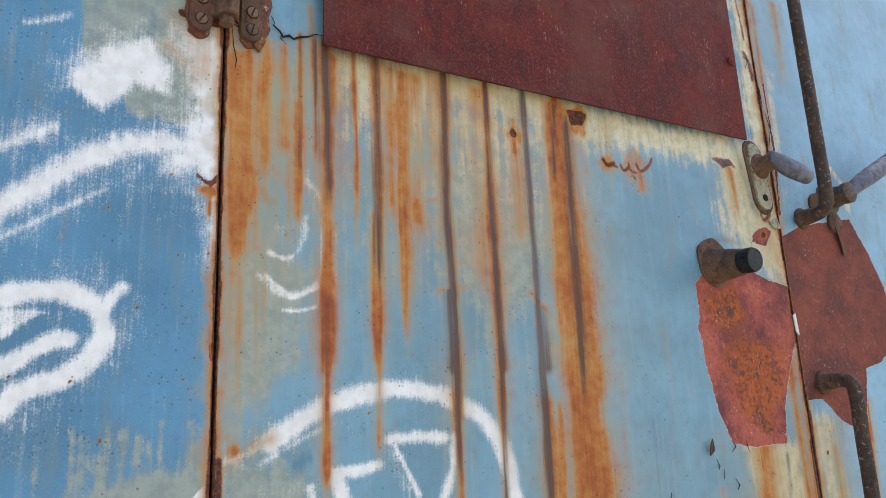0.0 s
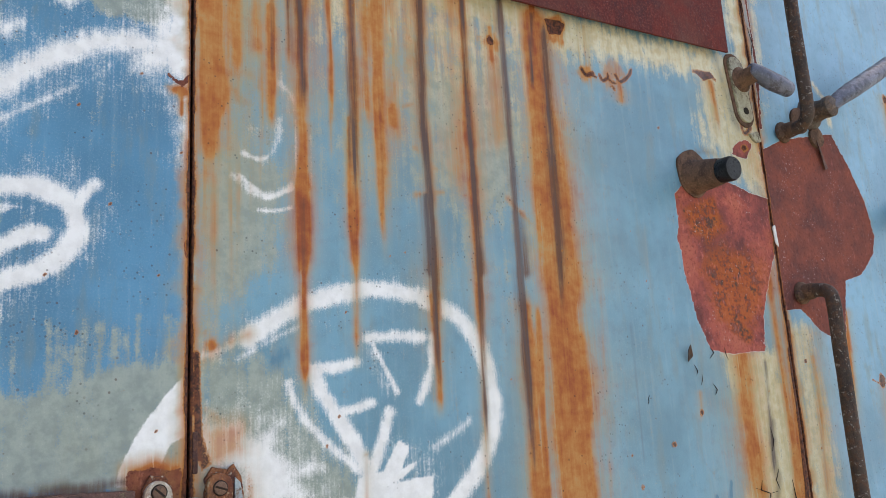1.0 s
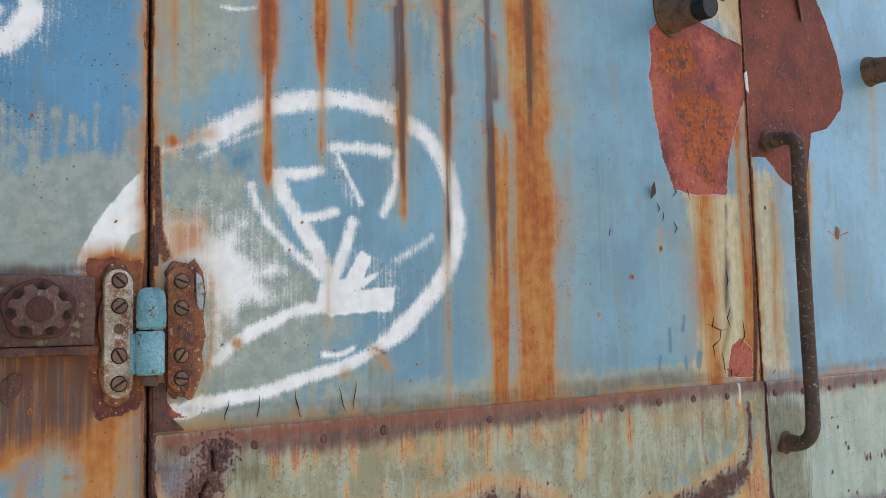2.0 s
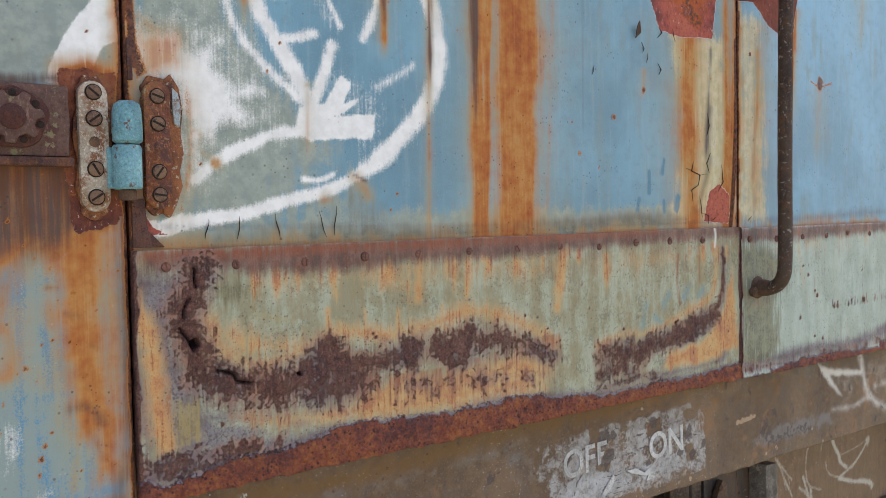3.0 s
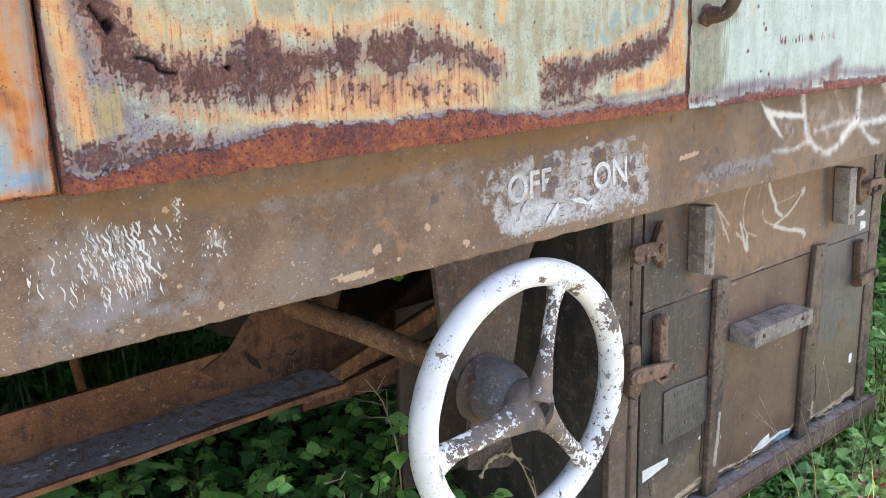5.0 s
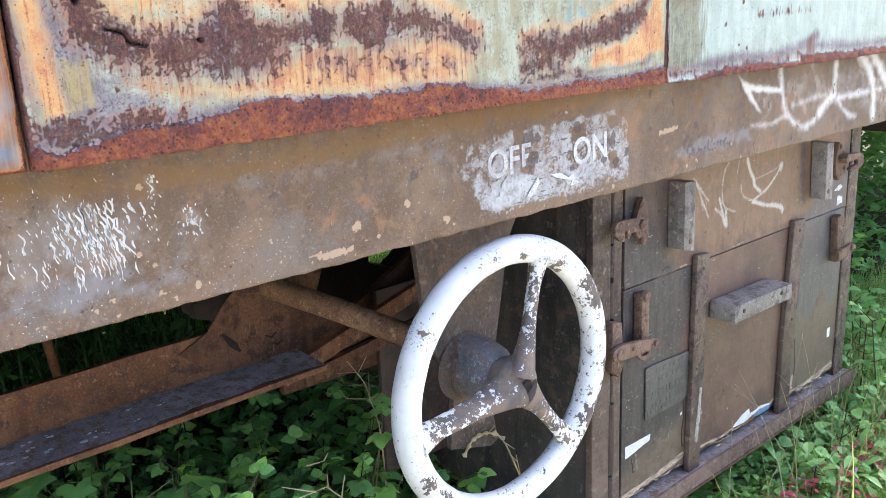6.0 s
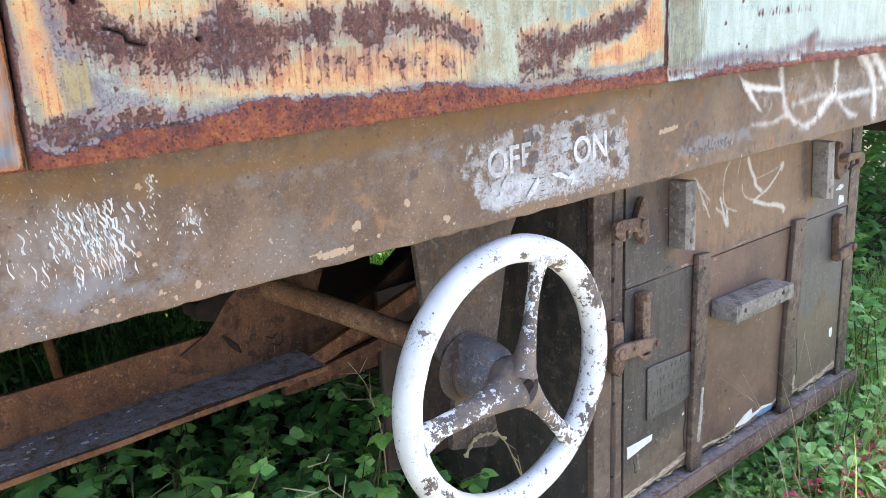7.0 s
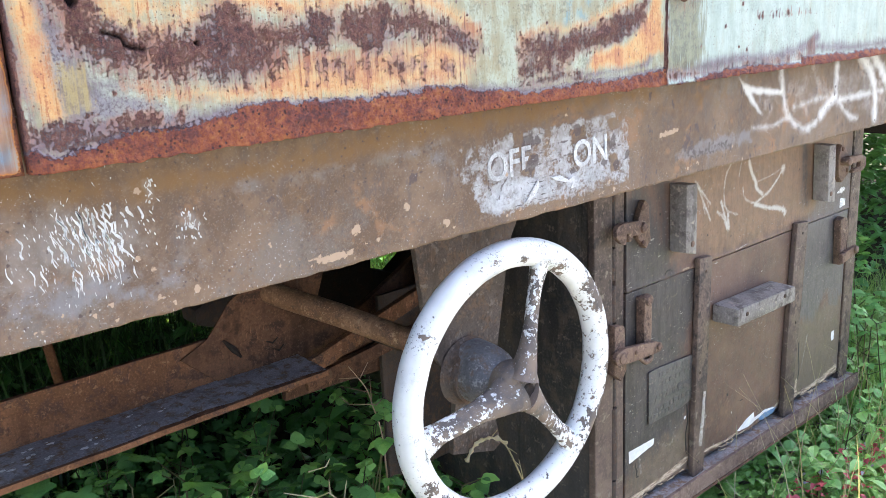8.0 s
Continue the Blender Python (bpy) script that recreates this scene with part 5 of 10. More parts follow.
    s.patch("olive", [(-0.001, 2.070), (0.113, 2.100), (0.116, 1.948), (0.005, 1.852)], 0.0210, .8, 1.1)
    s.patch("worn", [(0.002, 2.064), (0.113, 2.092), (0.113, 1.926), (0.059, 1.858), (0.010, 1.803)], 0.0195, .6, 1.3)
    s.stroke("chip", [(0.938, 2.311), (0.947, 2.294), (0.950, 2.264)], 0.0099, .8, 1)
    s.stroke("chip", [(0.960, 2.255), (0.967, 2.202), (0.964, 2.148)], 0.0070, .8, 1)
    s.stroke("chip", [(0.936, 2.418), (0.942, 2.374), (0.944, 2.340)], 0.0058, .7, 1)
    s.stroke("chip", [(0.915, 2.017), (0.921, 1.998), (0.939, 2.011)], 0.0076, .8, 1)
    s.blob("chip", 0.916, 1.973, 0.0089, .8)
    s.stroke("chip", [(0.960, 1.974), (0.959, 1.944)], 0.0104, .7, 1)
    s.stroke("dark", [(0.136, 2.104), (0.190, 2.106), (0.223, 2.106)], 0.0315, .5, 1.4)
    s.stroke("cream", [(0.151, 2.088), (0.273, 2.093), (0.401, 2.093), (0.502, 2.098)], 0.0182, .9, 1.2)
    s.run("rust", [(0.869, 1.669), (0.865, 1.520), (0.858, 1.352), (0.852, 1.200)], 0.0810, .35, .2)
    for line, wide, much in (([(0.010, 1.542), (0.056, 1.542), (0.092, 1.543), (0.080, 1.508), (0.057, 1.474), (0.063, 1.441)], 0.060, .42), ([(0.092, 1.496), (0.130, 1.496), (0.155, 1.460)], 0.030, .36), ([(0.020, 1.615), (0.067, 1.642), (0.143, 1.676), (0.228, 1.697), (0.305, 1.688)], 0.030, .30), ([(0.353, 1.629), (0.372, 1.561), (0.339, 1.486), (0.267, 1.431)], 0.024, .34), ([(0.104, 1.590), (0.130, 1.543), (0.169, 1.507)], 0.022, .40), ([(0.225, 1.520), (0.269, 1.494), (0.268, 1.462)], 0.030, .40), ([(0.198, 1.639), (0.226, 1.583)], 0.016, .36), ([(0.099, 1.938), (0.113, 1.913)], 0.020, .35), ([(0.072, 1.873), (0.099, 1.877)], 0.014, .3)):
        s.stroke("white", line, wide, much, 1.5)
    s.blob("rust", 0.258, 1.410, 0.014, .55)
    for line, wide in (([(0.568, 2.043), (0.576, 2.035), (0.590, 2.040)], 0.0070), ([(0.587, 2.037), (0.596, 2.035)], 0.0040), ([(0.603, 2.040), (0.609, 2.032), (0.617, 2.037)], 0.0050), ([(0.620, 2.045), (0.623, 2.035), (0.635, 2.033)], 0.0046), ([(0.636, 2.046), (0.644, 2.037), (0.657, 2.044)], 0.0060), ([(0.655, 2.042), (0.666, 2.053), (0.671, 2.062)], 0.0052), ([(0.627, 2.026), (0.631, 2.022)], 0.0040)):
        s.stroke("chip", line, wide, .9, .9)
    s.stroke("chip", [(0.814, 2.088), (0.840, 2.091), (0.866, 2.083)], 0.006, .7, 1)
    s.stroke("grime", [(0.874, 2.121), (0.887, 2.063), (0.901, 2.015), (0.920, 2.003)], 0.030, .6, 1.2)
    s.stroke("grime", [(0.769, 1.927), (0.806, 1.950), (0.852, 1.949)], 0.020, .6, 1.2)
    s.stroke("rust", [(0.846, 2.085), (0.851, 2.067), (0.857, 2.038)], 0.012, .6, 1.3)
    s.patch("bare", [(0.878, 1.952), (0.891, 1.973), (0.916, 1.986), (0.932, 1.978), (0.914, 1.960)], 0.003, .9, .6)
    s.patch("bare", [(0.951, 1.973), (0.967, 1.965), (0.970, 1.926), (0.954, 1.932)], 0.003, .9, .6)
    s.stroke("grime", [(0.004, 2.115), (0.001, 2.092), (0.015, 2.085), (0.035, 2.102)], 0.016, .6, 1.2)
    s.patch("grime", [(0.001, 2.010), (0.120, 2.040), (0.121, 1.926), (0.089, 1.826), (0.038, 1.745), (0.008, 1.700)], 0.045, .38, 1.3)
    s.stroke("rust", [(0.003, 1.924), (0.020, 1.924), (0.044, 1.915), (0.057, 1.904)], 0.016, .55, 1.4)
    s.run("rust", [(0.027, 2.017), (0.027, 1.922), (0.029, 1.843)], 0.008, .8, .3)
    s.run("rust", [(0.088, 2.032), (0.088, 1.955), (0.089, 1.866)], 0.010, .8, .3)
    s.run("dark", [(0.503, 2.084), (0.498, 1.971), (0.495, 1.880), (0.496, 1.800), (0.499, 1.722)], 0.020, .62, .2)
    s.run("dark", [(0.484, 2.115), (0.476, 2.052), (0.472, 1.983)], 0.007, .8, .3)
    s.run("rust", [(0.485, 2.132), (0.475, 2.034), (0.469, 1.933)], 0.012, .9, .3)
    s.run("rust", [(0.226, 2.067), (0.225, 1.968), (0.224, 1.880), (0.227, 1.775), (0.229, 1.720)], 0.012, .85, .3)
    s.run("rust", [(0.187, 1.910), (0.187, 1.805), (0.188, 1.708)], 0.011, .85, .2)
    s.run("dark", [(0.189, 2.028), (0.188, 1.910), (0.186, 1.818)], 0.009, .55, .3)
    s.run("rust", [(0.125, 1.804), (0.126, 1.752), (0.124, 1.701)], 0.014, .9, .2)
    s.run("dark", [(0.288, 1.823), (0.289, 1.766), (0.291, 1.710)], 0.012, .8, .2)
    s.run("dark", [(0.360, 1.817), (0.363, 1.765), (0.364, 1.715)], 0.010, .7, .2)
    s.run("dark", [(0.426, 1.816), (0.433, 1.763), (0.436, 1.719)], 0.016, .75, .2)
    for line in ([(0.274, 1.818), (0.290, 1.822), (0.315, 1.826)], [(0.347, 1.826), (0.360, 1.820), (0.371, 1.803)], [(0.415, 1.829), (0.429, 1.816), (0.451, 1.799)], [(0.277, 1.879), (0.293, 1.868), (0.305, 1.855)]):
        s.stroke("rust", line, 0.009, .75, 1.3)
    s.stroke("rust", [(0.244, 1.930), (0.261, 1.930), (0.281, 1.939)], 0.005, .7, 1.2)
    s.run("rust", [(0.245, 1.927), (0.245, 1.901)], 0.006, .7, .4)
    s.stroke("white", [(0.119, 1.888), (0.119, 1.857), (0.117, 1.817)], 0.003, .7, 1.2)
    s.stroke("white", [(0.137, 1.873), (0.137, 1.839), (0.136, 1.812)], 0.003, .6, 1.2)
    s.stroke("white", [(0.044, 1.814), (0.063, 1.800), (0.075, 1.796), (0.088, 1.796), (0.114, 1.811)], 0.007, .75, 1.2)
    s.run("rust", [(0.128, 1.820), (0.125, 1.700), (0.124, 1.560)], 0.013, .85, .3)
    s.run("rust", [(0.191, 1.840), (0.189, 1.720), (0.187, 1.600)], 0.010, .80, .3)
    s.run("dark", [(0.295, 1.800), (0.295, 1.680), (0.294, 1.560)], 0.009, .80, .4)
    s.run("dark", [(0.361, 1.760), (0.359, 1.640), (0.357, 1.500)], 0.008, .75, .4)
    s.run("dark", [(0.427, 1.740), (0.426, 1.620), (0.425, 1.480)], 0.010, .80, .4)
    # many thin stains that seep from under the cover sheet
    r = random.Random(12)
    for i in range(60):
        x = r.uniform(0.006, 0.13) if i < 22 else r.uniform(0.13, 0.60)
        top = 2.10 + 0.034 * (x - 0.116) / 0.77 - (0.02 if x < 0.1 else 0)
        low = top - (r.uniform(0.15, 0.55) if i < 22 else r.uniform(0.05, 0.22))
        s.run("rust", [(x, top), (x + r.uniform(-0.004, 0.004), (top + low) / 2), (x + r.uniform(-0.006, 0.008), low)], r.uniform(0.003, 0.010), r.uniform(0.2, 0.5), 0.7)
    for _ in range(70):
        s.blob("chip", r.uniform(0.01, 0.95), r.uniform(1.36, 2.08), r.uniform(0.001, 0.0022), r.uniform(0.4, 0.75))
    edge_rust(s, 0.006, 0.007, 0.007)
    fray(s)
    s.build("door_sheet", 0, 0.02, paint_door, door, "faded blue steel sheet with rust runs")


def left_sheet():
    s = Sheet(-0.46, -0.0015, FLOOR_Z, 2.62, 0.003, PAINT)
    s.patch("white", [(-0.156, 2.015), (-0.119, 2.047), (-0.084, 2.062), (-0.059, 2.036), (-0.061, 2.007), (-0.093, 2.006), (-0.112, 1.981), (-0.125, 1.973), (-0.159, 1.989)], 0.0091, .95, .9)
    s.stroke("white", [(-0.217, 1.846), (-0.181, 1.878), (-0.153, 1.904), (-0.122, 1.925), (-0.090, 1.942), (-0.050, 1.947)], 0.0243, 1, 1.0499999999999998)
    s.stroke("white", [(-0.030, 2.069), (-0.011, 2.019), (-0.013, 1.971), (-0.040, 1.933)], 0.0462, .98, 1.3)
    s.stroke("white", [(-0.004, 1.953), (-0.005, 1.907), (-0.004, 1.850)], 0.0302, .75, 1.4)
    s.stroke("white", [(-0.210, 1.821), (-0.178, 1.843), (-0.150, 1.863), (-0.117, 1.886)], 0.0074, .7, 1.35)
    s.stroke("white", [(-0.223, 1.910), (-0.195, 1.925), (-0.171, 1.942)], 0.0172, .75, 1.35)
    s.stroke("white", [(-0.205, 1.767), (-0.173, 1.776), (-0.143, 1.778), (-0.120, 1.768), (-0.110, 1.751), (-0.109, 1.733), (-0.124, 1.712), (-0.147, 1.695), (-0.175, 1.684), (-0.195, 1.663)], 0.0200, 1, 0.7)
    s.stroke("white", [(-0.110, 1.766), (-0.100, 1.781), (-0.095, 1.786)], 0.0144, .9, 0.8999999999999999)
    s.stroke("white", [(-0.203, 1.697), (-0.177, 1.716), (-0.155, 1.730), (-0.140, 1.734)], 0.0162, 1, 0.75)
    s.patch("white", [(-0.204, 1.758), (-0.171, 1.761), (-0.157, 1.759), (-0.180, 1.744), (-0.192, 1.730), (-0.202, 1.730)], 0.0030, .7, .8)
    s.stroke("white", [(-0.200, 2.050), (-0.180, 2.059), (-0.162, 2.069)], 0.0070, .6, 1.35)
    s.stroke("white", [(-0.061, 1.936), (-0.088, 1.912), (-0.101, 1.898)], 0.0058, .5, 1.5)
    s.patch("white", [(-0.001, 1.603), (-0.023, 1.581), (-0.044, 1.552), (-0.061, 1.521), (-0.068, 1.497), (-0.042, 1.495), (-0.031, 1.507), (-0.017, 1.534), (0.000, 1.542)], 0.0028, 1, .4)
    s.stroke("olive", [(-0.189, 1.741), (-0.161, 1.748), (-0.141, 1.744)], 0.0211, .3, 1)
    s.patch("olive", [(-0.159, 2.101), (-0.000, 2.157), (-0.001, 2.001), (-0.039, 1.969), (-0.094, 1.970), (-0.148, 2.028)], 0.0065, .95, 1)
    s.patch("olive", [(-0.177, 1.583), (-0.114, 1.591), (-0.095, 1.603), (-0.050, 1.614), (-0.001, 1.613), (0.005, 1.487), (-0.172, 1.491)], 0.0110, 1, 1)
    s.stroke("rust", [(-0.044, 2.101), (-0.027, 2.077), (-0.022, 2.037)], 0.0290, 0.58, 1.4)
    s.stroke("rust", [(-0.061, 2.061), (-0.035, 2.040)], 0.0145, 0.50, 1.4)
    s.stroke("bare", [(-0.049, 2.105), (-0.028, 2.100), (-0.004, 2.102)], 0.0093, .85, .7)
    s.patch("rust", [(-0.027, 1.904), (-0.009, 1.910), (0.001, 1.898), (-0.007, 1.893), (-0.022, 1.895)], 0.0048, 1, .8)
    s.stroke("bare", [(-0.024, 1.917), (-0.011, 1.909), (-0.002, 1.919)], 0.0065, .85, .6)
    s.run("rust", [(-0.013, 1.903), (-0.011, 1.887), (-0.011, 1.868)], 0.0049, .9, .3)
    s.run("rust", [(0.002, 1.908), (-0.000, 1.802), (-0.005, 1.719), (-0.001, 1.587)], 0.0054, .8, .3)
    s.stroke("bare", [(-0.004, 1.735), (-0.003, 1.723)], 0.0058, .9, .6)
    s.run("bare", [(-0.002, 1.765), (-0.002, 1.689), (-0.002, 1.609)], 0.0039, .7, .3)
    s.stroke("rust", [(-0.040, 1.499), (-0.032, 1.509), (-0.016, 1.501), (-0.004, 1.542)], 0.0116, 0.65, 1.4)
    s.patch("bare", [(-0.047, 1.491), (-0.035, 1.510), (-0.019, 1.503), (-0.010, 1.505), (0.005, 1.498), (0.007, 1.375), (-0.052, 1.381)], 0.0044, .9, .7)
    s.patch("dark", [(-0.173, 1.501), (-0.052, 1.495), (-0.047, 1.484), (-0.172, 1.491)], 0.0050, .8, .9)
    s.stroke("white", [(-0.021, 2.079), (-0.013, 2.039), (-0.008, 1.992)], 0.0317, .9, 1.3)
    s.stroke("rust", [(-0.047, 1.499), (-0.035, 1.514), (-0.006, 1.520), (-0.002, 1.564)], 0.0173, 0.58, 1.4)
    r_low = random.Random(47)
    s.patch("rust", [(-0.107, 1.434), (-0.037, 1.436), (-0.039, 1.378), (-0.054, 1.353), (-0.083, 1.344), (-0.112, 1.290)], 0.016, .95, 1.1)
    s.patch("worn", [(-0.073, 1.326), (-0.054, 1.325), (-0.050, 1.247), (-0.049, 1.194), (-0.011, 1.189), (-0.012, 1.129), (-0.069, 1.113), (-0.116, 1.116), (-0.100, 1.327)], 0.016, .55, 1.1)
    for n in range(90):
        u, v = r_low.uniform(-0.13, -0.005), r_low.uniform(1.11, 1.42)
        s.blob("chip" if n % 3 else "white", u, v, r_low.uniform(0.0008, 0.0022), r_low.uniform(.35, .65))
    s.patch("rust", [(-0.092, 1.434), (-0.002, 1.438), (-0.002, 1.391), (-0.005, 1.270), (-0.004, 1.199), (-0.010, 1.128), (-0.044, 1.118), (-0.055, 1.185), (-0.064, 1.223), (-0.068, 1.280), (-0.063, 1.320), (-0.077, 1.336), (-0.099, 1.342)], 0.020, .95, 1.1)
    s.patch("dark", [(-0.092, 1.434), (-0.048, 1.436), (-0.045, 1.391), (-0.026, 1.383), (-0.005, 1.389), (-0.007, 1.370), (-0.042, 1.363), (-0.055, 1.348), (-0.076, 1.346), (-0.100, 1.337)], 0.016, .78, 1.1)
    s.patch("dark", [(-0.107, 1.434), (-0.042, 1.435), (-0.043, 1.389), (-0.059, 1.353), (-0.083, 1.349), (-0.112, 1.310)], 0.020, .35, 1.1)
    s.stroke("rust", [(-0.046, 1.356), (-0.048, 1.325), (-0.048, 1.289), (-0.040, 1.251), (-0.040, 1.204)], 0.022, 1, 1.2)
    s.wipe("rust", [(-0.023, 1.355), (-0.012, 1.350), (-0.010, 1.254), (-0.008, 1.200), (-0.025, 1.202), (-0.030, 1.245)], 0.012, .42, 1.1)
    s.stroke("dark", [(-0.004, 1.389), (-0.005, 1.323), (-0.004, 1.259), (-0.004, 1.199), (-0.006, 1.127)], 0.011, .75, 1.3)
    s.stroke("worn", [(-0.084, 1.341), (-0.078, 1.316), (-0.074, 1.280), (-0.079, 1.240)], 0.030, .85, 1.3)
    s.patch("worn", [(-0.100, 1.327), (-0.078, 1.321), (-0.066, 1.254), (-0.064, 1.217), (-0.081, 1.209), (-0.107, 1.233)], 0.016, .8, 1.1)
    s.patch("worn", [(-0.103, 1.227), (-0.067, 1.218), (-0.053, 1.184), (-0.059, 1.137), (-0.074, 1.114), (-0.116, 1.116)], 0.012, .62, 1.1)
    s.stroke("rust", [(-0.107, 1.233), (-0.086, 1.241), (-0.080, 1.225), (-0.064, 1.220)], 0.014, .5, 1.4)
    s.stroke("rust", [(-0.103, 1.293), (-0.101, 1.268), (-0.104, 1.243)], 0.026, .6, 1.4)
    s.wipe("rust", [(-0.048, 1.184), (-0.034, 1.176), (-0.034, 1.154), (-0.043, 1.124), (-0.053, 1.124), (-0.053, 1.158)], 0.008, .75, 1.1)
    s.patch("worn", [(-0.049, 1.189), (-0.034, 1.179), (-0.034, 1.154), (-0.044, 1.121), (-0.056, 1.123), (-0.053, 1.158)], 0.010, .8, 1.1)
    s.stroke("rust", [(-0.053, 1.190), (-0.053, 1.158), (-0.057, 1.125)], 0.007, .7, 1.2)
    for line, wide, much in (([(-0.057, 1.200), (-0.043, 1.200), (-0.034, 1.192), (-0.030, 1.183)], 0.010, .60), ([(-0.058, 1.288), (-0.046, 1.284)], 0.008, .45), ([(-0.039, 1.258), (-0.032, 1.255)], 0.010, .40), ([(-0.074, 1.313), (-0.064, 1.312)], 0.006, .45), ([(-0.040, 1.177), (-0.033, 1.160)], 0.008, .40)):
        s.stroke("dark", line, wide, much, 1.3)
        s.stroke("rust", line, wide * 1.6, .7, 1.3)
    s.patch("dark", [(-0.004, 1.149), (-0.006, 1.098), (-0.037, 1.099), (-0.025, 1.123), (-0.014, 1.140)], 0.010, .6, 1.1)
    s.patch("olive", [(-0.071, 1.123), (-0.049, 1.115), (-0.052, 1.103), (-0.077, 1.105)], 0.006, .8, 1.1)
    s.stroke("grime", [(-0.069, 1.115), (-0.055, 1.108)], 0.012, .6, 1.2)
    s.patch("white", [(-0.110, 1.198), (-0.103, 1.186), (-0.101, 1.166), (-0.110, 1.152), (-0.114, 1.148)], 0.008, .6, 1.1)
    s.stroke("white", [(-0.111, 1.119), (-0.093, 1.119), (-0.075, 1.129)], 0.008, .4, 1.4)
    s.patch("worn", [(-0.102, 1.404), (-0.095, 1.409), (-0.091, 1.397), (-0.098, 1.387)], 0.004, .85, 1)
    s.patch("white", [(-0.095, 1.417), (-0.083, 1.420), (-0.081, 1.413), (-0.092, 1.410)], 0.005, .45, 1.1)
    s.patch("worn", [(-0.076, 1.424), (-0.061, 1.424), (-0.063, 1.409), (-0.074, 1.410)], 0.010, .45, 1.1)
    for u, v in ((-0.079, 1.261), (-0.093, 1.242), (-0.051, 1.306), (-0.080, 1.170), (-0.083, 1.158), (-0.074, 1.181), (-0.070, 1.265)):
        s.blob("chip", u, v, 0.0026, .7)
    s.stroke("rust", [(-0.048, 1.381), (-0.048, 1.325), (-0.047, 1.273), (-0.042, 1.225), (-0.043, 1.183)], 0.040, .96, 1.0)
    s.stroke("rust", [(-0.018, 1.381), (-0.019, 1.324), (-0.018, 1.260), (-0.018, 1.201)], 0.030, .72, 1.0)
    s.patch("rust", [(-0.142, 1.455), (-0.002, 1.438), (-0.006, 1.365), (-0.047, 1.353), (-0.067, 1.341), (-0.086, 1.341), (-0.100, 1.327), (-0.154, 1.306)], 0.012, 1, 1)
    s.patch("dark", [(-0.142, 1.455), (-0.022, 1.437), (-0.026, 1.383), (-0.051, 1.371), (-0.071, 1.351), (-0.099, 1.342), (-0.152, 1.325)], 0.016, .80, 1)
    s.patch("worn", [(-0.163, 1.287), (-0.102, 1.307), (-0.082, 1.326), (-0.073, 1.311), (-0.073, 1.265), (-0.068, 1.218), (-0.054, 1.179), (-0.059, 1.137), (-0.077, 1.111), (-0.177, 1.110)], 0.010, .78, 1)
    s.stroke("rust", [(-0.130, 1.285), (-0.109, 1.278), (-0.103, 1.258), (-0.107, 1.238), (-0.125, 1.235)], 0.020, .7, 1.1)
    s.patch("olive", [(-0.131, 1.560), (-0.002, 1.592), (0.003, 1.493), (-0.129, 1.495)], 0.0165, .9, 1)
    s.patch("bare", [(-0.058, 1.513), (-0.039, 1.513), (-0.006, 1.511), (-0.002, 1.484), (-0.007, 1.367), (-0.049, 1.358), (-0.057, 1.419), (-0.057, 1.496)], 0.0050, .85, 1)
    s.patch("rust", [(-0.063, 1.518), (-0.034, 1.523), (-0.001, 1.521), (-0.005, 1.356), (-0.054, 1.353), (-0.064, 1.419)], 0.0077, .9, 1.1)
    s.patch("dark", [(-0.131, 1.500), (-0.054, 1.507), (-0.044, 1.499), (-0.132, 1.485)], 0.0040, .7, 1.1)
    s.patch("white", [(-0.034, 2.082), (-0.003, 2.091), (0.002, 1.928), (-0.011, 1.906), (-0.037, 1.927), (-0.026, 2.002)], 0.0104, .95, 1)
    s.patch("white", [(-0.012, 1.925), (0.002, 1.928), (0.004, 1.820), (-0.003, 1.820)], 0.0130, .6, 1.2)
    for line, wide, much in (([(-0.207, 1.844), (-0.181, 1.873), (-0.122, 1.918), (-0.062, 1.952), (-0.033, 1.971)], 0.050, .42), ([(-0.008, 2.090), (-0.016, 2.025), (-0.029, 1.961), (-0.037, 1.921)], 0.070, .5), ([(-0.155, 2.011), (-0.118, 2.040), (-0.066, 2.040)], 0.050, .45), ([(-0.205, 1.822), (-0.160, 1.856), (-0.115, 1.892)], 0.022, .45), ([(-0.214, 1.913), (-0.185, 1.930), (-0.176, 1.941)], 0.036, .45), ([(-0.192, 1.772), (-0.144, 1.788), (-0.102, 1.775), (-0.105, 1.736), (-0.143, 1.702), (-0.191, 1.660)], 0.040, .40), ([(-0.009, 1.907), (-0.004, 1.863), (-0.006, 1.825)], 0.030, .42), ([(-0.101, 1.892), (-0.083, 1.919)], 0.030, .32)):
        s.stroke("white", line, wide, much, 1.5)
    s.patch("bare", [(-0.049, 2.105), (-0.035, 2.119), (-0.016, 2.124), (-0.005, 2.120), (-0.004, 2.102), (-0.025, 2.091), (-0.040, 2.092)], 0.006, .85, 1)
    s.stroke("rust", [(-0.043, 2.087), (-0.033, 2.062), (-0.029, 2.035)], 0.030, .45, 1.3)
    s.stroke("grime", [(-0.017, 2.095), (-0.011, 2.068), (-0.015, 2.039)], 0.014, .6, 1.3)
    s.patch("grime", [(-0.138, 1.505), (-0.111, 1.504), (-0.087, 1.498), (-0.072, 1.499), (-0.077, 1.492), (-0.138, 1.495)], 0.006, .95, 1.1)
    s.patch("bare", [(-0.044, 1.505), (-0.035, 1.509), (-0.021, 1.502), (-0.010, 1.511), (-0.002, 1.508), (-0.002, 1.498), (-0.042, 1.496)], 0.005, .8, 1)
    s.stroke("rust", [(-0.043, 1.511), (-0.035, 1.506), (-0.024, 1.509)], 0.014, .6, 1.3)
    # brushed fringe where the blue coat stops
    r = random.Random(5)
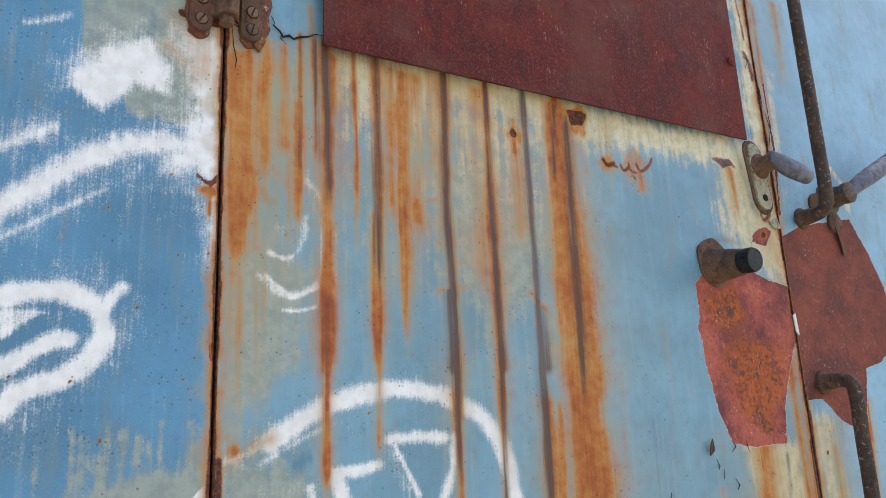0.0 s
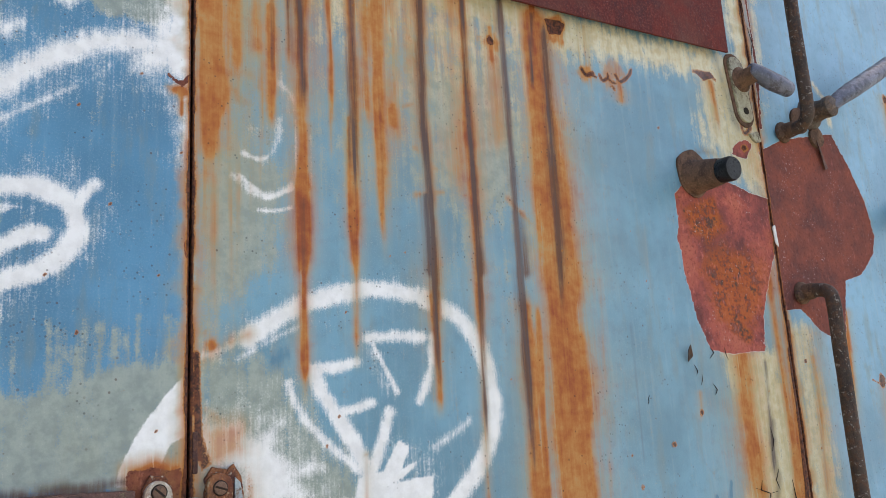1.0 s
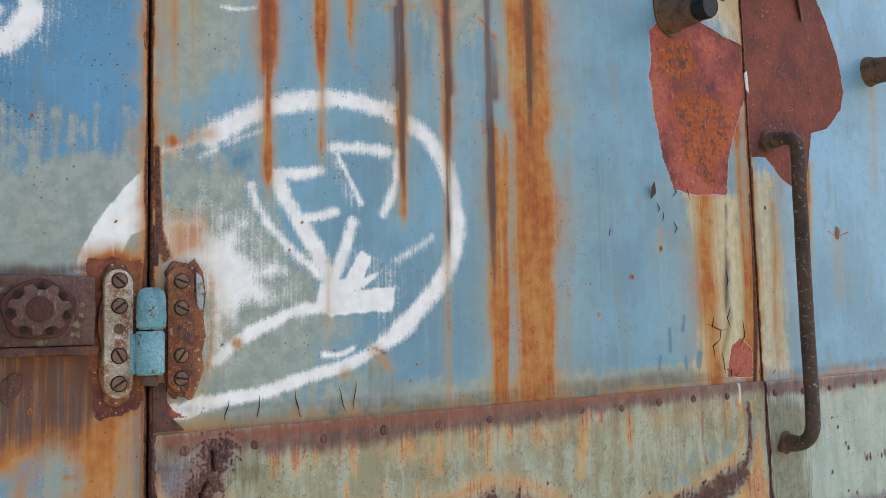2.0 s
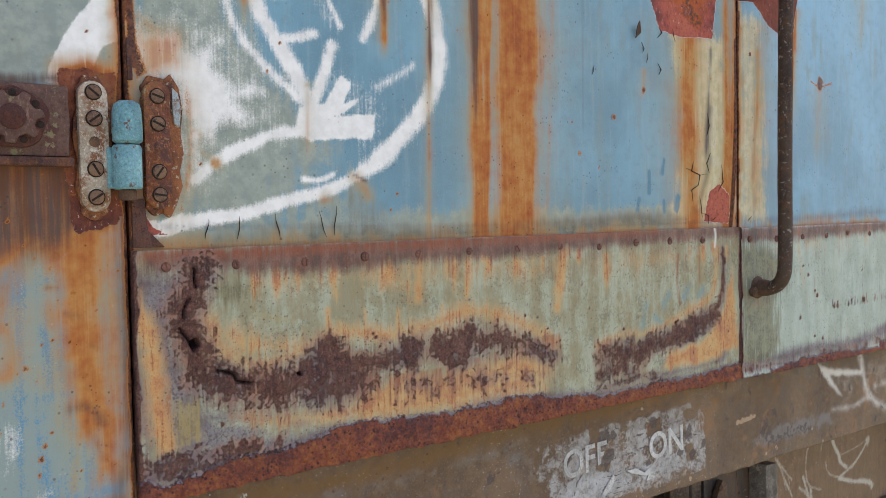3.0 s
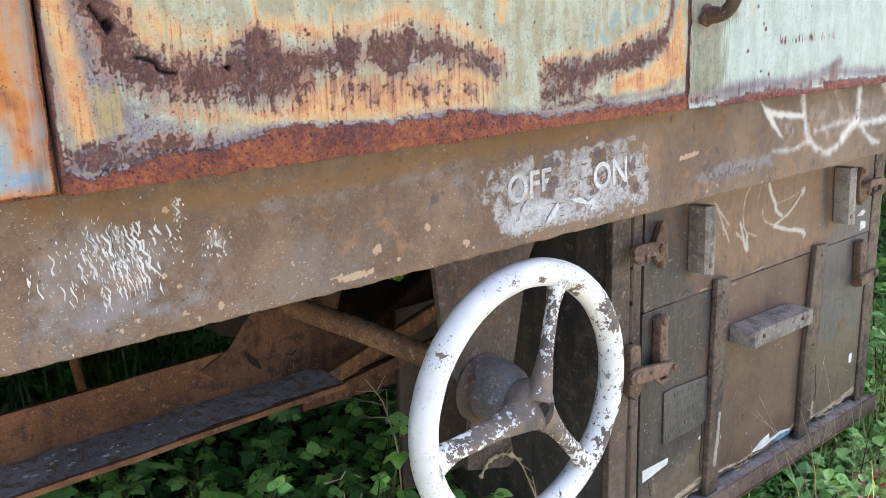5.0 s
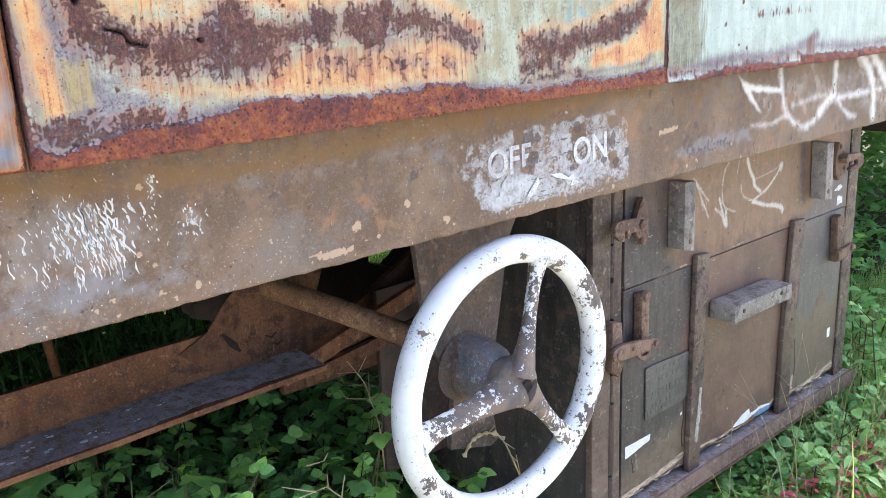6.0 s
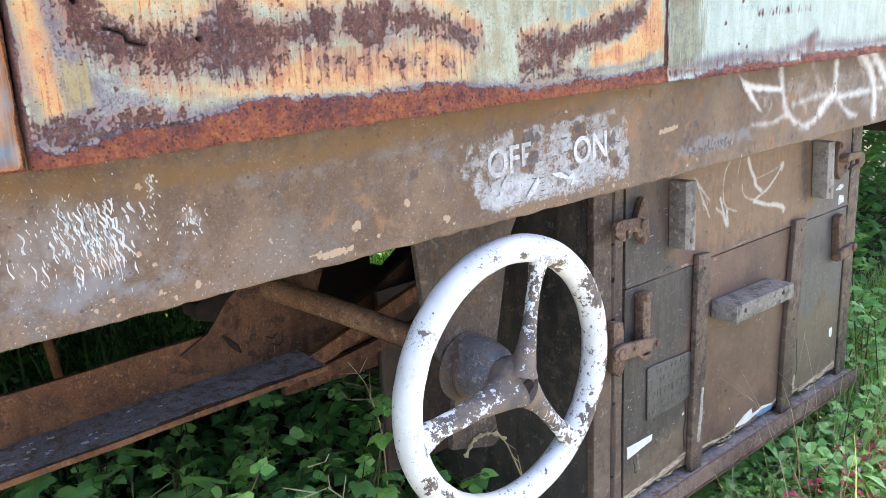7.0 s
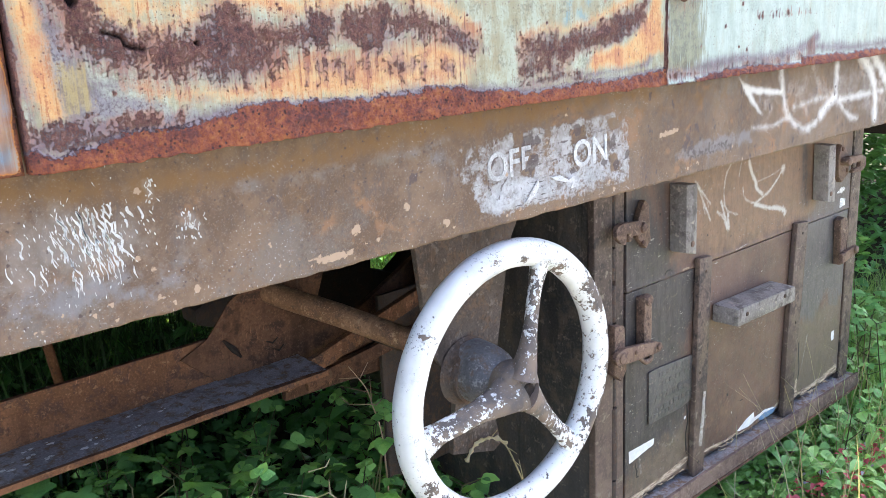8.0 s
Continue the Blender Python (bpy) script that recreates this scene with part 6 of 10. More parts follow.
    for _ in range(60):
        x = r.uniform(-0.30, -0.008)
        low = 1.60 + 0.05 * (x + 0.1)
        s.stroke("olive", [(x, low + r.uniform(0.0, 0.055)), (x + r.uniform(-0.003, 0.003), low - 0.03)], r.uniform(0.004, 0.014), r.uniform(0.5, 0.85), 1.3)
    for _ in range(30):
        s.blob("chip", r.uniform(-0.25, -0.01), r.uniform(1.2, 2.1), r.uniform(0.001, 0.0024), 0.8)
    edge_rust(s, 0, 0.006, 0.006)
    fray(s)
    s.relief += 0.0015 * np.clip((1.43 - s.gz) / 0.1, 0, 1) * (grid_noise(s.gx * 40, s.gz * 40, 4) - 0.5)
    s.build("side_sheet", 0, 0.02, paint_left, coach, "deep blue steel sheet, brown with rust below")


def right_sheet():
    s = Sheet(DOOR_W + 0.0015, 1.62, SEAM_Z - 0.006, 2.75, 0.0027, PAINT)
    s.patch("bare", [(0.962, 1.976), (1.014, 2.000), (1.168, 2.035), (1.211, 1.973), (1.238, 1.918), (1.254, 1.851), (1.239, 1.817), (1.196, 1.777), (1.141, 1.761), (1.119, 1.675), (1.104, 1.655), (1.046, 1.671), (1.004, 1.706), (0.966, 1.703), (0.956, 1.796)], 0.0042, 1, .3)
    s.patch("cream", [(0.956, 1.684), (1.025, 1.688), (1.041, 1.429), (1.044, 1.347), (0.947, 1.350)], 0.0153, .8, 1)
    s.run("rust", [(0.967, 1.675), (0.961, 1.520), (0.952, 1.354)], 0.0261, .8, .3)
    s.run("rust", [(1.018, 1.641), (1.011, 1.520), (0.997, 1.359)], 0.0240, .5, .4)
    s.stroke("chip", [(0.964, 1.684), (0.957, 1.556), (0.946, 1.354)], 0.0094, .9, .5)
    s.blob("chip", 1.199, 1.586, 0.0113, 1)
    s.stroke("chip", [(1.172, 1.591), (1.190, 1.584)], 0.0034, .7, .8)
    s.stroke("chip", [(1.209, 1.585), (1.239, 1.592)], 0.0035, .7, .8)
    s.run("rust", [(1.199, 1.589), (1.193, 1.520), (1.182, 1.443)], 0.0245, .35, .6)
    s.run("rust", [(1.376, 2.151), (1.375, 2.092), (1.370, 2.034)], 0.0257, .7, .4)
    s.blob("chip", 1.375, 2.139, 0.0086, 1)
    s.run("rust", [(1.352, 1.896), (1.353, 1.819), (1.336, 1.645)], 0.0281, .4, .4)
    s.run("rust", [(0.982, 2.432), (0.979, 2.271), (0.981, 2.131)], 0.0170, .6, .3)
    s.run("rust", [(1.048, 2.452), (1.046, 2.345), (1.040, 2.263)], 0.0213, .6, .4)
    s.stroke("bare", [(0.979, 2.260), (0.978, 2.183), (0.976, 2.109), (0.966, 2.015)], 0.0069, .8, .7)
    s.patch("cream", [(0.981, 2.316), (1.018, 2.292), (0.995, 2.060), (0.974, 2.016)], 0.0165, .6, 1)
    s.run("rust", [(1.126, 1.715), (1.118, 1.616), (1.100, 1.483)], 0.0165, .8, .4)
    s.stroke("cream", [(1.138, 2.127), (1.165, 2.098), (1.170, 2.055)], 0.0151, .8, .9)
    s.stroke("dark", [(0.981, 1.353), (1.110, 1.353), (1.292, 1.358), (1.503, 1.363)], 0.0224, .45, 1)
    s.blob("chip", 1.003, 1.484, 0.0036, .9)
    s.blob("chip", 0.995, 1.621, 0.0037, .9)
    s.run("rust", [(1.025, 1.688), (1.016, 1.520), (1.005, 1.341)], 0.0600, .4, .2)
    edge_rust(s, 0.007, 0, 0.006)
    fray(s)
    s.build("side_sheet", 0, 0.02, paint_right, coach, "pale blue steel sheet with a bare rusty patch")


def rot(s):
    """Eaten plate: flakes stand up and the lower edge is ragged."""
    deep = np.clip((s.layers["corr"] - 0.55) / 0.35, 0, 1)
    red = np.clip((s.layers["bare"] - 0.4) / 0.4, 0, 1)
    flakes = grid_noise(s.gx * 110, s.gz * 110, 31) - 0.5
    coarse = grid_noise(s.gx * 38, s.gz * 38, 32) - 0.5
    s.relief += -deep * (0.0018 + 0.006 * flakes + 0.005 * coarse) - red * (0.006 * flakes + 0.004 * coarse + 0.002)
    low = np.clip(1 - (s.gz - s.gz.min()) / 0.012, 0, 1)
    s.gz = s.gz + low * (grid_noise(s.gx * 70, s.gx * 0, 33, 5) - 0.5) * 0.0055
    s.relief -= low * 0.003


def kick_plates():
    s = Sheet(0.0018, DOOR_W - 0.0012, FLOOR_Z, SEAM_Z, 0.002, PLATE)
    s.patch("maroon", [(0.007, 1.346), (0.239, 1.348), (0.485, 1.350), (0.977, 1.357), (0.978, 1.328), (0.876, 1.325), (0.697, 1.321), (0.585, 1.320), (0.485, 1.315), (0.394, 1.315), (0.312, 1.316), (0.237, 1.312), (0.155, 1.311), (0.071, 1.322), (0.009, 1.319)], 0.0091, .95, 1)
    s.patch("maroon", [(0.007, 1.346), (0.239, 1.348), (0.485, 1.350), (0.977, 1.357), (0.978, 1.308), (0.696, 1.293), (0.563, 1.283), (0.483, 1.273), (0.447, 1.303), (0.311, 1.303), (0.208, 1.301), (0.118, 1.309), (0.009, 1.314)], 0.0281, .5, 1.3)
    s.stroke("rust", [(0.009, 1.338), (0.107, 1.337), (0.210, 1.338), (0.395, 1.338), (0.585, 1.341), (0.757, 1.343)], 0.0108, .8, 1)
    s.patch("slate", [(0.001, 1.323), (0.074, 1.321), (0.060, 1.308), (0.045, 1.293), (0.038, 1.272), (0.045, 1.249), (0.055, 1.226), (0.060, 1.202), (0.081, 1.177), (0.091, 1.146), (0.062, 1.136), (0.009, 1.147), (0.004, 1.176), (0.003, 1.231), (0.002, 1.285)], 0.012, .85, 1)
    s.stroke("slate", [(0.008, 1.126), (0.054, 1.133), (0.108, 1.136), (0.159, 1.129), (0.200, 1.133), (0.266, 1.134), (0.354, 1.125), (0.433, 1.131), (0.530, 1.126), (0.626, 1.114), (0.732, 1.111), (0.796, 1.113), (0.944, 1.117)], 0.022, 1, 1)
    s.stroke("slate", [(0.914, 1.301), (0.920, 1.256), (0.909, 1.213), (0.878, 1.188), (0.810, 1.169), (0.757, 1.131)], 0.016, .7, 1.2)
    s.patch("slate", [(0.951, 1.191), (0.922, 1.130), (0.757, 1.123), (0.764, 1.135), (0.892, 1.138), (0.928, 1.184)], 0.008, .9, 1)
    s.patch("slate", [(0.087, 1.199), (0.142, 1.180), (0.202, 1.172), (0.260, 1.174), (0.259, 1.151), (0.201, 1.147), (0.141, 1.153), (0.097, 1.162)], 0.014, .55, 1.2)
    s.stroke("maroon", [(0.064, 1.317), (0.056, 1.293), (0.051, 1.271), (0.057, 1.245), (0.071, 1.215), (0.099, 1.202), (0.143, 1.195), (0.190, 1.198), (0.232, 1.206), (0.292, 1.206)], 0.045, .75, 1.2)
    s.patch("maroon", [(0.163, 1.214), (0.195, 1.238), (0.211, 1.246), (0.233, 1.228), (0.269, 1.207), (0.300, 1.199), (0.260, 1.171), (0.202, 1.167), (0.168, 1.183)], 0.010, .8, 1.1)
    s.stroke("maroon", [(0.292, 1.206), (0.340, 1.208), (0.391, 1.210), (0.445, 1.215), (0.501, 1.195), (0.541, 1.172)], 0.030, .5, 1.3)
    s.patch("maroon", [(0.002, 1.315), (0.048, 1.318), (0.073, 1.315), (0.064, 1.309), (0.025, 1.310), (0.002, 1.296)], 0.014, .7, 1.2)
    s.stroke("ochre", [(0.009, 1.278), (0.017, 1.257), (0.020, 1.218), (0.023, 1.179), (0.030, 1.150)], 0.0215, 1, 1)
    s.stroke("ochre", [(0.008, 1.304), (0.011, 1.282)], 0.008, .7, 1.2)
    s.stroke("ochre", [(0.075, 1.272), (0.085, 1.244), (0.107, 1.225), (0.144, 1.219), (0.188, 1.234), (0.227, 1.245), (0.293, 1.235), (0.358, 1.244), (0.410, 1.254), (0.483, 1.234), (0.547, 1.200)], 0.022, .8, 1.2)
    s.patch("ochre", [(0.075, 1.269), (0.115, 1.260), (0.152, 1.251), (0.178, 1.243), (0.164, 1.223), (0.113, 1.224), (0.088, 1.239)], 0.014, .7, 1.1)
    s.patch("ochre", [(0.097, 1.171), (0.140, 1.149), (0.201, 1.147), (0.274, 1.141), (0.371, 1.137), (0.443, 1.141), (0.535, 1.136), (0.553, 1.178), (0.482, 1.195), (0.390, 1.185), (0.307, 1.193), (0.260, 1.177), (0.230, 1.164), (0.188, 1.164), (0.141, 1.168)], 0.012, .9, 1.1)
    s.patch("ochre", [(0.764, 1.137), (0.786, 1.161), (0.864, 1.170), (0.918, 1.216), (0.941, 1.278), (0.954, 1.154), (0.878, 1.135)], 0.008, 1, 1)
    s.stroke("ochre", [(0.632, 1.186), (0.673, 1.196), (0.745, 1.195), (0.830, 1.220), (0.886, 1.241), (0.900, 1.310)], 0.016, .75, 1.2)
    s.patch("ochre", [(0.627, 1.163), (0.732, 1.151), (0.757, 1.123), (0.720, 1.115), (0.626, 1.122)], 0.012, .6, 1.2)
    s.patch("ochre", [(0.064, 1.312), (0.266, 1.315), (0.485, 1.320), (0.877, 1.320), (0.877, 1.272), (0.796, 1.280), (0.544, 1.292), (0.513, 1.257), (0.465, 1.289), (0.377, 1.296), (0.326, 1.269), (0.265, 1.292), (0.117, 1.300)], 0.016, .45, 1.3)
    for line, wide in (([(0.570, 1.321), (0.562, 1.284), (0.555, 1.246)], 0.018), ([(0.335, 1.318), (0.332, 1.295), (0.330, 1.272)], 0.014), ([(0.405, 1.316), (0.404, 1.295), (0.403, 1.274)], 0.012), ([(0.302, 1.261), (0.300, 1.245), (0.309, 1.231)], 0.006), ([(0.365, 1.263), (0.365, 1.246), (0.371, 1.232)], 0.006), ([(0.210, 1.271), (0.210, 1.255), (0.210, 1.243)], 0.007), ([(0.258, 1.267), (0.258, 1.251), (0.257, 1.236)], 0.005)):
        s.stroke("ochre", line, wide, .85, 1.1)
    s.patch("yellow", [(0.039, 1.196), (0.066, 1.197), (0.067, 1.167), (0.065, 1.146), (0.037, 1.151)], 0.009, .75, 1.1)
    for line in ([(0.043, 1.193), (0.043, 1.171)], [(0.052, 1.189), (0.051, 1.151)], [(0.062, 1.193), (0.060, 1.152)], [(0.046, 1.176), (0.044, 1.151)]):
        s.stroke("yellow", line, 0.0060, 1, 1.1)
    s.stroke("yellow", [(0.128, 1.271), (0.166, 1.262)], 0.014, .6, 1.2)
    s.stroke("corr", [(0.065, 1.317), (0.059, 1.297), (0.050, 1.278), (0.053, 1.260), (0.062, 1.237), (0.071, 1.216), (0.094, 1.204), (0.130, 1.197)], 0.0330, .80, 1.2)
    s.stroke("corr", [(0.059, 1.297), (0.049, 1.277), (0.054, 1.254), (0.065, 1.230)], 0.0200, .9, 1.2)
    s.stroke("corr", [(0.038, 1.294), (0.041, 1.272), (0.036, 1.255), (0.043, 1.238)], 0.0140, .40, 1.4)
    s.stroke("corr", [(0.130, 1.197), (0.176, 1.198), (0.218, 1.208)], 0.0380, .74, 1.3)
    s.patch("corr", [(0.183, 1.230), (0.197, 1.240), (0.211, 1.245), (0.233, 1.228), (0.262, 1.207), (0.261, 1.184), (0.230, 1.168), (0.202, 1.168), (0.175, 1.188)], 0.014, .64, 1.1)
    s.stroke("corr", [(0.240, 1.212), (0.277, 1.205), (0.308, 1.206)], 0.0200, .62, 1.3)
    for blot in ([(0.305, 1.231), (0.339, 1.235), (0.344, 1.214), (0.331, 1.182), (0.311, 1.191), (0.300, 1.205)], [(0.347, 1.227), (0.392, 1.239), (0.423, 1.242), (0.426, 1.213), (0.408, 1.187), (0.381, 1.179), (0.360, 1.195), (0.348, 1.207)], [(0.429, 1.224), (0.455, 1.232), (0.478, 1.223), (0.474, 1.201), (0.463, 1.188), (0.435, 1.205)]):
        s.patch("corr", blot, 0.012, .66, 1.1)
    s.stroke("corr", [(0.478, 1.212), (0.511, 1.198), (0.546, 1.179)], 0.0260, .55, 1.4)
    s.stroke("corr", [(0.644, 1.169), (0.678, 1.173), (0.714, 1.163)], 0.0380, .66, 1.3)
    s.stroke("corr", [(0.638, 1.146), (0.678, 1.149), (0.708, 1.137)], 0.0300, .56, 1.4)
    s.stroke("corr", [(0.708, 1.166), (0.758, 1.178), (0.823, 1.190), (0.892, 1.207)], 0.0280, .84, 1.2)
    s.stroke("corr", [(0.892, 1.207), (0.910, 1.235), (0.917, 1.283), (0.914, 1.310)], 0.0110, .66, 1.2)
    s.stroke("corr", [(0.649, 1.128), (0.720, 1.132), (0.770, 1.121)], 0.0180, .45, 1.3)
    s.patch("corr", [(0.007, 1.142), (0.054, 1.140), (0.108, 1.132), (0.159, 1.129), (0.160, 1.115), (0.094, 1.113), (0.052, 1.110), (0.024, 1.113), (0.006, 1.126)], 0.009, .58, 1.1)
    s.stroke("corr", [(-0.000, 1.207), (0.003, 1.177), (-0.002, 1.150), (0.002, 1.121)], 0.0150, .5, 1.3)
    s.patch("corr", [(0.090, 1.194), (0.142, 1.189), (0.245, 1.174), (0.259, 1.154), (0.201, 1.153), (0.141, 1.162), (0.098, 1.174)], 0.010, .36, 1.3)
    s.patch("corr", [(0.261, 1.203), (0.356, 1.192), (0.541, 1.172), (0.546, 1.145), (0.443, 1.145), (0.355, 1.151), (0.267, 1.157)], 0.012, .33, 1.4)
    s.patch("bare", [(-0.005, 1.116), (0.010, 1.120), (0.024, 1.111), (0.053, 1.116), (0.095, 1.125), (0.145, 1.121), (0.172, 1.130), (0.229, 1.139), (0.305, 1.134), (0.388, 1.129), (0.461, 1.134), (0.540, 1.128), (0.637, 1.115), (0.732, 1.118), (0.823, 1.117), (0.967, 1.123), (0.968, 1.013), (-0.009, 1.056)], 0.0095, 1, 1.1)
    s.patch("rust", [(0.032, 1.109), (0.070, 1.107), (0.070, 1.095), (0.034, 1.096)], 0.004, .6, 1)
    s.patch("moss", [(0.077, 1.311), (0.106, 1.313), (0.130, 1.306), (0.125, 1.283), (0.092, 1.279), (0.075, 1.289)], 0.010, .75, 1.1)
    for line in ([(0.733, 1.234), (0.723, 1.202)], [(0.783, 1.247), (0.771, 1.230)], [(0.828, 1.255), (0.820, 1.241)], [(0.866, 1.249), (0.853, 1.239)], [(0.751, 1.216), (0.770, 1.204)]):
        s.stroke("blue", line, 0.0190, .85, 1.1)
    s.stroke("rust", [(0.806, 1.305), (0.804, 1.263), (0.809, 1.230)], 0.0045, .9, .9)
    s.stroke("rust", [(0.856, 1.301), (0.857, 1.262)], 0.0032, .7, .9)
    s.stroke("rust", [(0.823, 1.303), (0.825, 1.279)], 0.0030, .7, .9)
    s.stroke("chalk", [(0.894, 1.345), (0.897, 1.331), (0.895, 1.314)], 0.0040, 1, .6)
    s.stroke("pit", [(0.062, 1.323), (0.062, 1.312), (0.063, 1.305)], 0.0022, 1, .6)
    s.stroke("pit", [(0.055, 1.293), (0.051, 1.285), (0.049, 1.275)], 0.0020, 1, .6)
    s.patch("pit", [(0.055, 1.253), (0.063, 1.254), (0.065, 1.245), (0.059, 1.240), (0.055, 1.247)], 0.0010, 1, .4)
    s.stroke("pit", [(0.046, 1.265), (0.051, 1.257), (0.056, 1.250)], 0.0018, 1, .6)
    s.stroke("pit", [(0.083, 1.219), (0.099, 1.214), (0.104, 1.206), (0.119, 1.202)], 0.0026, 1, .6)
    s.patch("pit", [(0.169, 1.205), (0.177, 1.207), (0.177, 1.201)], 0.0009, 1, .3)
    s.stroke("corr", [(0.290, 1.208), (0.340, 1.211), (0.391, 1.212), (0.440, 1.213), (0.485, 1.209)], 0.030, .56, 1.3)
    s.stroke("corr", [(0.140, 1.186), (0.205, 1.178), (0.262, 1.182)], 0.034, .50, 1.4)
    s.patch("slate", [(0.004, 1.320), (0.050, 1.316), (0.040, 1.262), (0.040, 1.200), (0.072, 1.180), (0.090, 1.140), (0.030, 1.136), (0.003, 1.150)], 0.010, .6, 1.2)
    s.patch("slate", [(0.000, 1.140), (0.060, 1.150), (0.150, 1.146), (0.270, 1.140), (0.270, 1.124), (0.150, 1.116), (0.000, 1.112)], 0.012, .8, 1.2)
    for x in (0.03, 0.045, 0.058, 0.084, 0.095, 0.11, 0.125, 0.15):
        s.blob("corr", x, 1.135 + 0.4 * (x - 0.08) ** 2, 0.012, .55)
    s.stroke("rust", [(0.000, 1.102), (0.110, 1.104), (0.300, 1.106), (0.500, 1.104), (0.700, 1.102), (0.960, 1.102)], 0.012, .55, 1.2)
    s.patch("slate", [(0.025, 1.251), (0.037, 1.219), (0.050, 1.188), (0.063, 1.169), (0.126, 1.157), (0.145, 1.144), (0.095, 1.138), (0.052, 1.141), (0.038, 1.151), (0.032, 1.187), (0.022, 1.208)], 0.008, .9, 1)
    s.stroke("slate", [(0.064, 1.174), (0.127, 1.164), (0.180, 1.151)], 0.016, .7, 1.1)
    s.stroke("slate", [(0.247, 1.160), (0.305, 1.167), (0.368, 1.176)], 0.014, .45, 1.1)
    drips = random.Random(91)
    for _ in range(130):  # threads of rust that hang from the bow
        x = drips.uniform(0.10, 0.56)
        top = 1.200 + 0.012 * math.sin(x * 14)
        s.run("rust", [(x, top), (x, top - 0.008), (x + drips.uniform(-0.001, 0.001), top - drips.uniform(0.012, 0.050))], drips.uniform(0.0010, 0.0034), drips.uniform(0.4, 0.85), 0.8)
    for _ in range(170):  # flecks round it
        x = drips.uniform(0.08, 0.94)
        s.blob("corr", x, 1.18 + 0.05 * math.sin(min(x, 0.5) * 3) * (x < 0.62) + drips.gauss(0, 0.022), drips.uniform(0.0008, 0.0022), drips.uniform(0.45, 0.8))
    r = random.Random(31)
    for _ in range(46):  # stains below the screws
        x, top = r.uniform(0.12, 0.94), SEAM_Z - r.uniform(0.012, 0.03)
        s.run("ochre", [(x, top), (x, top - 0.02), (x + r.uniform(-0.002, 0.002), top - r.uniform(0.02, 0.07))], r.uniform(0.003, 0.014), r.uniform(0.3, 0.75), 0.9)
    edge_rust(s, 0.008, 0.004, 0, "corr")
    rot(s)
    s.relief += 0.008 * np.clip(s.layers["pit"] * 1.4 - 0.3, 0, 1)
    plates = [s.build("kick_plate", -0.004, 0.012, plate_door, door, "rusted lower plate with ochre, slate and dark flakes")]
    s = Sheet(DOOR_W + 0.0015, 2.75, FLOOR_Z - 0.002, SEAM_Z - 0.002, 0.0035, PLATE)
    s.patch("maroon", [(0.945, 1.345), (2.8, 1.348), (2.8, 1.322), (1.424, 1.322), (1.103, 1.317), (0.945, 1.316)], 0.0090, .95, 1)
    s.stroke("maroon", [(0.964, 1.335), (1.159, 1.339), (1.450, 1.345)], 0.030, .6, 1.3)
    s.patch("moss", [(0.958, 1.322), (1.026, 1.320), (1.079, 1.288), (1.101, 1.256), (1.064, 1.211), (1.075, 1.142), (1.038, 1.113), (0.961, 1.119)], 0.020, .95, 1)
    s.patch("moss", [(0.965, 1.281), (1.101, 1.275), (1.110, 1.232), (0.981, 1.221)], 0.016, .8, 1.1)
    s.stroke("maroon", [(0.965, 1.236), (1.004, 1.219), (1.036, 1.231), (1.043, 1.268)], 0.030, .5, 1.3)
    s.patch("ochre", [(1.108, 1.323), (1.251, 1.335), (1.451, 1.334), (1.452, 1.309), (1.271, 1.299), (1.126, 1.294)], 0.016, .4, 1.3)
    for line, wide in (([(1.182, 1.311), (1.184, 1.222), (1.180, 1.132)], 0.018), ([(1.251, 1.340), (1.263, 1.217), (1.259, 1.114)], 0.012), ([(1.391, 1.335), (1.398, 1.262), (1.398, 1.192)], 0.012), ([(1.073, 1.229), (1.071, 1.181), (1.082, 1.132)], 0.016), ([(1.313, 1.339), (1.319, 1.297)], 0.010)):
        s.stroke("moss", line, wide, .42, 1.3)
    for line in ([(1.125, 1.313), (1.133, 1.274), (1.141, 1.244)], [(1.349, 1.348), (1.351, 1.307)], [(1.250, 1.350), (1.256, 1.309)]):
        s.stroke("ochre", line, 0.012, .5, 1.3)
    row = random.Random(14)
    ax, az = [(1.218, 1.198)][0]
    bx, bz = [(1.432, 1.202)][0]
    for _ in range(46):  # a broken row of rust spots
        t = row.random() ** 0.8
        s.stroke("corr", [(ax + (bx - ax) * t, az + (bz - az) * t + row.gauss(0, 0.005)), (ax + (bx - ax) * t, az + (bz - az) * t - row.uniform(0.003, 0.009))], row.uniform(0.0014, 0.0034), row.uniform(0.5, 0.8), 0.9)
    for x, z in [(1.140, 1.272), (1.158, 1.273), (1.156, 1.255), (1.177, 1.226), (1.184, 1.218), (1.202, 1.140), (1.176, 1.147), (1.132, 1.182)]:
        s.blob("corr", x, z, 0.0030, .75)
    for _ in range(40):
        s.blob("corr", row.uniform(1.0, 1.9), row.uniform(1.13, 1.31), row.uniform(0.0008, 0.0018), row.uniform(.4, .7))
    s.stroke("slate", [(0.964, 1.118), (1.096, 1.121), (1.184, 1.126), (1.278, 1.120), (1.379, 1.128), (1.461, 1.149)], 0.024, .95, 1.1)
    s.stroke("slate", [(1.43, 1.135), (1.60, 1.122), (1.90, 1.124), (2.7, 1.13)], 0.024, .9, 1.2)
    s.patch("maroon", [(1.412, 1.109), (1.425, 1.152), (1.447, 1.153), (1.464, 1.093)], 0.008, .9, 1)
    s.stroke("corr", [(0.967, 1.111), (1.096, 1.111), (1.202, 1.114), (1.318, 1.110), (1.423, 1.117)], 0.016, .42, 1.4)
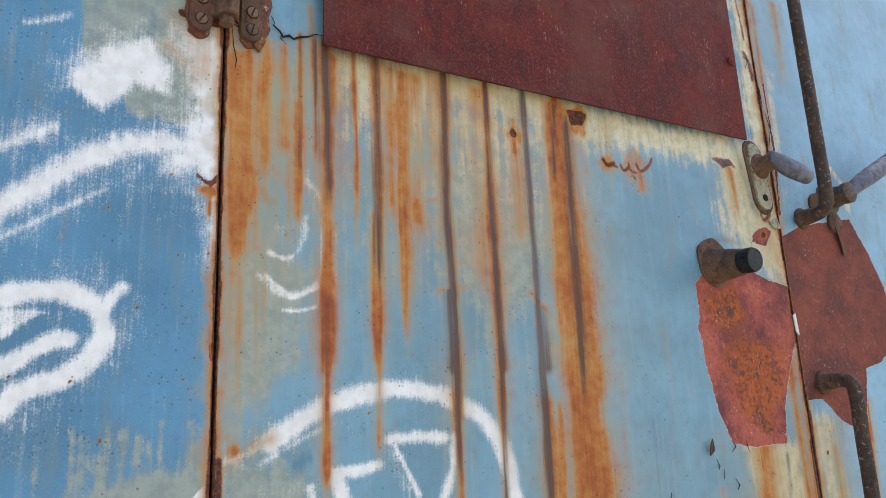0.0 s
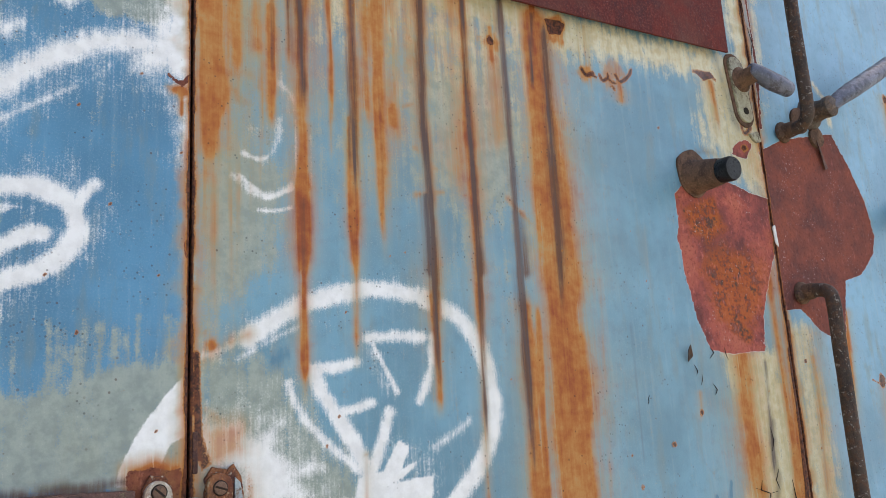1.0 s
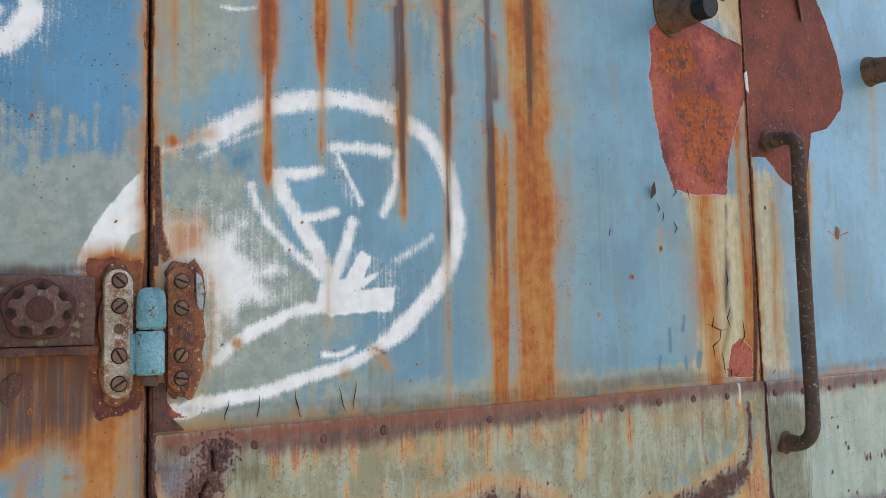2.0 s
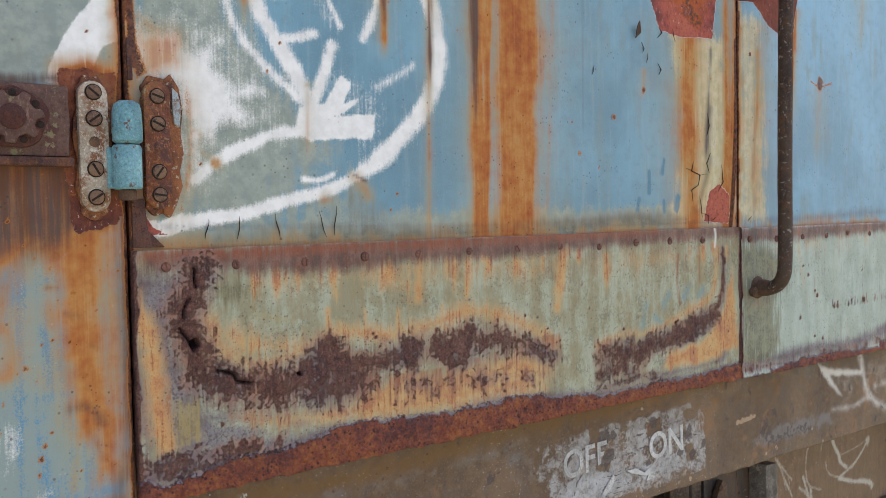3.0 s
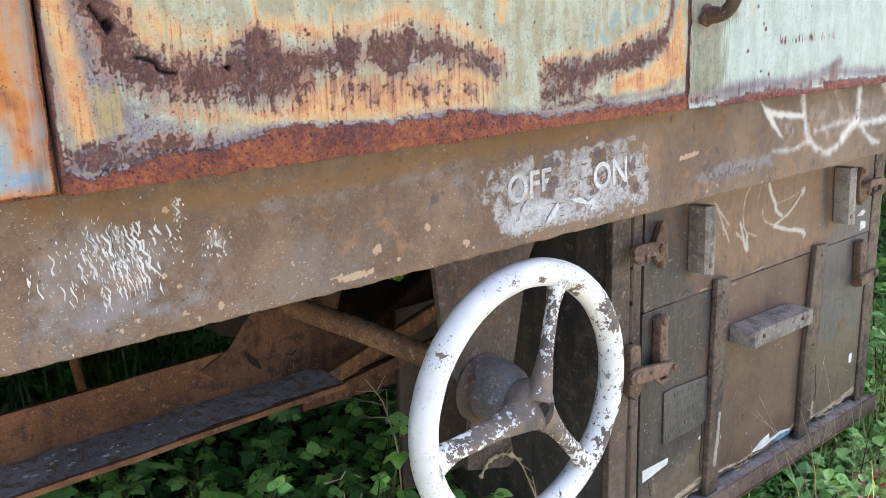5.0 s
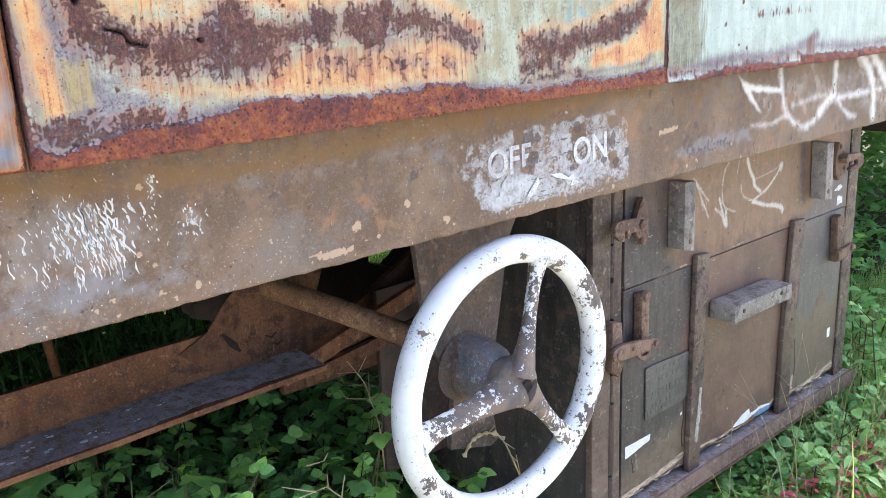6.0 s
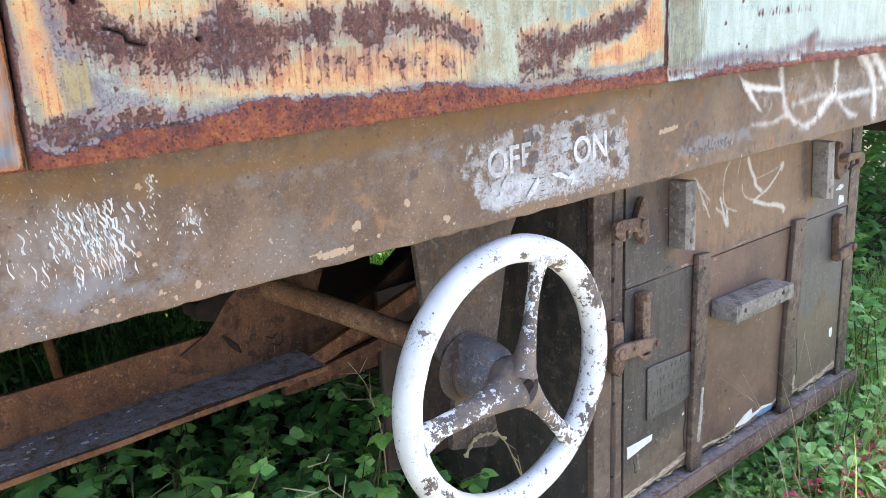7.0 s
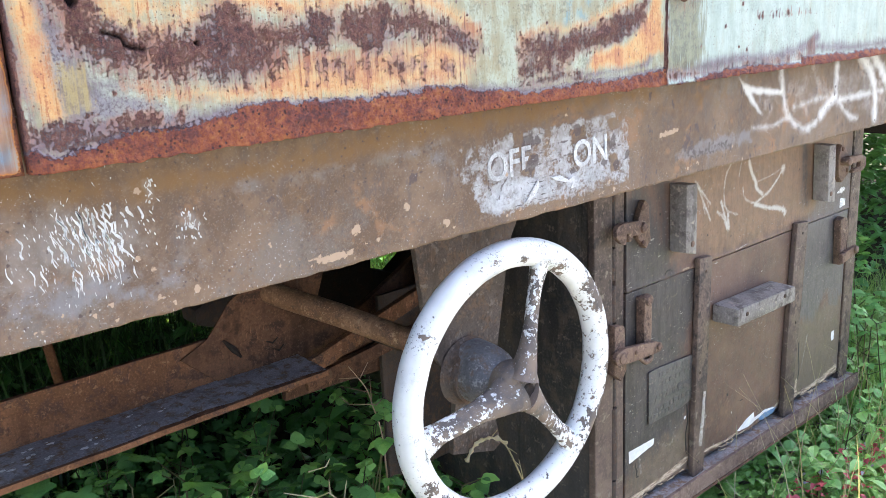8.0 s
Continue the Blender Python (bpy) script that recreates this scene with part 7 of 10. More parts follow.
    s.patch("bare", [(0.952, 1.099), (1.030, 1.097), (1.096, 1.109), (1.202, 1.110), (1.319, 1.106), (1.463, 1.104), (1.792, 1.110), (1.804, 0.957), (0.953, 1.034)], 0.0080, 1, 1)
    s.patch("bare", [(1.40, 1.116), (1.60, 1.110), (2.0, 1.112), (2.8, 1.112), (2.8, 1.05), (1.40, 1.05)], 0.0080, 1, 1)
    s.stroke("corr", [(0.960, 1.308), (0.962, 1.218), (0.962, 1.107)], 0.010, .6, 1.3)
    s.patch("blue", [(1.126, 1.284), (1.453, 1.293), (1.460, 1.160), (1.165, 1.154)], 0.0400, .35, 1.1)
    edge_rust(s, 0.006, 0, 0, "corr")
    rot(s)
    plates.append(s.build("kick_plate", -0.004, 0.012, plate_side, coach, "pale aqua lower plate with a rusted bottom edge"))
    return plates


def sole_bar():
    s = Sheet(-0.30, 2.45, 0.930, 1.16, 0.0035, SOLE)
    s.patch("runs", [(0.011, 1.062), (0.047, 1.061), (0.093, 1.053), (0.123, 1.030), (0.137, 1.003), (0.092, 0.983), (0.078, 0.968), (0.019, 0.982), (-0.016, 0.991), (-0.020, 1.025)], 0.0240, .85, 1.1)
    s.patch("runs", [(-0.022, 1.070), (0.032, 1.066), (0.102, 1.051), (0.081, 0.964), (0.020, 0.984), (-0.037, 0.981)], 0.0188, .88, 1.1)
    s.patch("runs", [(0.149, 1.034), (0.170, 1.035), (0.181, 1.016), (0.167, 1.009), (0.149, 1.015)], 0.0061, .9, 1)
    s.patch("runs", [(0.116, 1.076), (0.130, 1.075), (0.131, 1.052), (0.121, 1.050)], 0.0044, .75, 1)
    s.patch("board", [(0.552, 1.045), (0.671, 1.059), (0.891, 1.063), (0.929, 1.038), (0.922, 0.944), (0.767, 0.941), (0.587, 0.946), (0.577, 0.997)], 0.0068, 1, .7)
    s.patch("pale", [(0.300, 0.949), (0.340, 0.950), (0.374, 0.951), (0.369, 0.941), (0.323, 0.937)], 0.0042, .8, .8)
    s.blob("pale", 0.460, 0.987, 0.0098, .8)
    s.blob("pale", 0.536, 0.976, 0.0073, .6)
    s.stroke("slate", [(-0.035, 0.964), (0.072, 0.960), (0.158, 0.964)], 0.0224, .6, 1)
    s.blob("dark", 0.475, 1.020, 0.0116, .8)
    s.blob("dark", 0.263, 1.030, 0.0069, .6)
    s.blob("dark", 1.099, 0.980, 0.0249, .7)
    s.blob("dark", 1.124, 1.007, 0.0138, .7)
    s.patch("runs", [(0.089, 1.084), (0.129, 1.078), (0.137, 1.048), (0.175, 1.041), (0.195, 0.994), (0.153, 0.971), (0.080, 0.982)], 0.0085, .6, 1.3)
    s.patch("slate", [(-0.031, 0.985), (0.162, 0.994), (0.185, 0.964), (-0.038, 0.943)], 0.0112, .8, 1.2)
    s.patch("slate", [(0.482, 1.056), (0.541, 1.063), (0.558, 1.000), (0.497, 1.002)], 0.0105, .6, 1.2)
    s.blob("pale", 0.374, 0.971, 0.0078, .8)
    s.blob("pale", 0.525, 0.954, 0.0075, .8)
    s.stroke("pale", [(1.014, 1.010), (1.063, 1.014)], 0.0107, .8, .8)
    s.blob("dark", 0.688, 1.041, 0.0161, .8)
    s.blob("dark", 0.797, 1.040, 0.0130, .9)
    s.blob("dark", 0.695, 1.007, 0.0161, .9)
    s.blob("dark", 0.884, 1.012, 0.0139, .9)
    s.patch("dark", [(1.057, 0.971), (1.228, 0.979), (1.269, 0.958), (1.101, 0.950)], 0.0084, .6, 1)
    s.patch("board", [(0.530, 1.048), (0.572, 1.063), (0.602, 1.016), (0.584, 0.980), (0.548, 1.001)], 0.0080, .55, 1.2)
    # rust stain below the plate, its colour also holding the lip's shade
    s.patch("wash", [(-0.023, 1.096), (0.118, 1.080), (0.283, 1.078), (0.543, 1.100), (0.995, 1.100), (0.996, 1.077), (0.562, 1.064), (0.358, 1.051), (0.144, 1.050), (-0.028, 1.065)], 0.0143, .9, 1.1)
    s.patch("wash", [(0.145, 1.058), (0.542, 1.078), (0.996, 1.082), (1.220, 1.093), (1.225, 1.021), (0.768, 1.044), (0.443, 1.032), (0.276, 1.017), (0.142, 1.035)], 0.0225, .5, 1.3)
    s.stroke("slate", [(0.222, 1.046), (0.445, 1.053), (0.541, 1.063)], 0.0227, .5, 1.3)
    s.patch("tag", [(1.251, 1.092), (1.276, 1.075), (1.332, 1.062), (1.422, 1.051), (1.419, 1.041), (1.334, 1.050), (1.306, 1.054), (1.325, 1.032), (1.346, 1.011), (1.331, 1.014), (1.295, 1.040), (1.269, 1.069)], 0.006, 1, 0.8)
    s.stroke("tag", [(1.413, 1.093), (1.420, 1.051), (1.442, 0.998)], 0.020, 0.80, 1.1)
    s.stroke("tag", [(1.308, 0.990), (1.383, 0.985), (1.449, 0.997)], 0.014, 0.62, 1.2)
    s.stroke("tag", [(1.449, 0.997), (1.482, 0.975), (1.524, 0.963), (1.569, 0.972)], 0.018, 0.75, 1.1)
    s.stroke("tag", [(1.588, 0.985), (1.611, 1.001), (1.650, 1.019)], 0.028, 0.95, 1)
    s.stroke("tag", [(1.650, 1.019), (1.650, 1.049), (1.650, 1.081)], 0.026, 0.80, 1.1)
    s.stroke("tag", [(1.470, 1.010), (1.553, 1.019), (1.650, 1.019)], 0.020, 0.60, 1.2)
    s.stroke("tag", [(1.650, 1.017), (1.686, 0.992), (1.723, 0.969), (1.764, 0.959)], 0.018, 0.70, 1.1)
    s.stroke("tag", [(1.670, 1.008), (1.766, 1.009), (1.890, 1.010)], 0.020, 0.80, 1.1)
    s.stroke("tag", [(1.765, 1.092), (1.813, 1.065), (1.847, 1.014), (1.859, 0.955)], 0.030, 0.95, 1)
    s.stroke("tag", [(1.822, 1.096), (1.874, 1.060), (1.919, 1.021)], 0.030, 0.95, 1)
    s.stroke("tag", [(1.544, 1.083), (1.573, 1.049), (1.629, 1.019)], 0.030, 0.45, 1.3)
    s.patch("tag", [(1.285, 1.062), (1.520, 1.078), (1.996, 1.078), (2.029, 0.937), (1.719, 0.961), (1.339, 0.999)], 0.0200, .36, 1.2)
    r = random.Random(77)
    for _ in range(150):  # small upright flakes where the paint has lifted
        x, z = r.uniform(0.95, 2.2), r.uniform(0.94, 1.09)
        s.stroke("dark", [(x, z), (x + r.uniform(-0.004, 0.004), z - r.uniform(0.004, 0.014))], r.uniform(0.003, 0.008), r.uniform(0.6, 1.0), 0.9)
    for _ in range(60):
        s.blob("pale", r.uniform(-0.1, 1.3), r.uniform(0.935, 0.95) if r.random() < 0.5 else r.uniform(0.94, 1.08), r.uniform(0.002, 0.005), r.uniform(0.6, 0.9))
    s.patch("slate", [(1.032, 0.970), (1.135, 0.991), (1.308, 0.991), (1.311, 0.959), (1.067, 0.950)], 0.010, 0.7, 1.1)
    s.patch("board", [(0.549, 1.051), (0.648, 1.061), (0.920, 1.053), (0.934, 0.949), (0.588, 0.945), (0.571, 0.993), (0.539, 1.021)], 0.0090, 0.92, 0.9)
    s.patch("bright", [(0.584, 0.984), (0.646, 0.998), (0.717, 0.984), (0.781, 0.987), (0.907, 0.973), (0.931, 0.956), (0.767, 0.950), (0.590, 0.946)], 0.016, 0.85, 1)
    s.patch("bright", [(0.769, 1.053), (0.849, 1.026), (0.899, 1.006), (0.922, 0.966), (0.821, 0.972), (0.768, 0.997)], 0.014, 0.5, 1.1)
    for spot in ([(0.657, 1.065), (0.673, 1.063), (0.682, 1.034), (0.676, 1.025), (0.661, 1.030)], [(0.707, 1.072), (0.750, 1.075), (0.750, 1.061), (0.719, 1.059)], [(0.781, 1.045), (0.813, 1.048), (0.813, 1.029), (0.787, 1.027)], [(0.874, 1.049), (0.894, 1.052), (0.897, 1.038), (0.880, 1.037)], [(0.540, 1.039), (0.562, 1.040), (0.560, 1.024), (0.541, 1.026)], [(0.672, 0.998), (0.700, 0.999), (0.698, 0.991), (0.676, 0.991)], [(0.874, 0.993), (0.895, 0.996), (0.898, 0.970), (0.880, 0.971)]):
        s.wipe("board", spot, 0.0040, 0.9, 0.8)
        s.wipe("bright", spot, 0.0040, 0.9, 0.8)
    for line in ([(0.733, 1.029), (0.774, 1.031)], [(0.718, 1.005), (0.749, 1.006)], [(0.768, 1.010), (0.808, 1.011)], [(0.821, 1.011), (0.866, 1.010)], [(0.627, 0.969), (0.632, 0.984), (0.644, 0.995)], [(0.599, 0.998), (0.609, 0.983)], [(0.748, 0.962), (0.757, 0.977)], [(0.624, 1.027), (0.653, 1.031)], [(0.763, 0.971), (0.786, 0.971)]):
        s.stroke("dark", line, 0.0034, 0.95, 0.8)
    for x, z in ((0.709, 1.042), (0.703, 1.013), (0.677, 1.018), (0.886, 1.024), (0.863, 0.989), (0.786, 0.984), (0.616, 1.020), (0.892, 0.976), (0.921, 0.994)):
        s.blob("dark", x, z, 0.0085, 1)
    low = np.clip(1 - (s.gz - s.gz.min()) / 0.012, 0, 1)
    s.gz = s.gz + low * (grid_noise(s.gx * 40, s.gx * 0, 41) - 0.5) * 0.004
    s.relief += (grid_noise(s.gx * 70, s.gz * 70, 42) - 0.5) * 0.0012
    bar = s.build("sole_bar", 0.04, 0.012, sole_paint, coach, "brown steel sole bar with white daubs")
    part("lower_flange", roughen(block(-4, 6.5, 0.052, 0.12, 0.934, 0.946, 0.001), 0.001), iron_frame, bar)
    part("bar_end", block(-4, -0.302, 0.04, 0.052, 0.93, 1.16, 0.002), sole_paint, bar)
    part("bar_end", block(2.452, 6.5, 0.04, 0.052, 0.93, 1.16, 0.002), sole_paint, bar)
    return bar


door_sheet()
left_sheet()
right_sheet()
door_plate, side_plate = kick_plates()
bar = sole_bar()

# the rest of the body, out of sight but for its shade
part("side_sheet", block(-4, -0.463, 0, 0.02, FLOOR_Z, 3.3, 0.002), paint_left, coach)
part("side_sheet", block(1.623, 6.5, 0, 0.02, SEAM_Z, 3.3, 0.002), paint_right, coach)
part("side_sheet", block(-0.46, 1.62, 0.002, 0.02, 2.752, 3.3, 0.002), paint_left, coach)
part("side_sheet", block(-0.46, 0.958, 0.003, 0.021, 2.622, 2.75, 0.002), paint_left, coach)
part("kick_plate", block(2.753, 6.5, -0.004, 0.008, FLOOR_Z, SEAM_Z - 0.004, 0.002), plate_side, coach)
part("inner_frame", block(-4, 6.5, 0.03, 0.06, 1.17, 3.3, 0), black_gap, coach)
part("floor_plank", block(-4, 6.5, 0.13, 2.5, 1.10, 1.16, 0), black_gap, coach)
part("far_side", block(-4, 6.5, 2.5, 2.54, 1.0, 3.3, 0), paint_left, coach)
part("end_wall", block(-4.03, -4, 0, 2.54, 1.0, 3.3, 0), paint_left, coach)
part("end_wall", block(6.5, 6.53, 0, 2.54, 1.0, 3.3, 0), paint_left, coach)
arc = [(-0.04, 3.3)] + [(1.27 - 1.31 * math.cos(a), 3.3 + 0.55 * math.sin(a)) for a in (math.pi * k / 14 for k in range(1, 14))] + [(2.58, 3.3)]
roof_bm = prism([(y, z) for y, z in arc], -4.05, 6.55, 0)
for v in roof_bm.verts:
    v.co = Vector((v.co.y, v.co.x, v.co.z))
part("roof", roof_bm, iron_dark, coach)


# ---- fittings on the side ----
def slotted_head(name, r, groove):
    """A round screw head with slot and rim recess coloured dark, at the origin, facing -y."""
    bm = turned([(r * 1.16, 0.002), (r * 1.16, -0.0002), (r * 1.02, -0.0002), (r, -0.0008), (r * 0.9, -0.0016), (r * 0.5, -0.0021)], (0, 0, 0), (0, 1, 0), 14)
    for f in bm.faces:
        if all(v.co.y > -0.0009 for v in f.verts):
            f.material_index = 1
    # raised bar whose dark colour stands for the shade in a cut slot
    slot = bmesh.ops.create_cube(bm, size=1)["verts"]
    for v in slot:
        v.co = Vector((v.co.x * r * 1.75, -0.0016 + v.co.y * 0.0014, v.co.z * r * 0.30))
    for f in {f for v in slot for f in v.link_faces}:
        f.material_index = 1
    bmesh.ops.recalc_face_normals(bm, faces=bm.faces)
    mesh = bpy.data.meshes.new(name)
    bm.to_mesh(mesh)
    bm.free()
    mesh.materials.append(screw_iron if r > 0.006 else plate_screw_iron)
    mesh.materials.append(groove)
    return mesh


def place_screw(mesh, parent, x, y, z, turn):
    ob = new("screw", mesh)
    ob.parent = parent
    ob.matrix_basis = pose(x, y, z, 0, turn, 0)
    return ob


small_head, big_head = slotted_head("plate_screw", 0.0048, maroon_rust), slotted_head("hinge_screw", 0.0066, black_gap)
for i in range(12):
    place_screw(small_head, door_plate, 0.032 + 0.0755 * i + random.uniform(-0.003, 0.003), -0.0038, 1.325 + random.uniform(-0.002, 0.002), random.uniform(0, 180))
for i in range(23):
    place_screw(small_head, side_plate, 0.985 + 0.0755 * i + random.uniform(-0.003, 0.003), -0.0038, 1.323 + random.uniform(-0.002, 0.002), random.uniform(0, 180))


def stadium(x0, x1, z0, z1, n=9):
    """An upright strip with round ends, as an outline."""
    r, cx = (x1 - x0) / 2, (x0 + x1) / 2
    top = [(cx + r * math.cos(a), z1 - r + r * math.sin(a)) for a in (math.pi * k / n for k in range(n + 1))]
    low = [(cx - r * math.cos(a), z0 + r - r * math.sin(a)) for a in (math.pi * k / n for k in range(n + 1))]
    return top + low


def butt_hinge(dx, dz, rotten=False):
    """A hinge across the seam: two round-ended leaves, a painted barrel in two knuckles and its screws."""
    hinge = thing("hinge", "", "")
    hinge.parent = door
    tagged(hinge, "worn butt hinge with a two-part barrel")
    pale, orange, blue = (maroon_rust, iron_brown, iron_brown) if rotten else (hinge_left, hinge_right, hinge_blue)
    part("hinge_leaf", roughen(prism(stadium(-0.0435 + dx, -0.0165 + dx, 1.380 + dz, 1.501 + dz), -0.010, 0, 0.003), 0.0006, 60), pale, hinge, "worn hinge leaf")
    part("hinge_leaf", roughen(prism(stadium(0.0155 + dx, 0.0415 + dx, 1.382 + dz, 1.505 + dz), -0.010, 0, 0.003), 0.0006, 60), orange, hinge, "orange rusted hinge leaf")
    part("hinge_web", prism([(-0.020 + dx, 1.402 + dz), (-0.006 + dx, 1.402 + dz), (-0.006 + dx, 1.440 + dz), (-0.020 + dx, 1.440 + dz)], -0.011, 0.0, 0.001), blue, hinge)
    part("knuckle", turned([(0.010, 0), (0.0135, 0.003), (0.0138, 0.012), (0.0132, 0.030), (0.0115, 0.037), (0.007, 0.040)], (-0.002 + dx, -0.015, 1.443 + dz), (0, 0, 1), 18), blue, hinge, "painted knuckle")
    part("knuckle", turned([(0.0115, 0), (0.0132, 0.002), (0.0134, 0.038), (0.0118, 0.041)], (-0.003 + dx, -0.015, 1.401 + dz), (0, 0, 1), 18), blue, hinge, "painted knuckle")
    part("hinge_pin", turned([(0.0075, 0), (0.0085, 0.003), (0.0085, 0.008), (0.006, 0.012)], (-0.003 + dx, -0.014, 1.391 + dz), (0, 0, 1), 14), iron_brown, hinge)
    for z in (1.490, 1.466, 1.4197, 1.394):
        place_screw(big_head, hinge, -0.030 + dx, -0.0105, z + dz, random.uniform(0, 180))
    for z in (1.490, 1.4637, 1.418, 1.396):
        place_screw(big_head, hinge, 0.0285 + dx, -0.0105, z + dz, random.uniform(0, 180))
    part("plug", turned([(0.005, 0.002), (0.005, -0.0004), (0.004, -0.0008)], (-0.030 + dx, -0.0100, 1.4446 + dz), (0, 1, 0), 14), iron_brown, hinge)
    part("plug", turned([(0.0042, 0.002), (0.0042, -0.0004), (0.0035, -0.0008)], (0.0285 + dx, -0.0100, 1.4426 + dz), (0, 1, 0), 14), hinge_right, hinge)
    return hinge


butt_hinge(0, 0)
butt_hinge(0, 0.704, True)
# thick old paint and rust that stands round the hinges
for dz in (0, 0.704):
    ragged = [(0.036, 1.506), (0.044, 1.512), (0.051, 1.500), (0.055, 1.478), (0.052, 1.455), (0.0545, 1.436), (0.050, 1.420), (0.053, 1.404), (0.046, 1.385), (0.040, 1.374), (0.032, 1.379)]
    part("paint_flake", roughen(prism([(0.0445, 1.500 + dz), (0.0495, 1.494 + dz), (0.0525, 1.478 + dz), (0.0505, 1.462 + dz), (0.0455, 1.464 + dz), (0.0435, 1.482 + dz)], -0.0078, -0.004, 0.0006), 0.0008, 120), paint_flake, door)
    part("paint_crust", roughen(prism([(x, z + dz) for x, z in ragged], -0.006, 0.001, 0.0015), 0.0016, 110), crust_rust, door, "crust of rust and old paint")
    rims = ((-0.030, 0.0165, 1.440, 0.066), (0.0285, 0.0160, 1.4435, 0.0665))
    for k, (cx, rx, cz, rz) in enumerate(rims):
        rim = [(cx + rx * math.copysign(abs(math.cos(a)) ** 0.55, math.cos(a)) * (1 + 0.10 * math.sin(9 * a + k) + 0.06 * math.sin(23 * a)), cz + dz + rz * math.copysign(abs(math.sin(a)) ** 0.8, math.sin(a)) * (1 + 0.02 * math.sin(11 * a + k))) for a in (2 * math.pi * j / 60 for j in range(60))]
        part("rust_rim", roughen(prism(rim, -0.0045, 0.001, 0.0012), 0.0012, 140), crust_rust, door, "ragged rim of rust round a hinge leaf")
# pillar strip in the seam above and below the hinge
part("seam_strip", roughen(block(0.0035, 0.0085, -0.0025, 0.004, 1.505, 1.545, 0.001, 3), 0.0006, 60), maroon_rust, door)
part("seam_strip", roughen(prism([(0.0035, 1.346), (0.034, 1.346), (0.019, 1.362), (0.0155, 1.392), (0.0035, 1.392)], -0.003, 0.004, 0.0008), 0.0006, 60), maroon_rust, door)


# door stop bracket on the pillar side, a flat bar with a notched round boss
bracket = part("hinge_strap", roughen(block(-0.40, -0.052, -0.014, 0.001, 1.430, 1.494, 0.003, 5), 0.0014, 45), strap_rust, coach, "rusty flat strap with a notched boss")
disc = [(-0.101 + (0.0335 + 0.0012 * math.sin(5 * a)) * math.cos(a) * 0.92, 1.463 + (0.0335 + 0.0012 * math.sin(5 * a)) * math.sin(a) * 0.80) for a in (2 * math.pi * k / 64 for k in range(64))]
boss = part("boss", roughen(prism(disc, -0.021, -0.010, 0.003), 0.0012, 70), boss_rust, bracket, "round rusty boss with a ring of holes")
ridge = [(-0.101 + (0.0285 if (k % 8) < 4 else 0.0215) * math.cos(2 * math.pi * k / 56) * 0.92, 1.463 + (0.0285 if (k % 8) < 4 else 0.0215) * math.sin(2 * math.pi * k / 56) * 0.80) for k in range(56)]
part("star_ridge", roughen(prism(ridge, -0.0245, -0.019, 0.0015), 0.0008, 90), strap_rust, boss)
for k in range(7):
    a = 2 * math.pi * (k * 8 + 5.5) / 56
    part("bolt_hole", turned([(0.0032, 0.002), (0.0032, -0.0005), (0.0024, -0.0007)], (-0.101 + 0.0262 * math.cos(a) * 0.92, -0.0212, 1.463 + 0.0262 * math.sin(a) * 0.80), (0, 1, 0), 10), black_gap, boss)
part("boss_nut", turned([(0.012, 0), (0.011, -0.003), (0.007, -0.005)], (-0.101, -0.023, 1.463), (0, 1, 0), 12), boss_rust, bracket)
part("strap_lip", roughen(block(-0.40, -0.050, -0.017, 0.001, 1.4215, 1.4295, 0.002, 4), 0.001, 45), maroon_rust, bracket)
part("paint_crust", roughen(prism([(-0.127, 1.400), (-0.118, 1.408), (-0.109, 1.405), (-0.113, 1.390), (-0.121, 1.379), (-0.128, 1.385)], -0.0025, 0.001, 0.0008), 0.0008, 90), maroon_rust, coach)

# the loose sheet of steel over the window
cover = part("cover_sheet", roughen(prism([(0.116, 2.102), (0.500, 2.116), (0.888, 2.130), (0.888, 2.60), (0.116, 2.60)], -0.016, -0.012, 0.0006), 0.0006, 8), sheet_red, door, "dark red rusted steel cover sheet")
for x in (0.2, 0.5, 0.8):
    part("spacer", block(x - 0.015, x + 0.015, -0.012, 0, 2.2, 2.58, 0.001), iron_dark, door)
part("cover_bolt", turned([(0.008, 0), (0.008, -0.004), (0.005, -0.006)], (0.872, -0.016, 2.27), (0, 1, 0), 10), sheet_red, cover)

# door handle: a round-ended plate, a neck and a flattened grip
part("paint_crust", roughen(prism([(x + (z - 2.07) * -0.12, z) for x, z in stadium(0.897, 0.944, 2.009, 2.139)], -0.003, 0.001, 0.001), 0.0014, 70), iron_brown, door, "dirty rim of old paint round the handle plate")
plate = part("handle_plate", roughen(prism([(x + (z - 2.07) * -0.12, z) for x, z in stadium(0.903, 0.938, 2.016, 2.132)], -0.007, 0, 0.002), 0.0006, 60), brass_worn, door, "worn brass handle plate")
part("keyhole", turned([(0.0062, 0.001), (0.0062, -0.0006), (0.004, -0.0009)], (0.925, -0.0074, 2.036), (0, 1, 0), 12), black_gap, plate)
part("handle_neck", turned([(0.023, 0), (0.0225, -0.004), (0.018, -0.006), (0.0155, -0.010), (0.014, -0.032)], (0.924, -0.004, 2.092), (0, 1, 0), 18), iron_brown, plate)
grip = smooth_line([(0.916, -0.030, 2.100), (0.935, -0.036, 2.092), (0.955, -0.041, 2.082), (0.975, -0.045, 2.076), (0.992, -0.046, 2.071)], 5)
part("handle_grip", tube(grip, [0.0135 + 0.0045 * math.sin(i / (len(grip) - 1) * 2.8) if i else 0.011 for i in range(len(grip))], 18, 0.85), handle_grey, plate, "grey metal lever grip")
part("lock_tab", roughen(prism([(0.930, 1.998), (0.952, 2.005), (0.958, 1.988), (0.947, 1.984), (0.938, 1.988)], -0.005, 0, 0.001), 0.0008, 80), brass_worn, door)


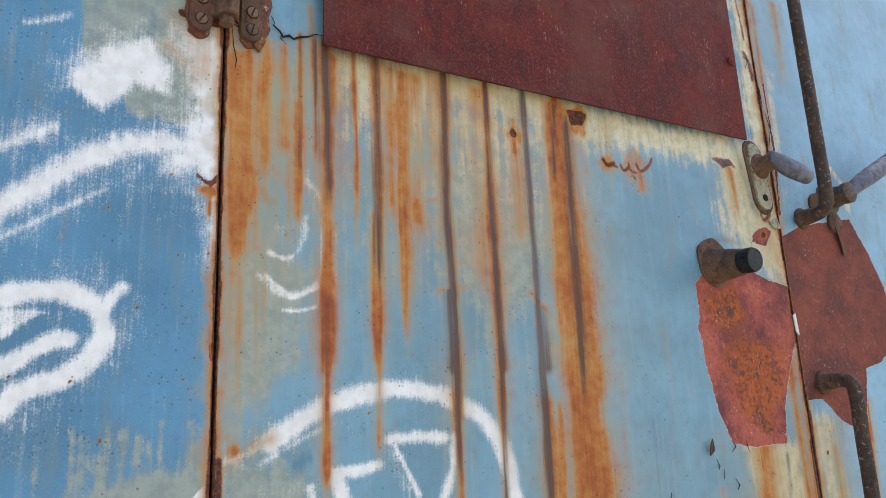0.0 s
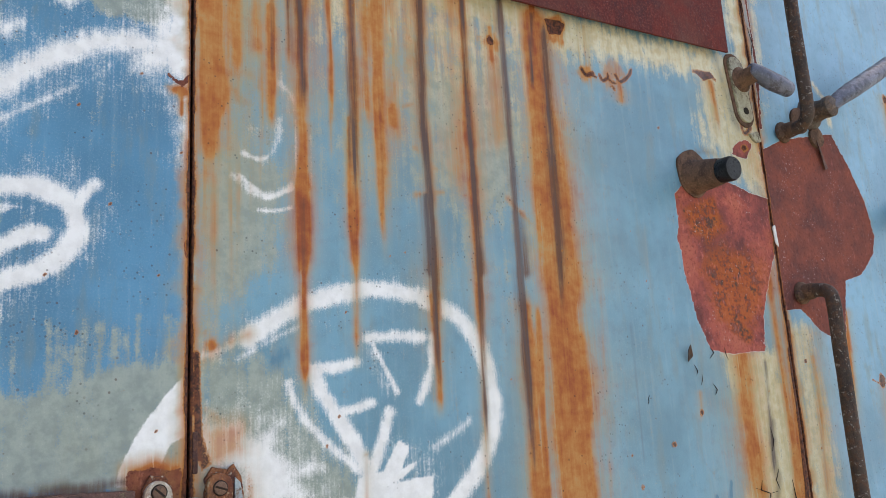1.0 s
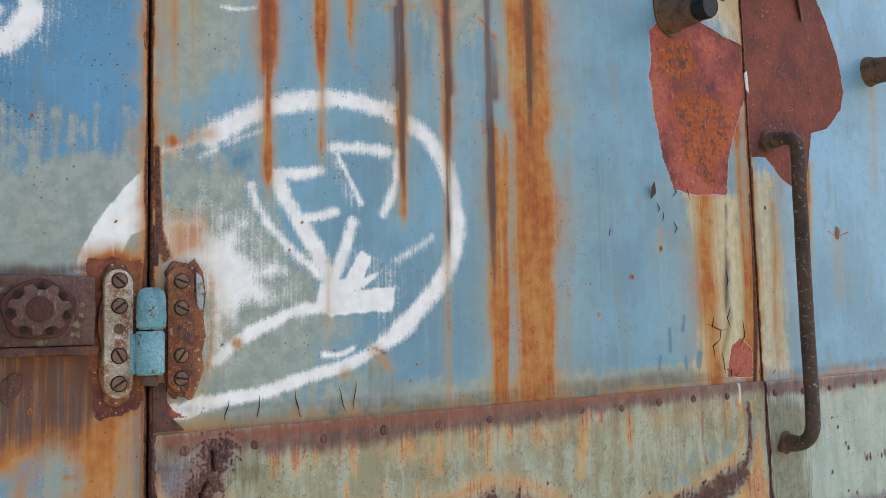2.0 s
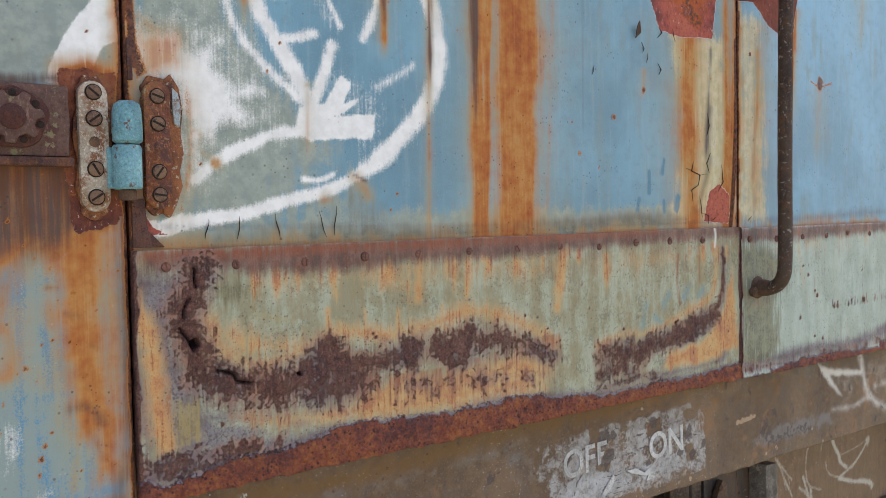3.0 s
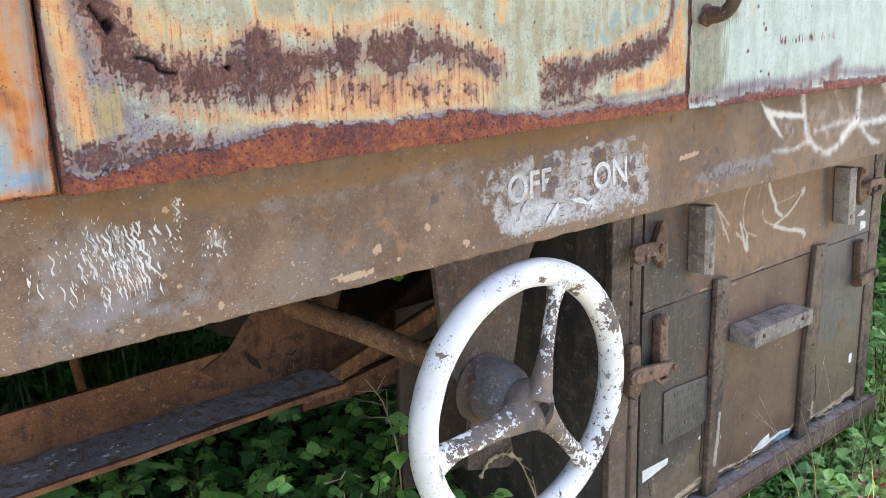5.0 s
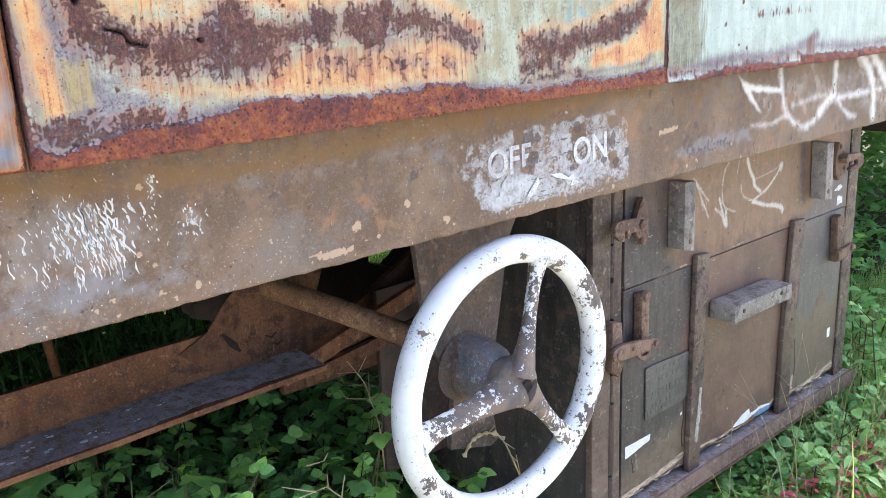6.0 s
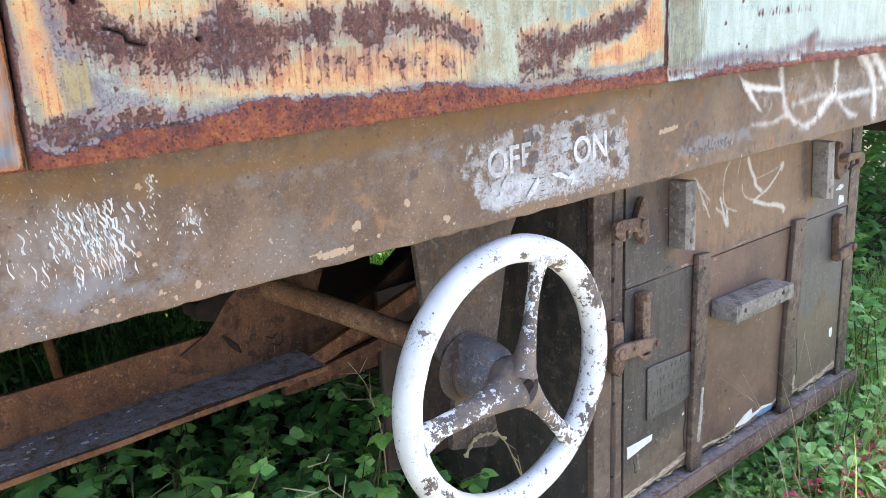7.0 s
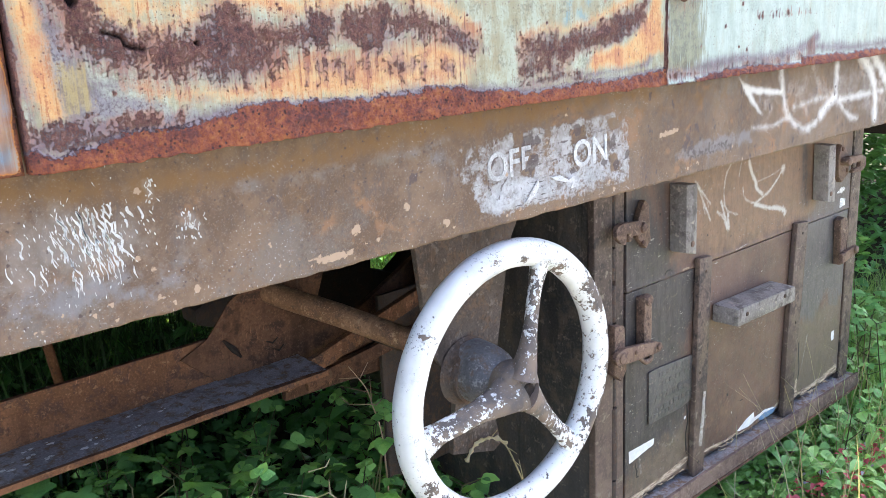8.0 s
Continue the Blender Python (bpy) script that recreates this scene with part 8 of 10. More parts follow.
def door_stop(x, z, owner):
    """A tapered iron stub with a rubber end."""
    stop = part("door_stop", roughen(turned([(0.029, 0.0), (0.028, -0.006), (0.025, -0.012), (0.023, -0.034), (0.0205, -0.052), (0.0195, -0.056)], (x, 0, z), (0.0, 1, 0.10), 24), 0.0006, 50), iron_brown, owner, "stubby rusted door stop")
    part("rubber_tip", turned([(0.0180, -0.054), (0.0188, -0.058), (0.0188, -0.074), (0.0170, -0.078)], (x, 0, z), (0.0, 1, 0.10), 24), rubber, stop, "black rubber tip")
    return stop


door_stop(0.780, 1.903, door)
door_stop(1.345, 1.902, coach)
# blistered rim round the stop
ring = [(0.782 + (0.038 + 0.003 * math.sin(3 * a + 1)) * math.cos(a), 1.910 + (0.037 + 0.002 * math.cos(4 * a)) * math.sin(a)) for a in (2 * math.pi * k / 60 for k in range(60))]
part("paint_crust", roughen(prism(ring, -0.003, 0.001, 0.0015), 0.0008, 80), iron_brown, door)


def grab_rail(points, feet, label):
    rail = thing("grab_rail", label, "grab rail", group="grab rails by the door")
    bend = smooth_line(points, 6)
    part("bar", roughen(tube(bend, 0.0112, 16), 0.0005, 60), iron_rail, rail)
    for x, z in feet:
        part("foot", turned([(0.019, 0.0), (0.0185, -0.004), (0.014, -0.008), (0.013, -0.022), (0.0115, -0.026)], (x, 0, z), (0, 1, 0), 18), iron_brown, rail)
        part("foot_nut", turned([(0.009, 0), (0.009, -0.006), (0.006, -0.008)], (x - 0.016, -0.004, z - 0.006), (0, 1, 0), 6), iron_brown, rail)
    return rail


grab_rail([(1.011, -0.004, 1.733), (1.011, -0.030, 1.733), (1.010, -0.049, 1.726), (1.008, -0.056, 1.705), (1.006, -0.056, 1.62), (1.005, -0.055, 1.45), (1.005, -0.055, 1.30), (1.006, -0.050, 1.262), (1.008, -0.032, 1.245), (1.008, -0.012, 1.243)],
          [(1.011, 1.733), (1.008, 1.243)], "short brown rusted grab rail below the lock")
grab_rail([(1.024, -0.004, 2.015), (1.024, -0.032, 2.014), (1.023, -0.050, 2.024), (1.022, -0.056, 2.050), (1.022, -0.056, 2.15), (1.023, -0.056, 2.35), (1.024, -0.056, 2.58), (1.024, -0.050, 2.62), (1.024, -0.030, 2.635), (1.024, -0.010, 2.635)],
          [(1.024, 2.015), (1.024, 2.635)], "long brown rusted grab rail above the lock")

# second lever, on the side next to the door
lever = thing("lock_lever", "grey lock lever on a rusty boss beside the door", "lever")
part("boss", roughen(turned([(0.030, 0), (0.028, -0.008), (0.020, -0.014), (0.017, -0.032), (0.019, -0.036), (0.019, -0.048), (0.014, -0.052)], (1.108, 0, 2.062), (0, 1, 0), 22), 0.0014, 60), iron_greybrown, lever, "grimy grey-brown boss")
arm = smooth_line([(1.112, -0.040, 2.062), (1.14, -0.046, 2.083), (1.19, -0.052, 2.112), (1.25, -0.055, 2.146), (1.31, -0.055, 2.180)], 6)
part("lever_arm", tube(arm, [0.0115 + 0.005 * min(1, i / 10) for i in range(len(arm))], 14, 0.85), handle_grey, lever, "grey metal lever arm")
part("boss_ring", roughen(turned([(0.024, 0), (0.024, -0.004), (0.017, -0.006)], (1.075, 0, 2.045), (0, 1, 0), 16), 0.0008, 50), iron_brown, lever)
part("boss_ring", roughen(turned([(0.020, 0), (0.019, -0.005), (0.012, -0.007)], (1.118, 0, 2.020), (0, 1, 0), 16), 0.0014, 60), iron_brown, lever)


def curl(points, y, name, owner, material):
    """A tongue of lifted paint."""
    bm = prism(points, y - 0.0012, y + 0.0004, 0)
    for v in bm.verts:
        v.co.y -= 0.006 * max(0.0, math.sin((v.co.z * 90) % 3.1))
    return part(name, bm, material, owner)


curl([(0.956, 1.842), (0.9585, 1.806), (0.952, 1.812), (0.950, 1.838)], -0.001, "paint_curl", door, white_dab)
curl([(1.110, 2.012), (1.126, 2.000), (1.140, 1.964), (1.128, 1.960), (1.118, 1.982)], -0.001, "paint_curl", coach, maroon_rust)
curl([(0.722, 1.642), (0.726, 1.626), (0.718, 1.618), (0.716, 1.634)], -0.001, "paint_curl", door, iron_dark)

# cracks in the thick paint along the foot of the door and under the cover sheet
FLAKED = [[(0.847, 1.445), (0.843, 1.431), (0.863, 1.425), (0.859, 1.410)], [(0.830, 1.434), (0.845, 1.431)], [(0.863, 1.425), (0.880, 1.427)], [(0.859, 1.410), (0.842, 1.402), (0.845, 1.385)], [(0.883, 1.520), (0.886, 1.501), (0.880, 1.485)], [(0.889, 1.459), (0.879, 1.443), (0.885, 1.429)], [(0.917, 1.441), (0.920, 1.415), (0.906, 1.399)], [(0.864, 1.367), (0.882, 1.363), (0.883, 1.350)], [(0.731, 1.614), (0.737, 1.605), (0.734, 1.599)], [(0.767, 1.586), (0.774, 1.578), (0.769, 1.570)], [(0.770, 1.639), (0.776, 1.632), (0.768, 1.624)], [(0.928, 2.303), (0.942, 2.298), (0.933, 2.280)], [(0.950, 2.275), (0.962, 2.245), (0.964, 2.213)], [(0.968, 2.203), (0.976, 2.172), (0.965, 2.136)]]
for line in FLAKED:
    part("crack", roughen(tube([(x, -0.0012, z) for x, z in line], [0.0003] + [0.0009] * (len(line) - 2) + [0.0003], 5), 0.0008, 200), black_gap, door)
CRACKS = [((0.075, 1.352), (0.080, 1.372)), ((0.110, 1.351), (0.113, 1.374)), ((0.157, 1.351), (0.152, 1.376)), ((0.212, 1.350), (0.204, 1.378)), ((0.222, 1.352), (0.226, 1.384)),
          ((0.800, 1.640), (0.806, 1.622)), ((0.742, 1.585), (0.746, 1.600)), ((0.868, 1.360), (0.862, 1.392)), ((0.890, 1.354), (0.902, 1.360)), ((0.985, 1.352), (0.996, 1.360)), ((0.63, 1.56), (0.634, 1.572))]
for (xa, za), (xb, zb) in CRACKS:
    line = [(xa + (xb - xa) * t + 0.0007 * math.sin(7 * t + xa * 40), -0.0012, za + (zb - za) * t) for t in (0, 0.25, 0.5, 0.75, 1)]
    part("crack", tube(line, [0.0002, 0.0005, 0.0006, 0.0004, 0.0002], 5), black_gap, door)
split = [(0.055, -0.0015, 2.130), (0.059, -0.002, 2.121), (0.057, -0.002, 2.118), (0.066, -0.002, 2.112), (0.069, -0.002, 2.106), (0.077, -0.002, 2.110), (0.083, -0.002, 2.107), (0.091, -0.002, 2.112), (0.101, -0.002, 2.115), (0.110, -0.002, 2.121), (0.122, -0.002, 2.122)]
part("crack", roughen(tube(split, [0.0005 + 0.0010 * math.sin(math.pi * i / 10) ** 2 for i in range(11)], 6), 0.0008, 200), black_gap, door)
for side in ([(0.0, 2.100), (0.004, 2.108), (0.010, 2.104), (0.022, 2.112)], [(0.066, 2.112), (0.062, 2.104), (0.070, 2.098)], [(0.004, 2.100), (0.006, 2.080), (0.010, 2.062), (0.008, 2.048)]):
    part("crack", roughen(tube([(x + 0.004, -0.0016, z) for x, z in side], [0.0003] + [0.0006] * (len(side) - 2) + [0.0002], 5), 0.0006, 200), black_gap, door)


# ---- words painted on the sole bar ----
def lettering(text, x, y, z, size, owner, material, name="lettering", lean=0, deep=0.0004):
    curve = bpy.data.curves.new(name, "FONT")
    curve.body, curve.size, curve.extrude, curve.offset = text, size, deep, 0.0007
    tmp = bpy.data.objects.new("tmp", curve)
    mesh = bpy.data.meshes.new_from_object(tmp)
    bpy.data.objects.remove(tmp)
    for v in mesh.vertices:
        v.co.x *= 0.92
    mesh.materials.clear()
    ob = link_mesh(name, mesh, material, owner)
    ob.matrix_basis = pose(x, y, z, 90, 0, 0) @ pose(0, 0, 0, 0, 0, lean)
    return ob


OFF_AT, ON_AT = (0.604, 0.994), (0.787, 0.988)
lettering("OF", OFF_AT[0], 0.0397, OFF_AT[1], 0.056, bar, letter_white, lean=2)
torn = lettering("F", OFF_AT[0] + 0.0675, 0.0397, OFF_AT[1] + 0.002, 0.056, bar, letter_white, lean=2)
bm = bmesh.new()  # most of the last letter has flaked away
bm.from_mesh(torn.data)
for spot, way in (((0.016, 0.020, 0), (0.8, -0.45, 0)), ((0.0, 0.004, 0), (0.3, -1, 0))):
    bmesh.ops.bisect_plane(bm, geom=bm.verts[:] + bm.edges[:] + bm.faces[:], plane_co=spot, plane_no=way, clear_outer=True)
bm.to_mesh(torn.data)
bm.free()


def dried_runs():
    """Beads of white enamel that ran and dried in wriggling threads."""
    r = random.Random(64)
    bm = bmesh.new()

    def bead(x, z, long, wide, lean):
        n, ring = max(4, int(long / 0.0022)), []
        phase, wave = r.uniform(0, 6.3), r.uniform(0.15, 0.7) * wide
        for i in range(n + 1):
            t = i / n
            w = wide * (0.25 + 0.75 * math.sin(math.pi * min(1, 0.12 + t * 0.84)) ** 0.7) * r.uniform(0.55, 1.35) * 0.5
            px, pz = x + lean * long * t + wave * math.sin(phase + 4 * t * long / 0.012), z - long * t
            ring.append([bm.verts.new((px + w * k, 0.0397 - h, pz + w * 0.3 * k)) for k, h in ((-1, 0.0), (-0.5, 0.0007), (0.5, 0.0007), (1, 0.0))])
        for p, q in zip(ring, ring[1:]):
            for k in range(3):
                bm.faces.new((p[k], p[k + 1], q[k + 1], q[k]))

    for _ in range(95):  # the thick middle
        bead(min(0.098, max(-0.004, r.gauss(0.055, 0.024))), r.uniform(0.985, 1.058), r.uniform(0.006, 0.020), r.uniform(0.0012, 0.0030), r.uniform(0.0, 0.35))
    for _ in range(11):
        bead(r.uniform(0.030, 0.085), r.uniform(1.020, 1.056), r.uniform(0.022, 0.040), r.uniform(0.0022, 0.0036), r.uniform(0.15, 0.4))
    for x, z, k in ((-0.006, 1.038, 0.032), (0.000, 1.005, 0.016), (-0.022, 1.012, 0.026), (-0.017, 0.995, 0.012), (-0.030, 1.020, 0.010), (0.018, 1.030, 0.022), (0.112, 1.048, 0.014), (0.100, 1.050, 0.012)):
        bead(x, z, k, r.uniform(0.002, 0.0034), r.uniform(0, 0.3))
    for _ in range(230):  # drops round it
        bead(r.gauss(0.050, 0.045), r.gauss(1.020, 0.026), r.uniform(0.0015, 0.005), r.uniform(0.0006, 0.0017), r.uniform(-0.2, 0.5))
    for cx, cz, sx, sz, many in ((0.165, 1.022, 0.009, 0.009, 46), (0.124, 1.064, 0.004, 0.010, 26)):
        for _ in range(many):
            bead(r.gauss(cx, sx), r.gauss(cz, sz), r.uniform(0.0015, 0.0045), r.uniform(0.0008, 0.0024), r.uniform(-0.4, 0.6))
    bmesh.ops.recalc_face_normals(bm, faces=bm.faces)
    tagged(part("dried_paint", bm, white_dab, bar, "glossy white beads of dried paint"), kind="stuff")


dried_runs()
lettering("ON", ON_AT[0], 0.0397, ON_AT[1], 0.058, bar, letter_white, lean=2)
part("painted_arrow", roughen(prism([(0.706, 0.983), (0.710, 0.975), (0.700, 0.964), (0.685, 0.951), (0.678, 0.954), (0.691, 0.967)], 0.0383, 0.0391, 0), 0.0012, 90), letter_white, bar)
part("painted_arrow", roughen(prism([(0.734, 0.982), (0.756, 0.982), (0.774, 0.972), (0.787, 0.977), (0.800, 0.960), (0.779, 0.958), (0.784, 0.966), (0.766, 0.970), (0.747, 0.975)], 0.0383, 0.0391, 0), 0.0012, 90), letter_white, bar)


# ---- hand brake wheel ----
WHEEL = Vector((0.664, 0.066, 0.668))
wheel = thing("brake_wheel", "chipped white iron hand brake wheel with three spokes", "hand wheel", WHEEL)


def worn_part(name, bm, parent, wear, label=""):
    """White ironwork; wear(co) says how much paint is gone."""
    ob = part(name, bm, white_wheel, parent, label)
    a = ob.data.attributes.new("wear", "FLOAT", "POINT")
    a.data.foreach_set("value", np.array([wear(v.co) for v in ob.data.vertices], dtype=np.float32))
    return ob


R_RIM, T_RIM = 0.2062, 0.0218
rim_line = [(R_RIM * math.cos(a), 0, R_RIM * math.sin(a)) for a in (2 * math.pi * k / 120 for k in range(240))]
CHIPS = [(0.66, 0.2, 0.016), (0.45, 0.5, 0.026), (-0.15, 0.4, 0.010), (-0.32, 0.8, 0.012), (-0.62, 0.2, 0.026), (0.50, 0.1, 0.022), (-0.05, 1.0, 0.011), (3.62, 0.3, 0.012), (3.85, 0.0, 0.014), (0.15, 0.7, 0.014), (-0.45, 0.5, 0.010), (1.5, -0.4, 0.006), (4.6, 0.4, 0.012), (1.02, -0.8, 0.014), (-0.85, 0.9, 0.012), (2.5, 0.9, 0.006), (1.8, 0.2, 0.005)]
CHIP_SPOTS = [(Vector(((R_RIM + T_RIM * math.sin(b)) * math.cos(a), -T_RIM * math.cos(b), (R_RIM + T_RIM * math.sin(b)) * math.sin(a))), r * 1.1) for a, b, r in CHIPS]


def rim_wear(co):
    a = math.atan2(co.z, co.x)
    m = 0.22 + 0.20 * max(0.0, math.cos(a + 0.1)) * max(0.0, min(1.0, (R_RIM + 0.006 - math.hypot(co.x, co.z)) / 0.012))
    for at, r in CHIP_SPOTS:
        m = max(m, 0.9 - (co - at).length / r * 0.4)
    return m


worn_part("rim", roughen(tube(rim_line, T_RIM, 32, 1.0, True), 0.0007, 40), wheel, rim_wear, "thick white round rim, chipped to iron")
HUB_Y = -0.020
for deg in (69, 190, 312):
    a = radians(deg)
    way = Vector((math.cos(a), 0, math.sin(a)))
    line = [way * r + Vector((0, HUB_Y * (1 - t) - 0.002 * t, 0)) for r, t in ((0.012, 0), (0.055, 0.12), (0.105, 0.5), (0.152, 0.85), (0.196, 1))]
    worn_part("spoke", roughen(tube(smooth_line(line, 10), [0.0165 + 0.0215 * max(0.0, 1 - i / 20) ** 1.7 + 0.0105 * max(0.0, (i - 28) / 12) ** 2 for i in range(41)], 24, 0.66), 0.0010, 40), wheel, lambda co: 0.80 + 0.35 * max(0.0, 0.07 - co.length) / 0.07 - 0.26 * abs(co.length - 0.06) / 0.12 + 1.1 * (co.x - co.length * 0.3) * (co.z > 0), "white spoke worn to brown iron")
worn_part("hub", roughen(turned([(0.030, 0.036), (0.036, 0.022), (0.038, 0.004), (0.036, -0.010), (0.031, -0.0165), (0.024, -0.0195), (0.010, -0.0205)], (0, HUB_Y + 0.006, 0), (0, 1, 0), 32), 0.0016, 30), wheel, lambda co: 0.98, "brown iron hub with white remains")
part("shaft_end", roughen(turned([(0.013, 0.004), (0.013, -0.001), (0.010, -0.003), (0.006, -0.001)], (0.002, HUB_Y - 0.0145, -0.004), (0, 1, 0), 12), 0.0008, 90), iron_dark, wheel)
part("collar", roughen(turned([(0.030, 0.0), (0.036, 0.006), (0.044, 0.018), (0.0485, 0.034), (0.050, 0.050), (0.050, 0.072)], (0, 0.016, 0), (0, 1, 0), 32), 0.0012, 40), collar_grey, wheel, "grey iron bearing collar")
part("collar_flange", roughen(turned([(0.050, -0.012), (0.051, 0.0), (0.054, 0.010), (0.058, 0.016)], (-0.004, 0.080, -0.004), (0, 1, 0), 28), 0.0015, 30), iron_greybrown, wheel, "cast bearing flange")
part("shaft", turned([(0.016, 0), (0.016, 0.40)], (0, 0.10, 0), (0, 1, 0), 16), iron_dark, wheel)

# ---- underframe ----
under = thing("underframe", "brown rusted underframe steelwork below the coach floor", "underframe")
part("hanger_plate", roughen(prism([(0.536, 0.935), (0.791, 0.888), (0.777, 0.866), (0.759, 0.802), (0.737, 0.683), (0.717, 0.597), (0.735, 0.505), (0.718, 0.496), (0.625, 0.524), (0.638, 0.623), (0.612, 0.681), (0.588, 0.726), (0.577, 0.821), (0.570, 0.885)], 0.165, 0.177, 0.002), 0.0014, 20), iron_greybrown, under, "hanging plate that bears the brake shaft")


def angle_bar(name, a, b, flange, drop, thick, material, owner, label="", flip=1):
    """An L-shaped bar from a to b: a wall that rises by drop and a flange that comes forward."""
    a, b = Vector(a), Vector(b)
    shape = [(0, 0), (-flange, 0), (-flange, thick), (-thick, thick), (-thick, drop), (0, drop)]
    bm = bmesh.new()
    steps = 24
    rings = [[bm.verts.new(a.lerp(b, i / steps) + Vector((0, y * flip, z))) for y, z in shape] for i in range(steps + 1)]
    for p, q in zip(rings, rings[1:]):
        for k in range(6):
            bm.faces.new((p[k], p[(k + 1) % 6], q[(k + 1) % 6], q[k]))
    bm.faces.new(rings[0])
    bm.faces.new(rings[-1][::-1])
    bmesh.ops.recalc_face_normals(bm, faces=bm.faces)
    bar_part = part(name, roughen(bm, 0.0018, 14), material, owner, label)
    # thin sheet over the flange, coloured lighter for light from above
    top = bmesh.new()
    rows = [[top.verts.new(a.lerp(b, i / 60) + Vector((0, y * flip, thick + 0.0042 - 0.004 * (k == 2)))) for k, y in enumerate((-thick, -flange * 0.5, -flange + 0.006))] for i in range(61)]
    for p, q in zip(rows, rows[1:]):
        for k in range(2):
            top.faces.new((p[k], p[k + 1], q[k + 1], q[k]))
    part("lit_flange_grime", roughen(top, 0.0012, 40), flange_grey, bar_part, "dark grimy upper face of the flange")
    return bar_part


truss = angle_bar("truss_bar", (-1.2, 0.45, 0.634), (0.512, 0.45, 0.651), 0.108, 0.086, 0.009, iron_frame, under, "long angle iron truss bar")
spill = random.Random(8)
for x in (0.01, 0.02, 0.045, 0.06, 0.068, 0.085, 0.12, 0.14, 0.15, 0.19, 0.21, 0.24):
    cx, cy, big = x + spill.uniform(-0.006, 0.006), 0.388 + spill.uniform(-0.028, 0.028), spill.uniform(0.003, 0.007)
    bm = bmesh.new()
    for _ in range(5):  # a splash and its drops
        px, py, r = cx + spill.gauss(0, big), cy + spill.gauss(0, big * 0.6), big * spill.uniform(0.25, 0.8)
        bm.faces.new([bm.verts.new((px + r * spill.uniform(0.5, 1.3) * math.cos(a), py + r * spill.uniform(0.4, 1.0) * math.sin(a), 0.6615 + 0.0099 * px)) for a in (2 * math.pi * k / 9 for k in range(9))])
    part("white_spatter", bm, white_dab, truss)
strut_line = [(0.456, 0.47, 0.794), (0.535, 0.33, 0.754), (0.608, 0.2, 0.711)]
part("strut", roughen(tube(strut_line, 0.0195, 18), 0.0010, 30), strut_rust, under, "round brake strut")


def flat_bar(name, a, b, deep, wide, material, owner):
    """A flat bar between two places, its broad side to the front."""
    a, b = Vector(a), Vector(b)
    long = (b - a).length
    ob = part(name, roughen(block(0, long, -deep / 2, deep / 2, -wide / 2, wide / 2, 0.002, 4), 0.0012, 25), material, owner)
    ob.matrix_basis = Matrix.Translation(a) @ (b - a).to_track_quat("X", "Z").to_matrix().to_4x4()
    return ob


flat_bar("diagonal", (0.457, 0.4, 0.634), (0.799, 0.4, 0.729), 0.014, 0.030, iron_frame, under)
flat_bar("diagonal", (0.519, 0.43, 0.605), (0.843, 0.43, 0.646), 0.012, 0.026, shaded_frame_rust, under)
flat_bar("diagonal", (0.647, 0.56, 0.58), (0.998, 0.56, 0.755), 0.014, 0.080, shaded_frame_rust, under)
flat_bar("diagonal", (0.524, 0.52, 0.572), (0.885, 0.52, 0.561), 0.014, 0.050, shaded_frame_rust, under)
part("gusset", roughen(prism([(0.300, 0.716), (0.350, 0.738), (0.376, 0.768), (0.395, 0.790), (0.434, 0.810), (0.546, 0.819), (0.586, 0.813), (0.557, 0.741), (0.657, 0.694), (0.679, 0.641), (0.600, 0.632), (0.532, 0.629), (0.448, 0.643), (0.374, 0.650)], 0.4362, 0.4392, 0.001), 0.0010, 14), shaded_frame_rust, under, "rusted gusset plate at the end of the truss")
# added black sheet that stands for deep shade behind the truss
part("dark_screen", roughen(prism([(0.635, 0.761), (1.020, 0.682), (1.020, 0.620), (1.100, 0.590), (1.221, 0.672), (1.280, 0.629), (1.259, 0.273), (0.837, 0.404), (0.786, 0.536), (0.624, 0.553)], 0.90, 0.96, 0.003), 0.004, 6), black_gap, under, "black inner cross beam")
part("brake_block", roughen(prism([(0.409, 0.736), (0.468, 0.759), (0.518, 0.741), (0.502, 0.701), (0.453, 0.686), (0.411, 0.708)], 0.60, 0.66, 0.006), 0.006, 18), iron_dark, under, "dark worn brake block")
part("notch", roughen(tube([(0.377, 0.434, 0.729), (0.392, 0.434, 0.709), (0.403, 0.434, 0.692)], [0.002, 0.006, 0.002], 6), 0.003, 90), black_gap, under)
for u in ((0.454, 0.705), (0.465, 0.689), (0.457, 0.653)):
    part("crack", roughen(tube([(u[0], 0.4352, u[1]), (u[0] + 0.012, 0.4352, u[1] - 0.006), (u[0] + 0.022, 0.4352, u[1] + 0.002)], [0.001, 0.002, 0.001], 5), 0.0012, 120), black_gap, under)
part("drop_rod", tube([(0.17, 0.80, 1.0), (0.22, 0.80, 0.58)], 0.009, 10), iron_frame, under)
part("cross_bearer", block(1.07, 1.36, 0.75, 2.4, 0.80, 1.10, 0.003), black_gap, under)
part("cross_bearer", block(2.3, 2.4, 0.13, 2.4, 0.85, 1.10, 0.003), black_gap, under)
part("brake_rod", tube([(1.9, 0.42, 0.80), (3.4, 0.48, 0.90)], 0.014, 10), iron_brown, under)
part("brake_rod", tube([(0.74, 0.42, 0.62), (1.0, 0.40, 0.52)], 0.012, 10), iron_brown, under)
# dark sheet added behind the wheel in place of the shade there
part("dark_backing", prism([(0.74, 0.30), (0.96, 0.30), (0.96, 0.98), (0.85, 0.98), (0.85, 0.70), (0.74, 0.70)], 0.50, 0.51, 0.002), iron_dark, under)
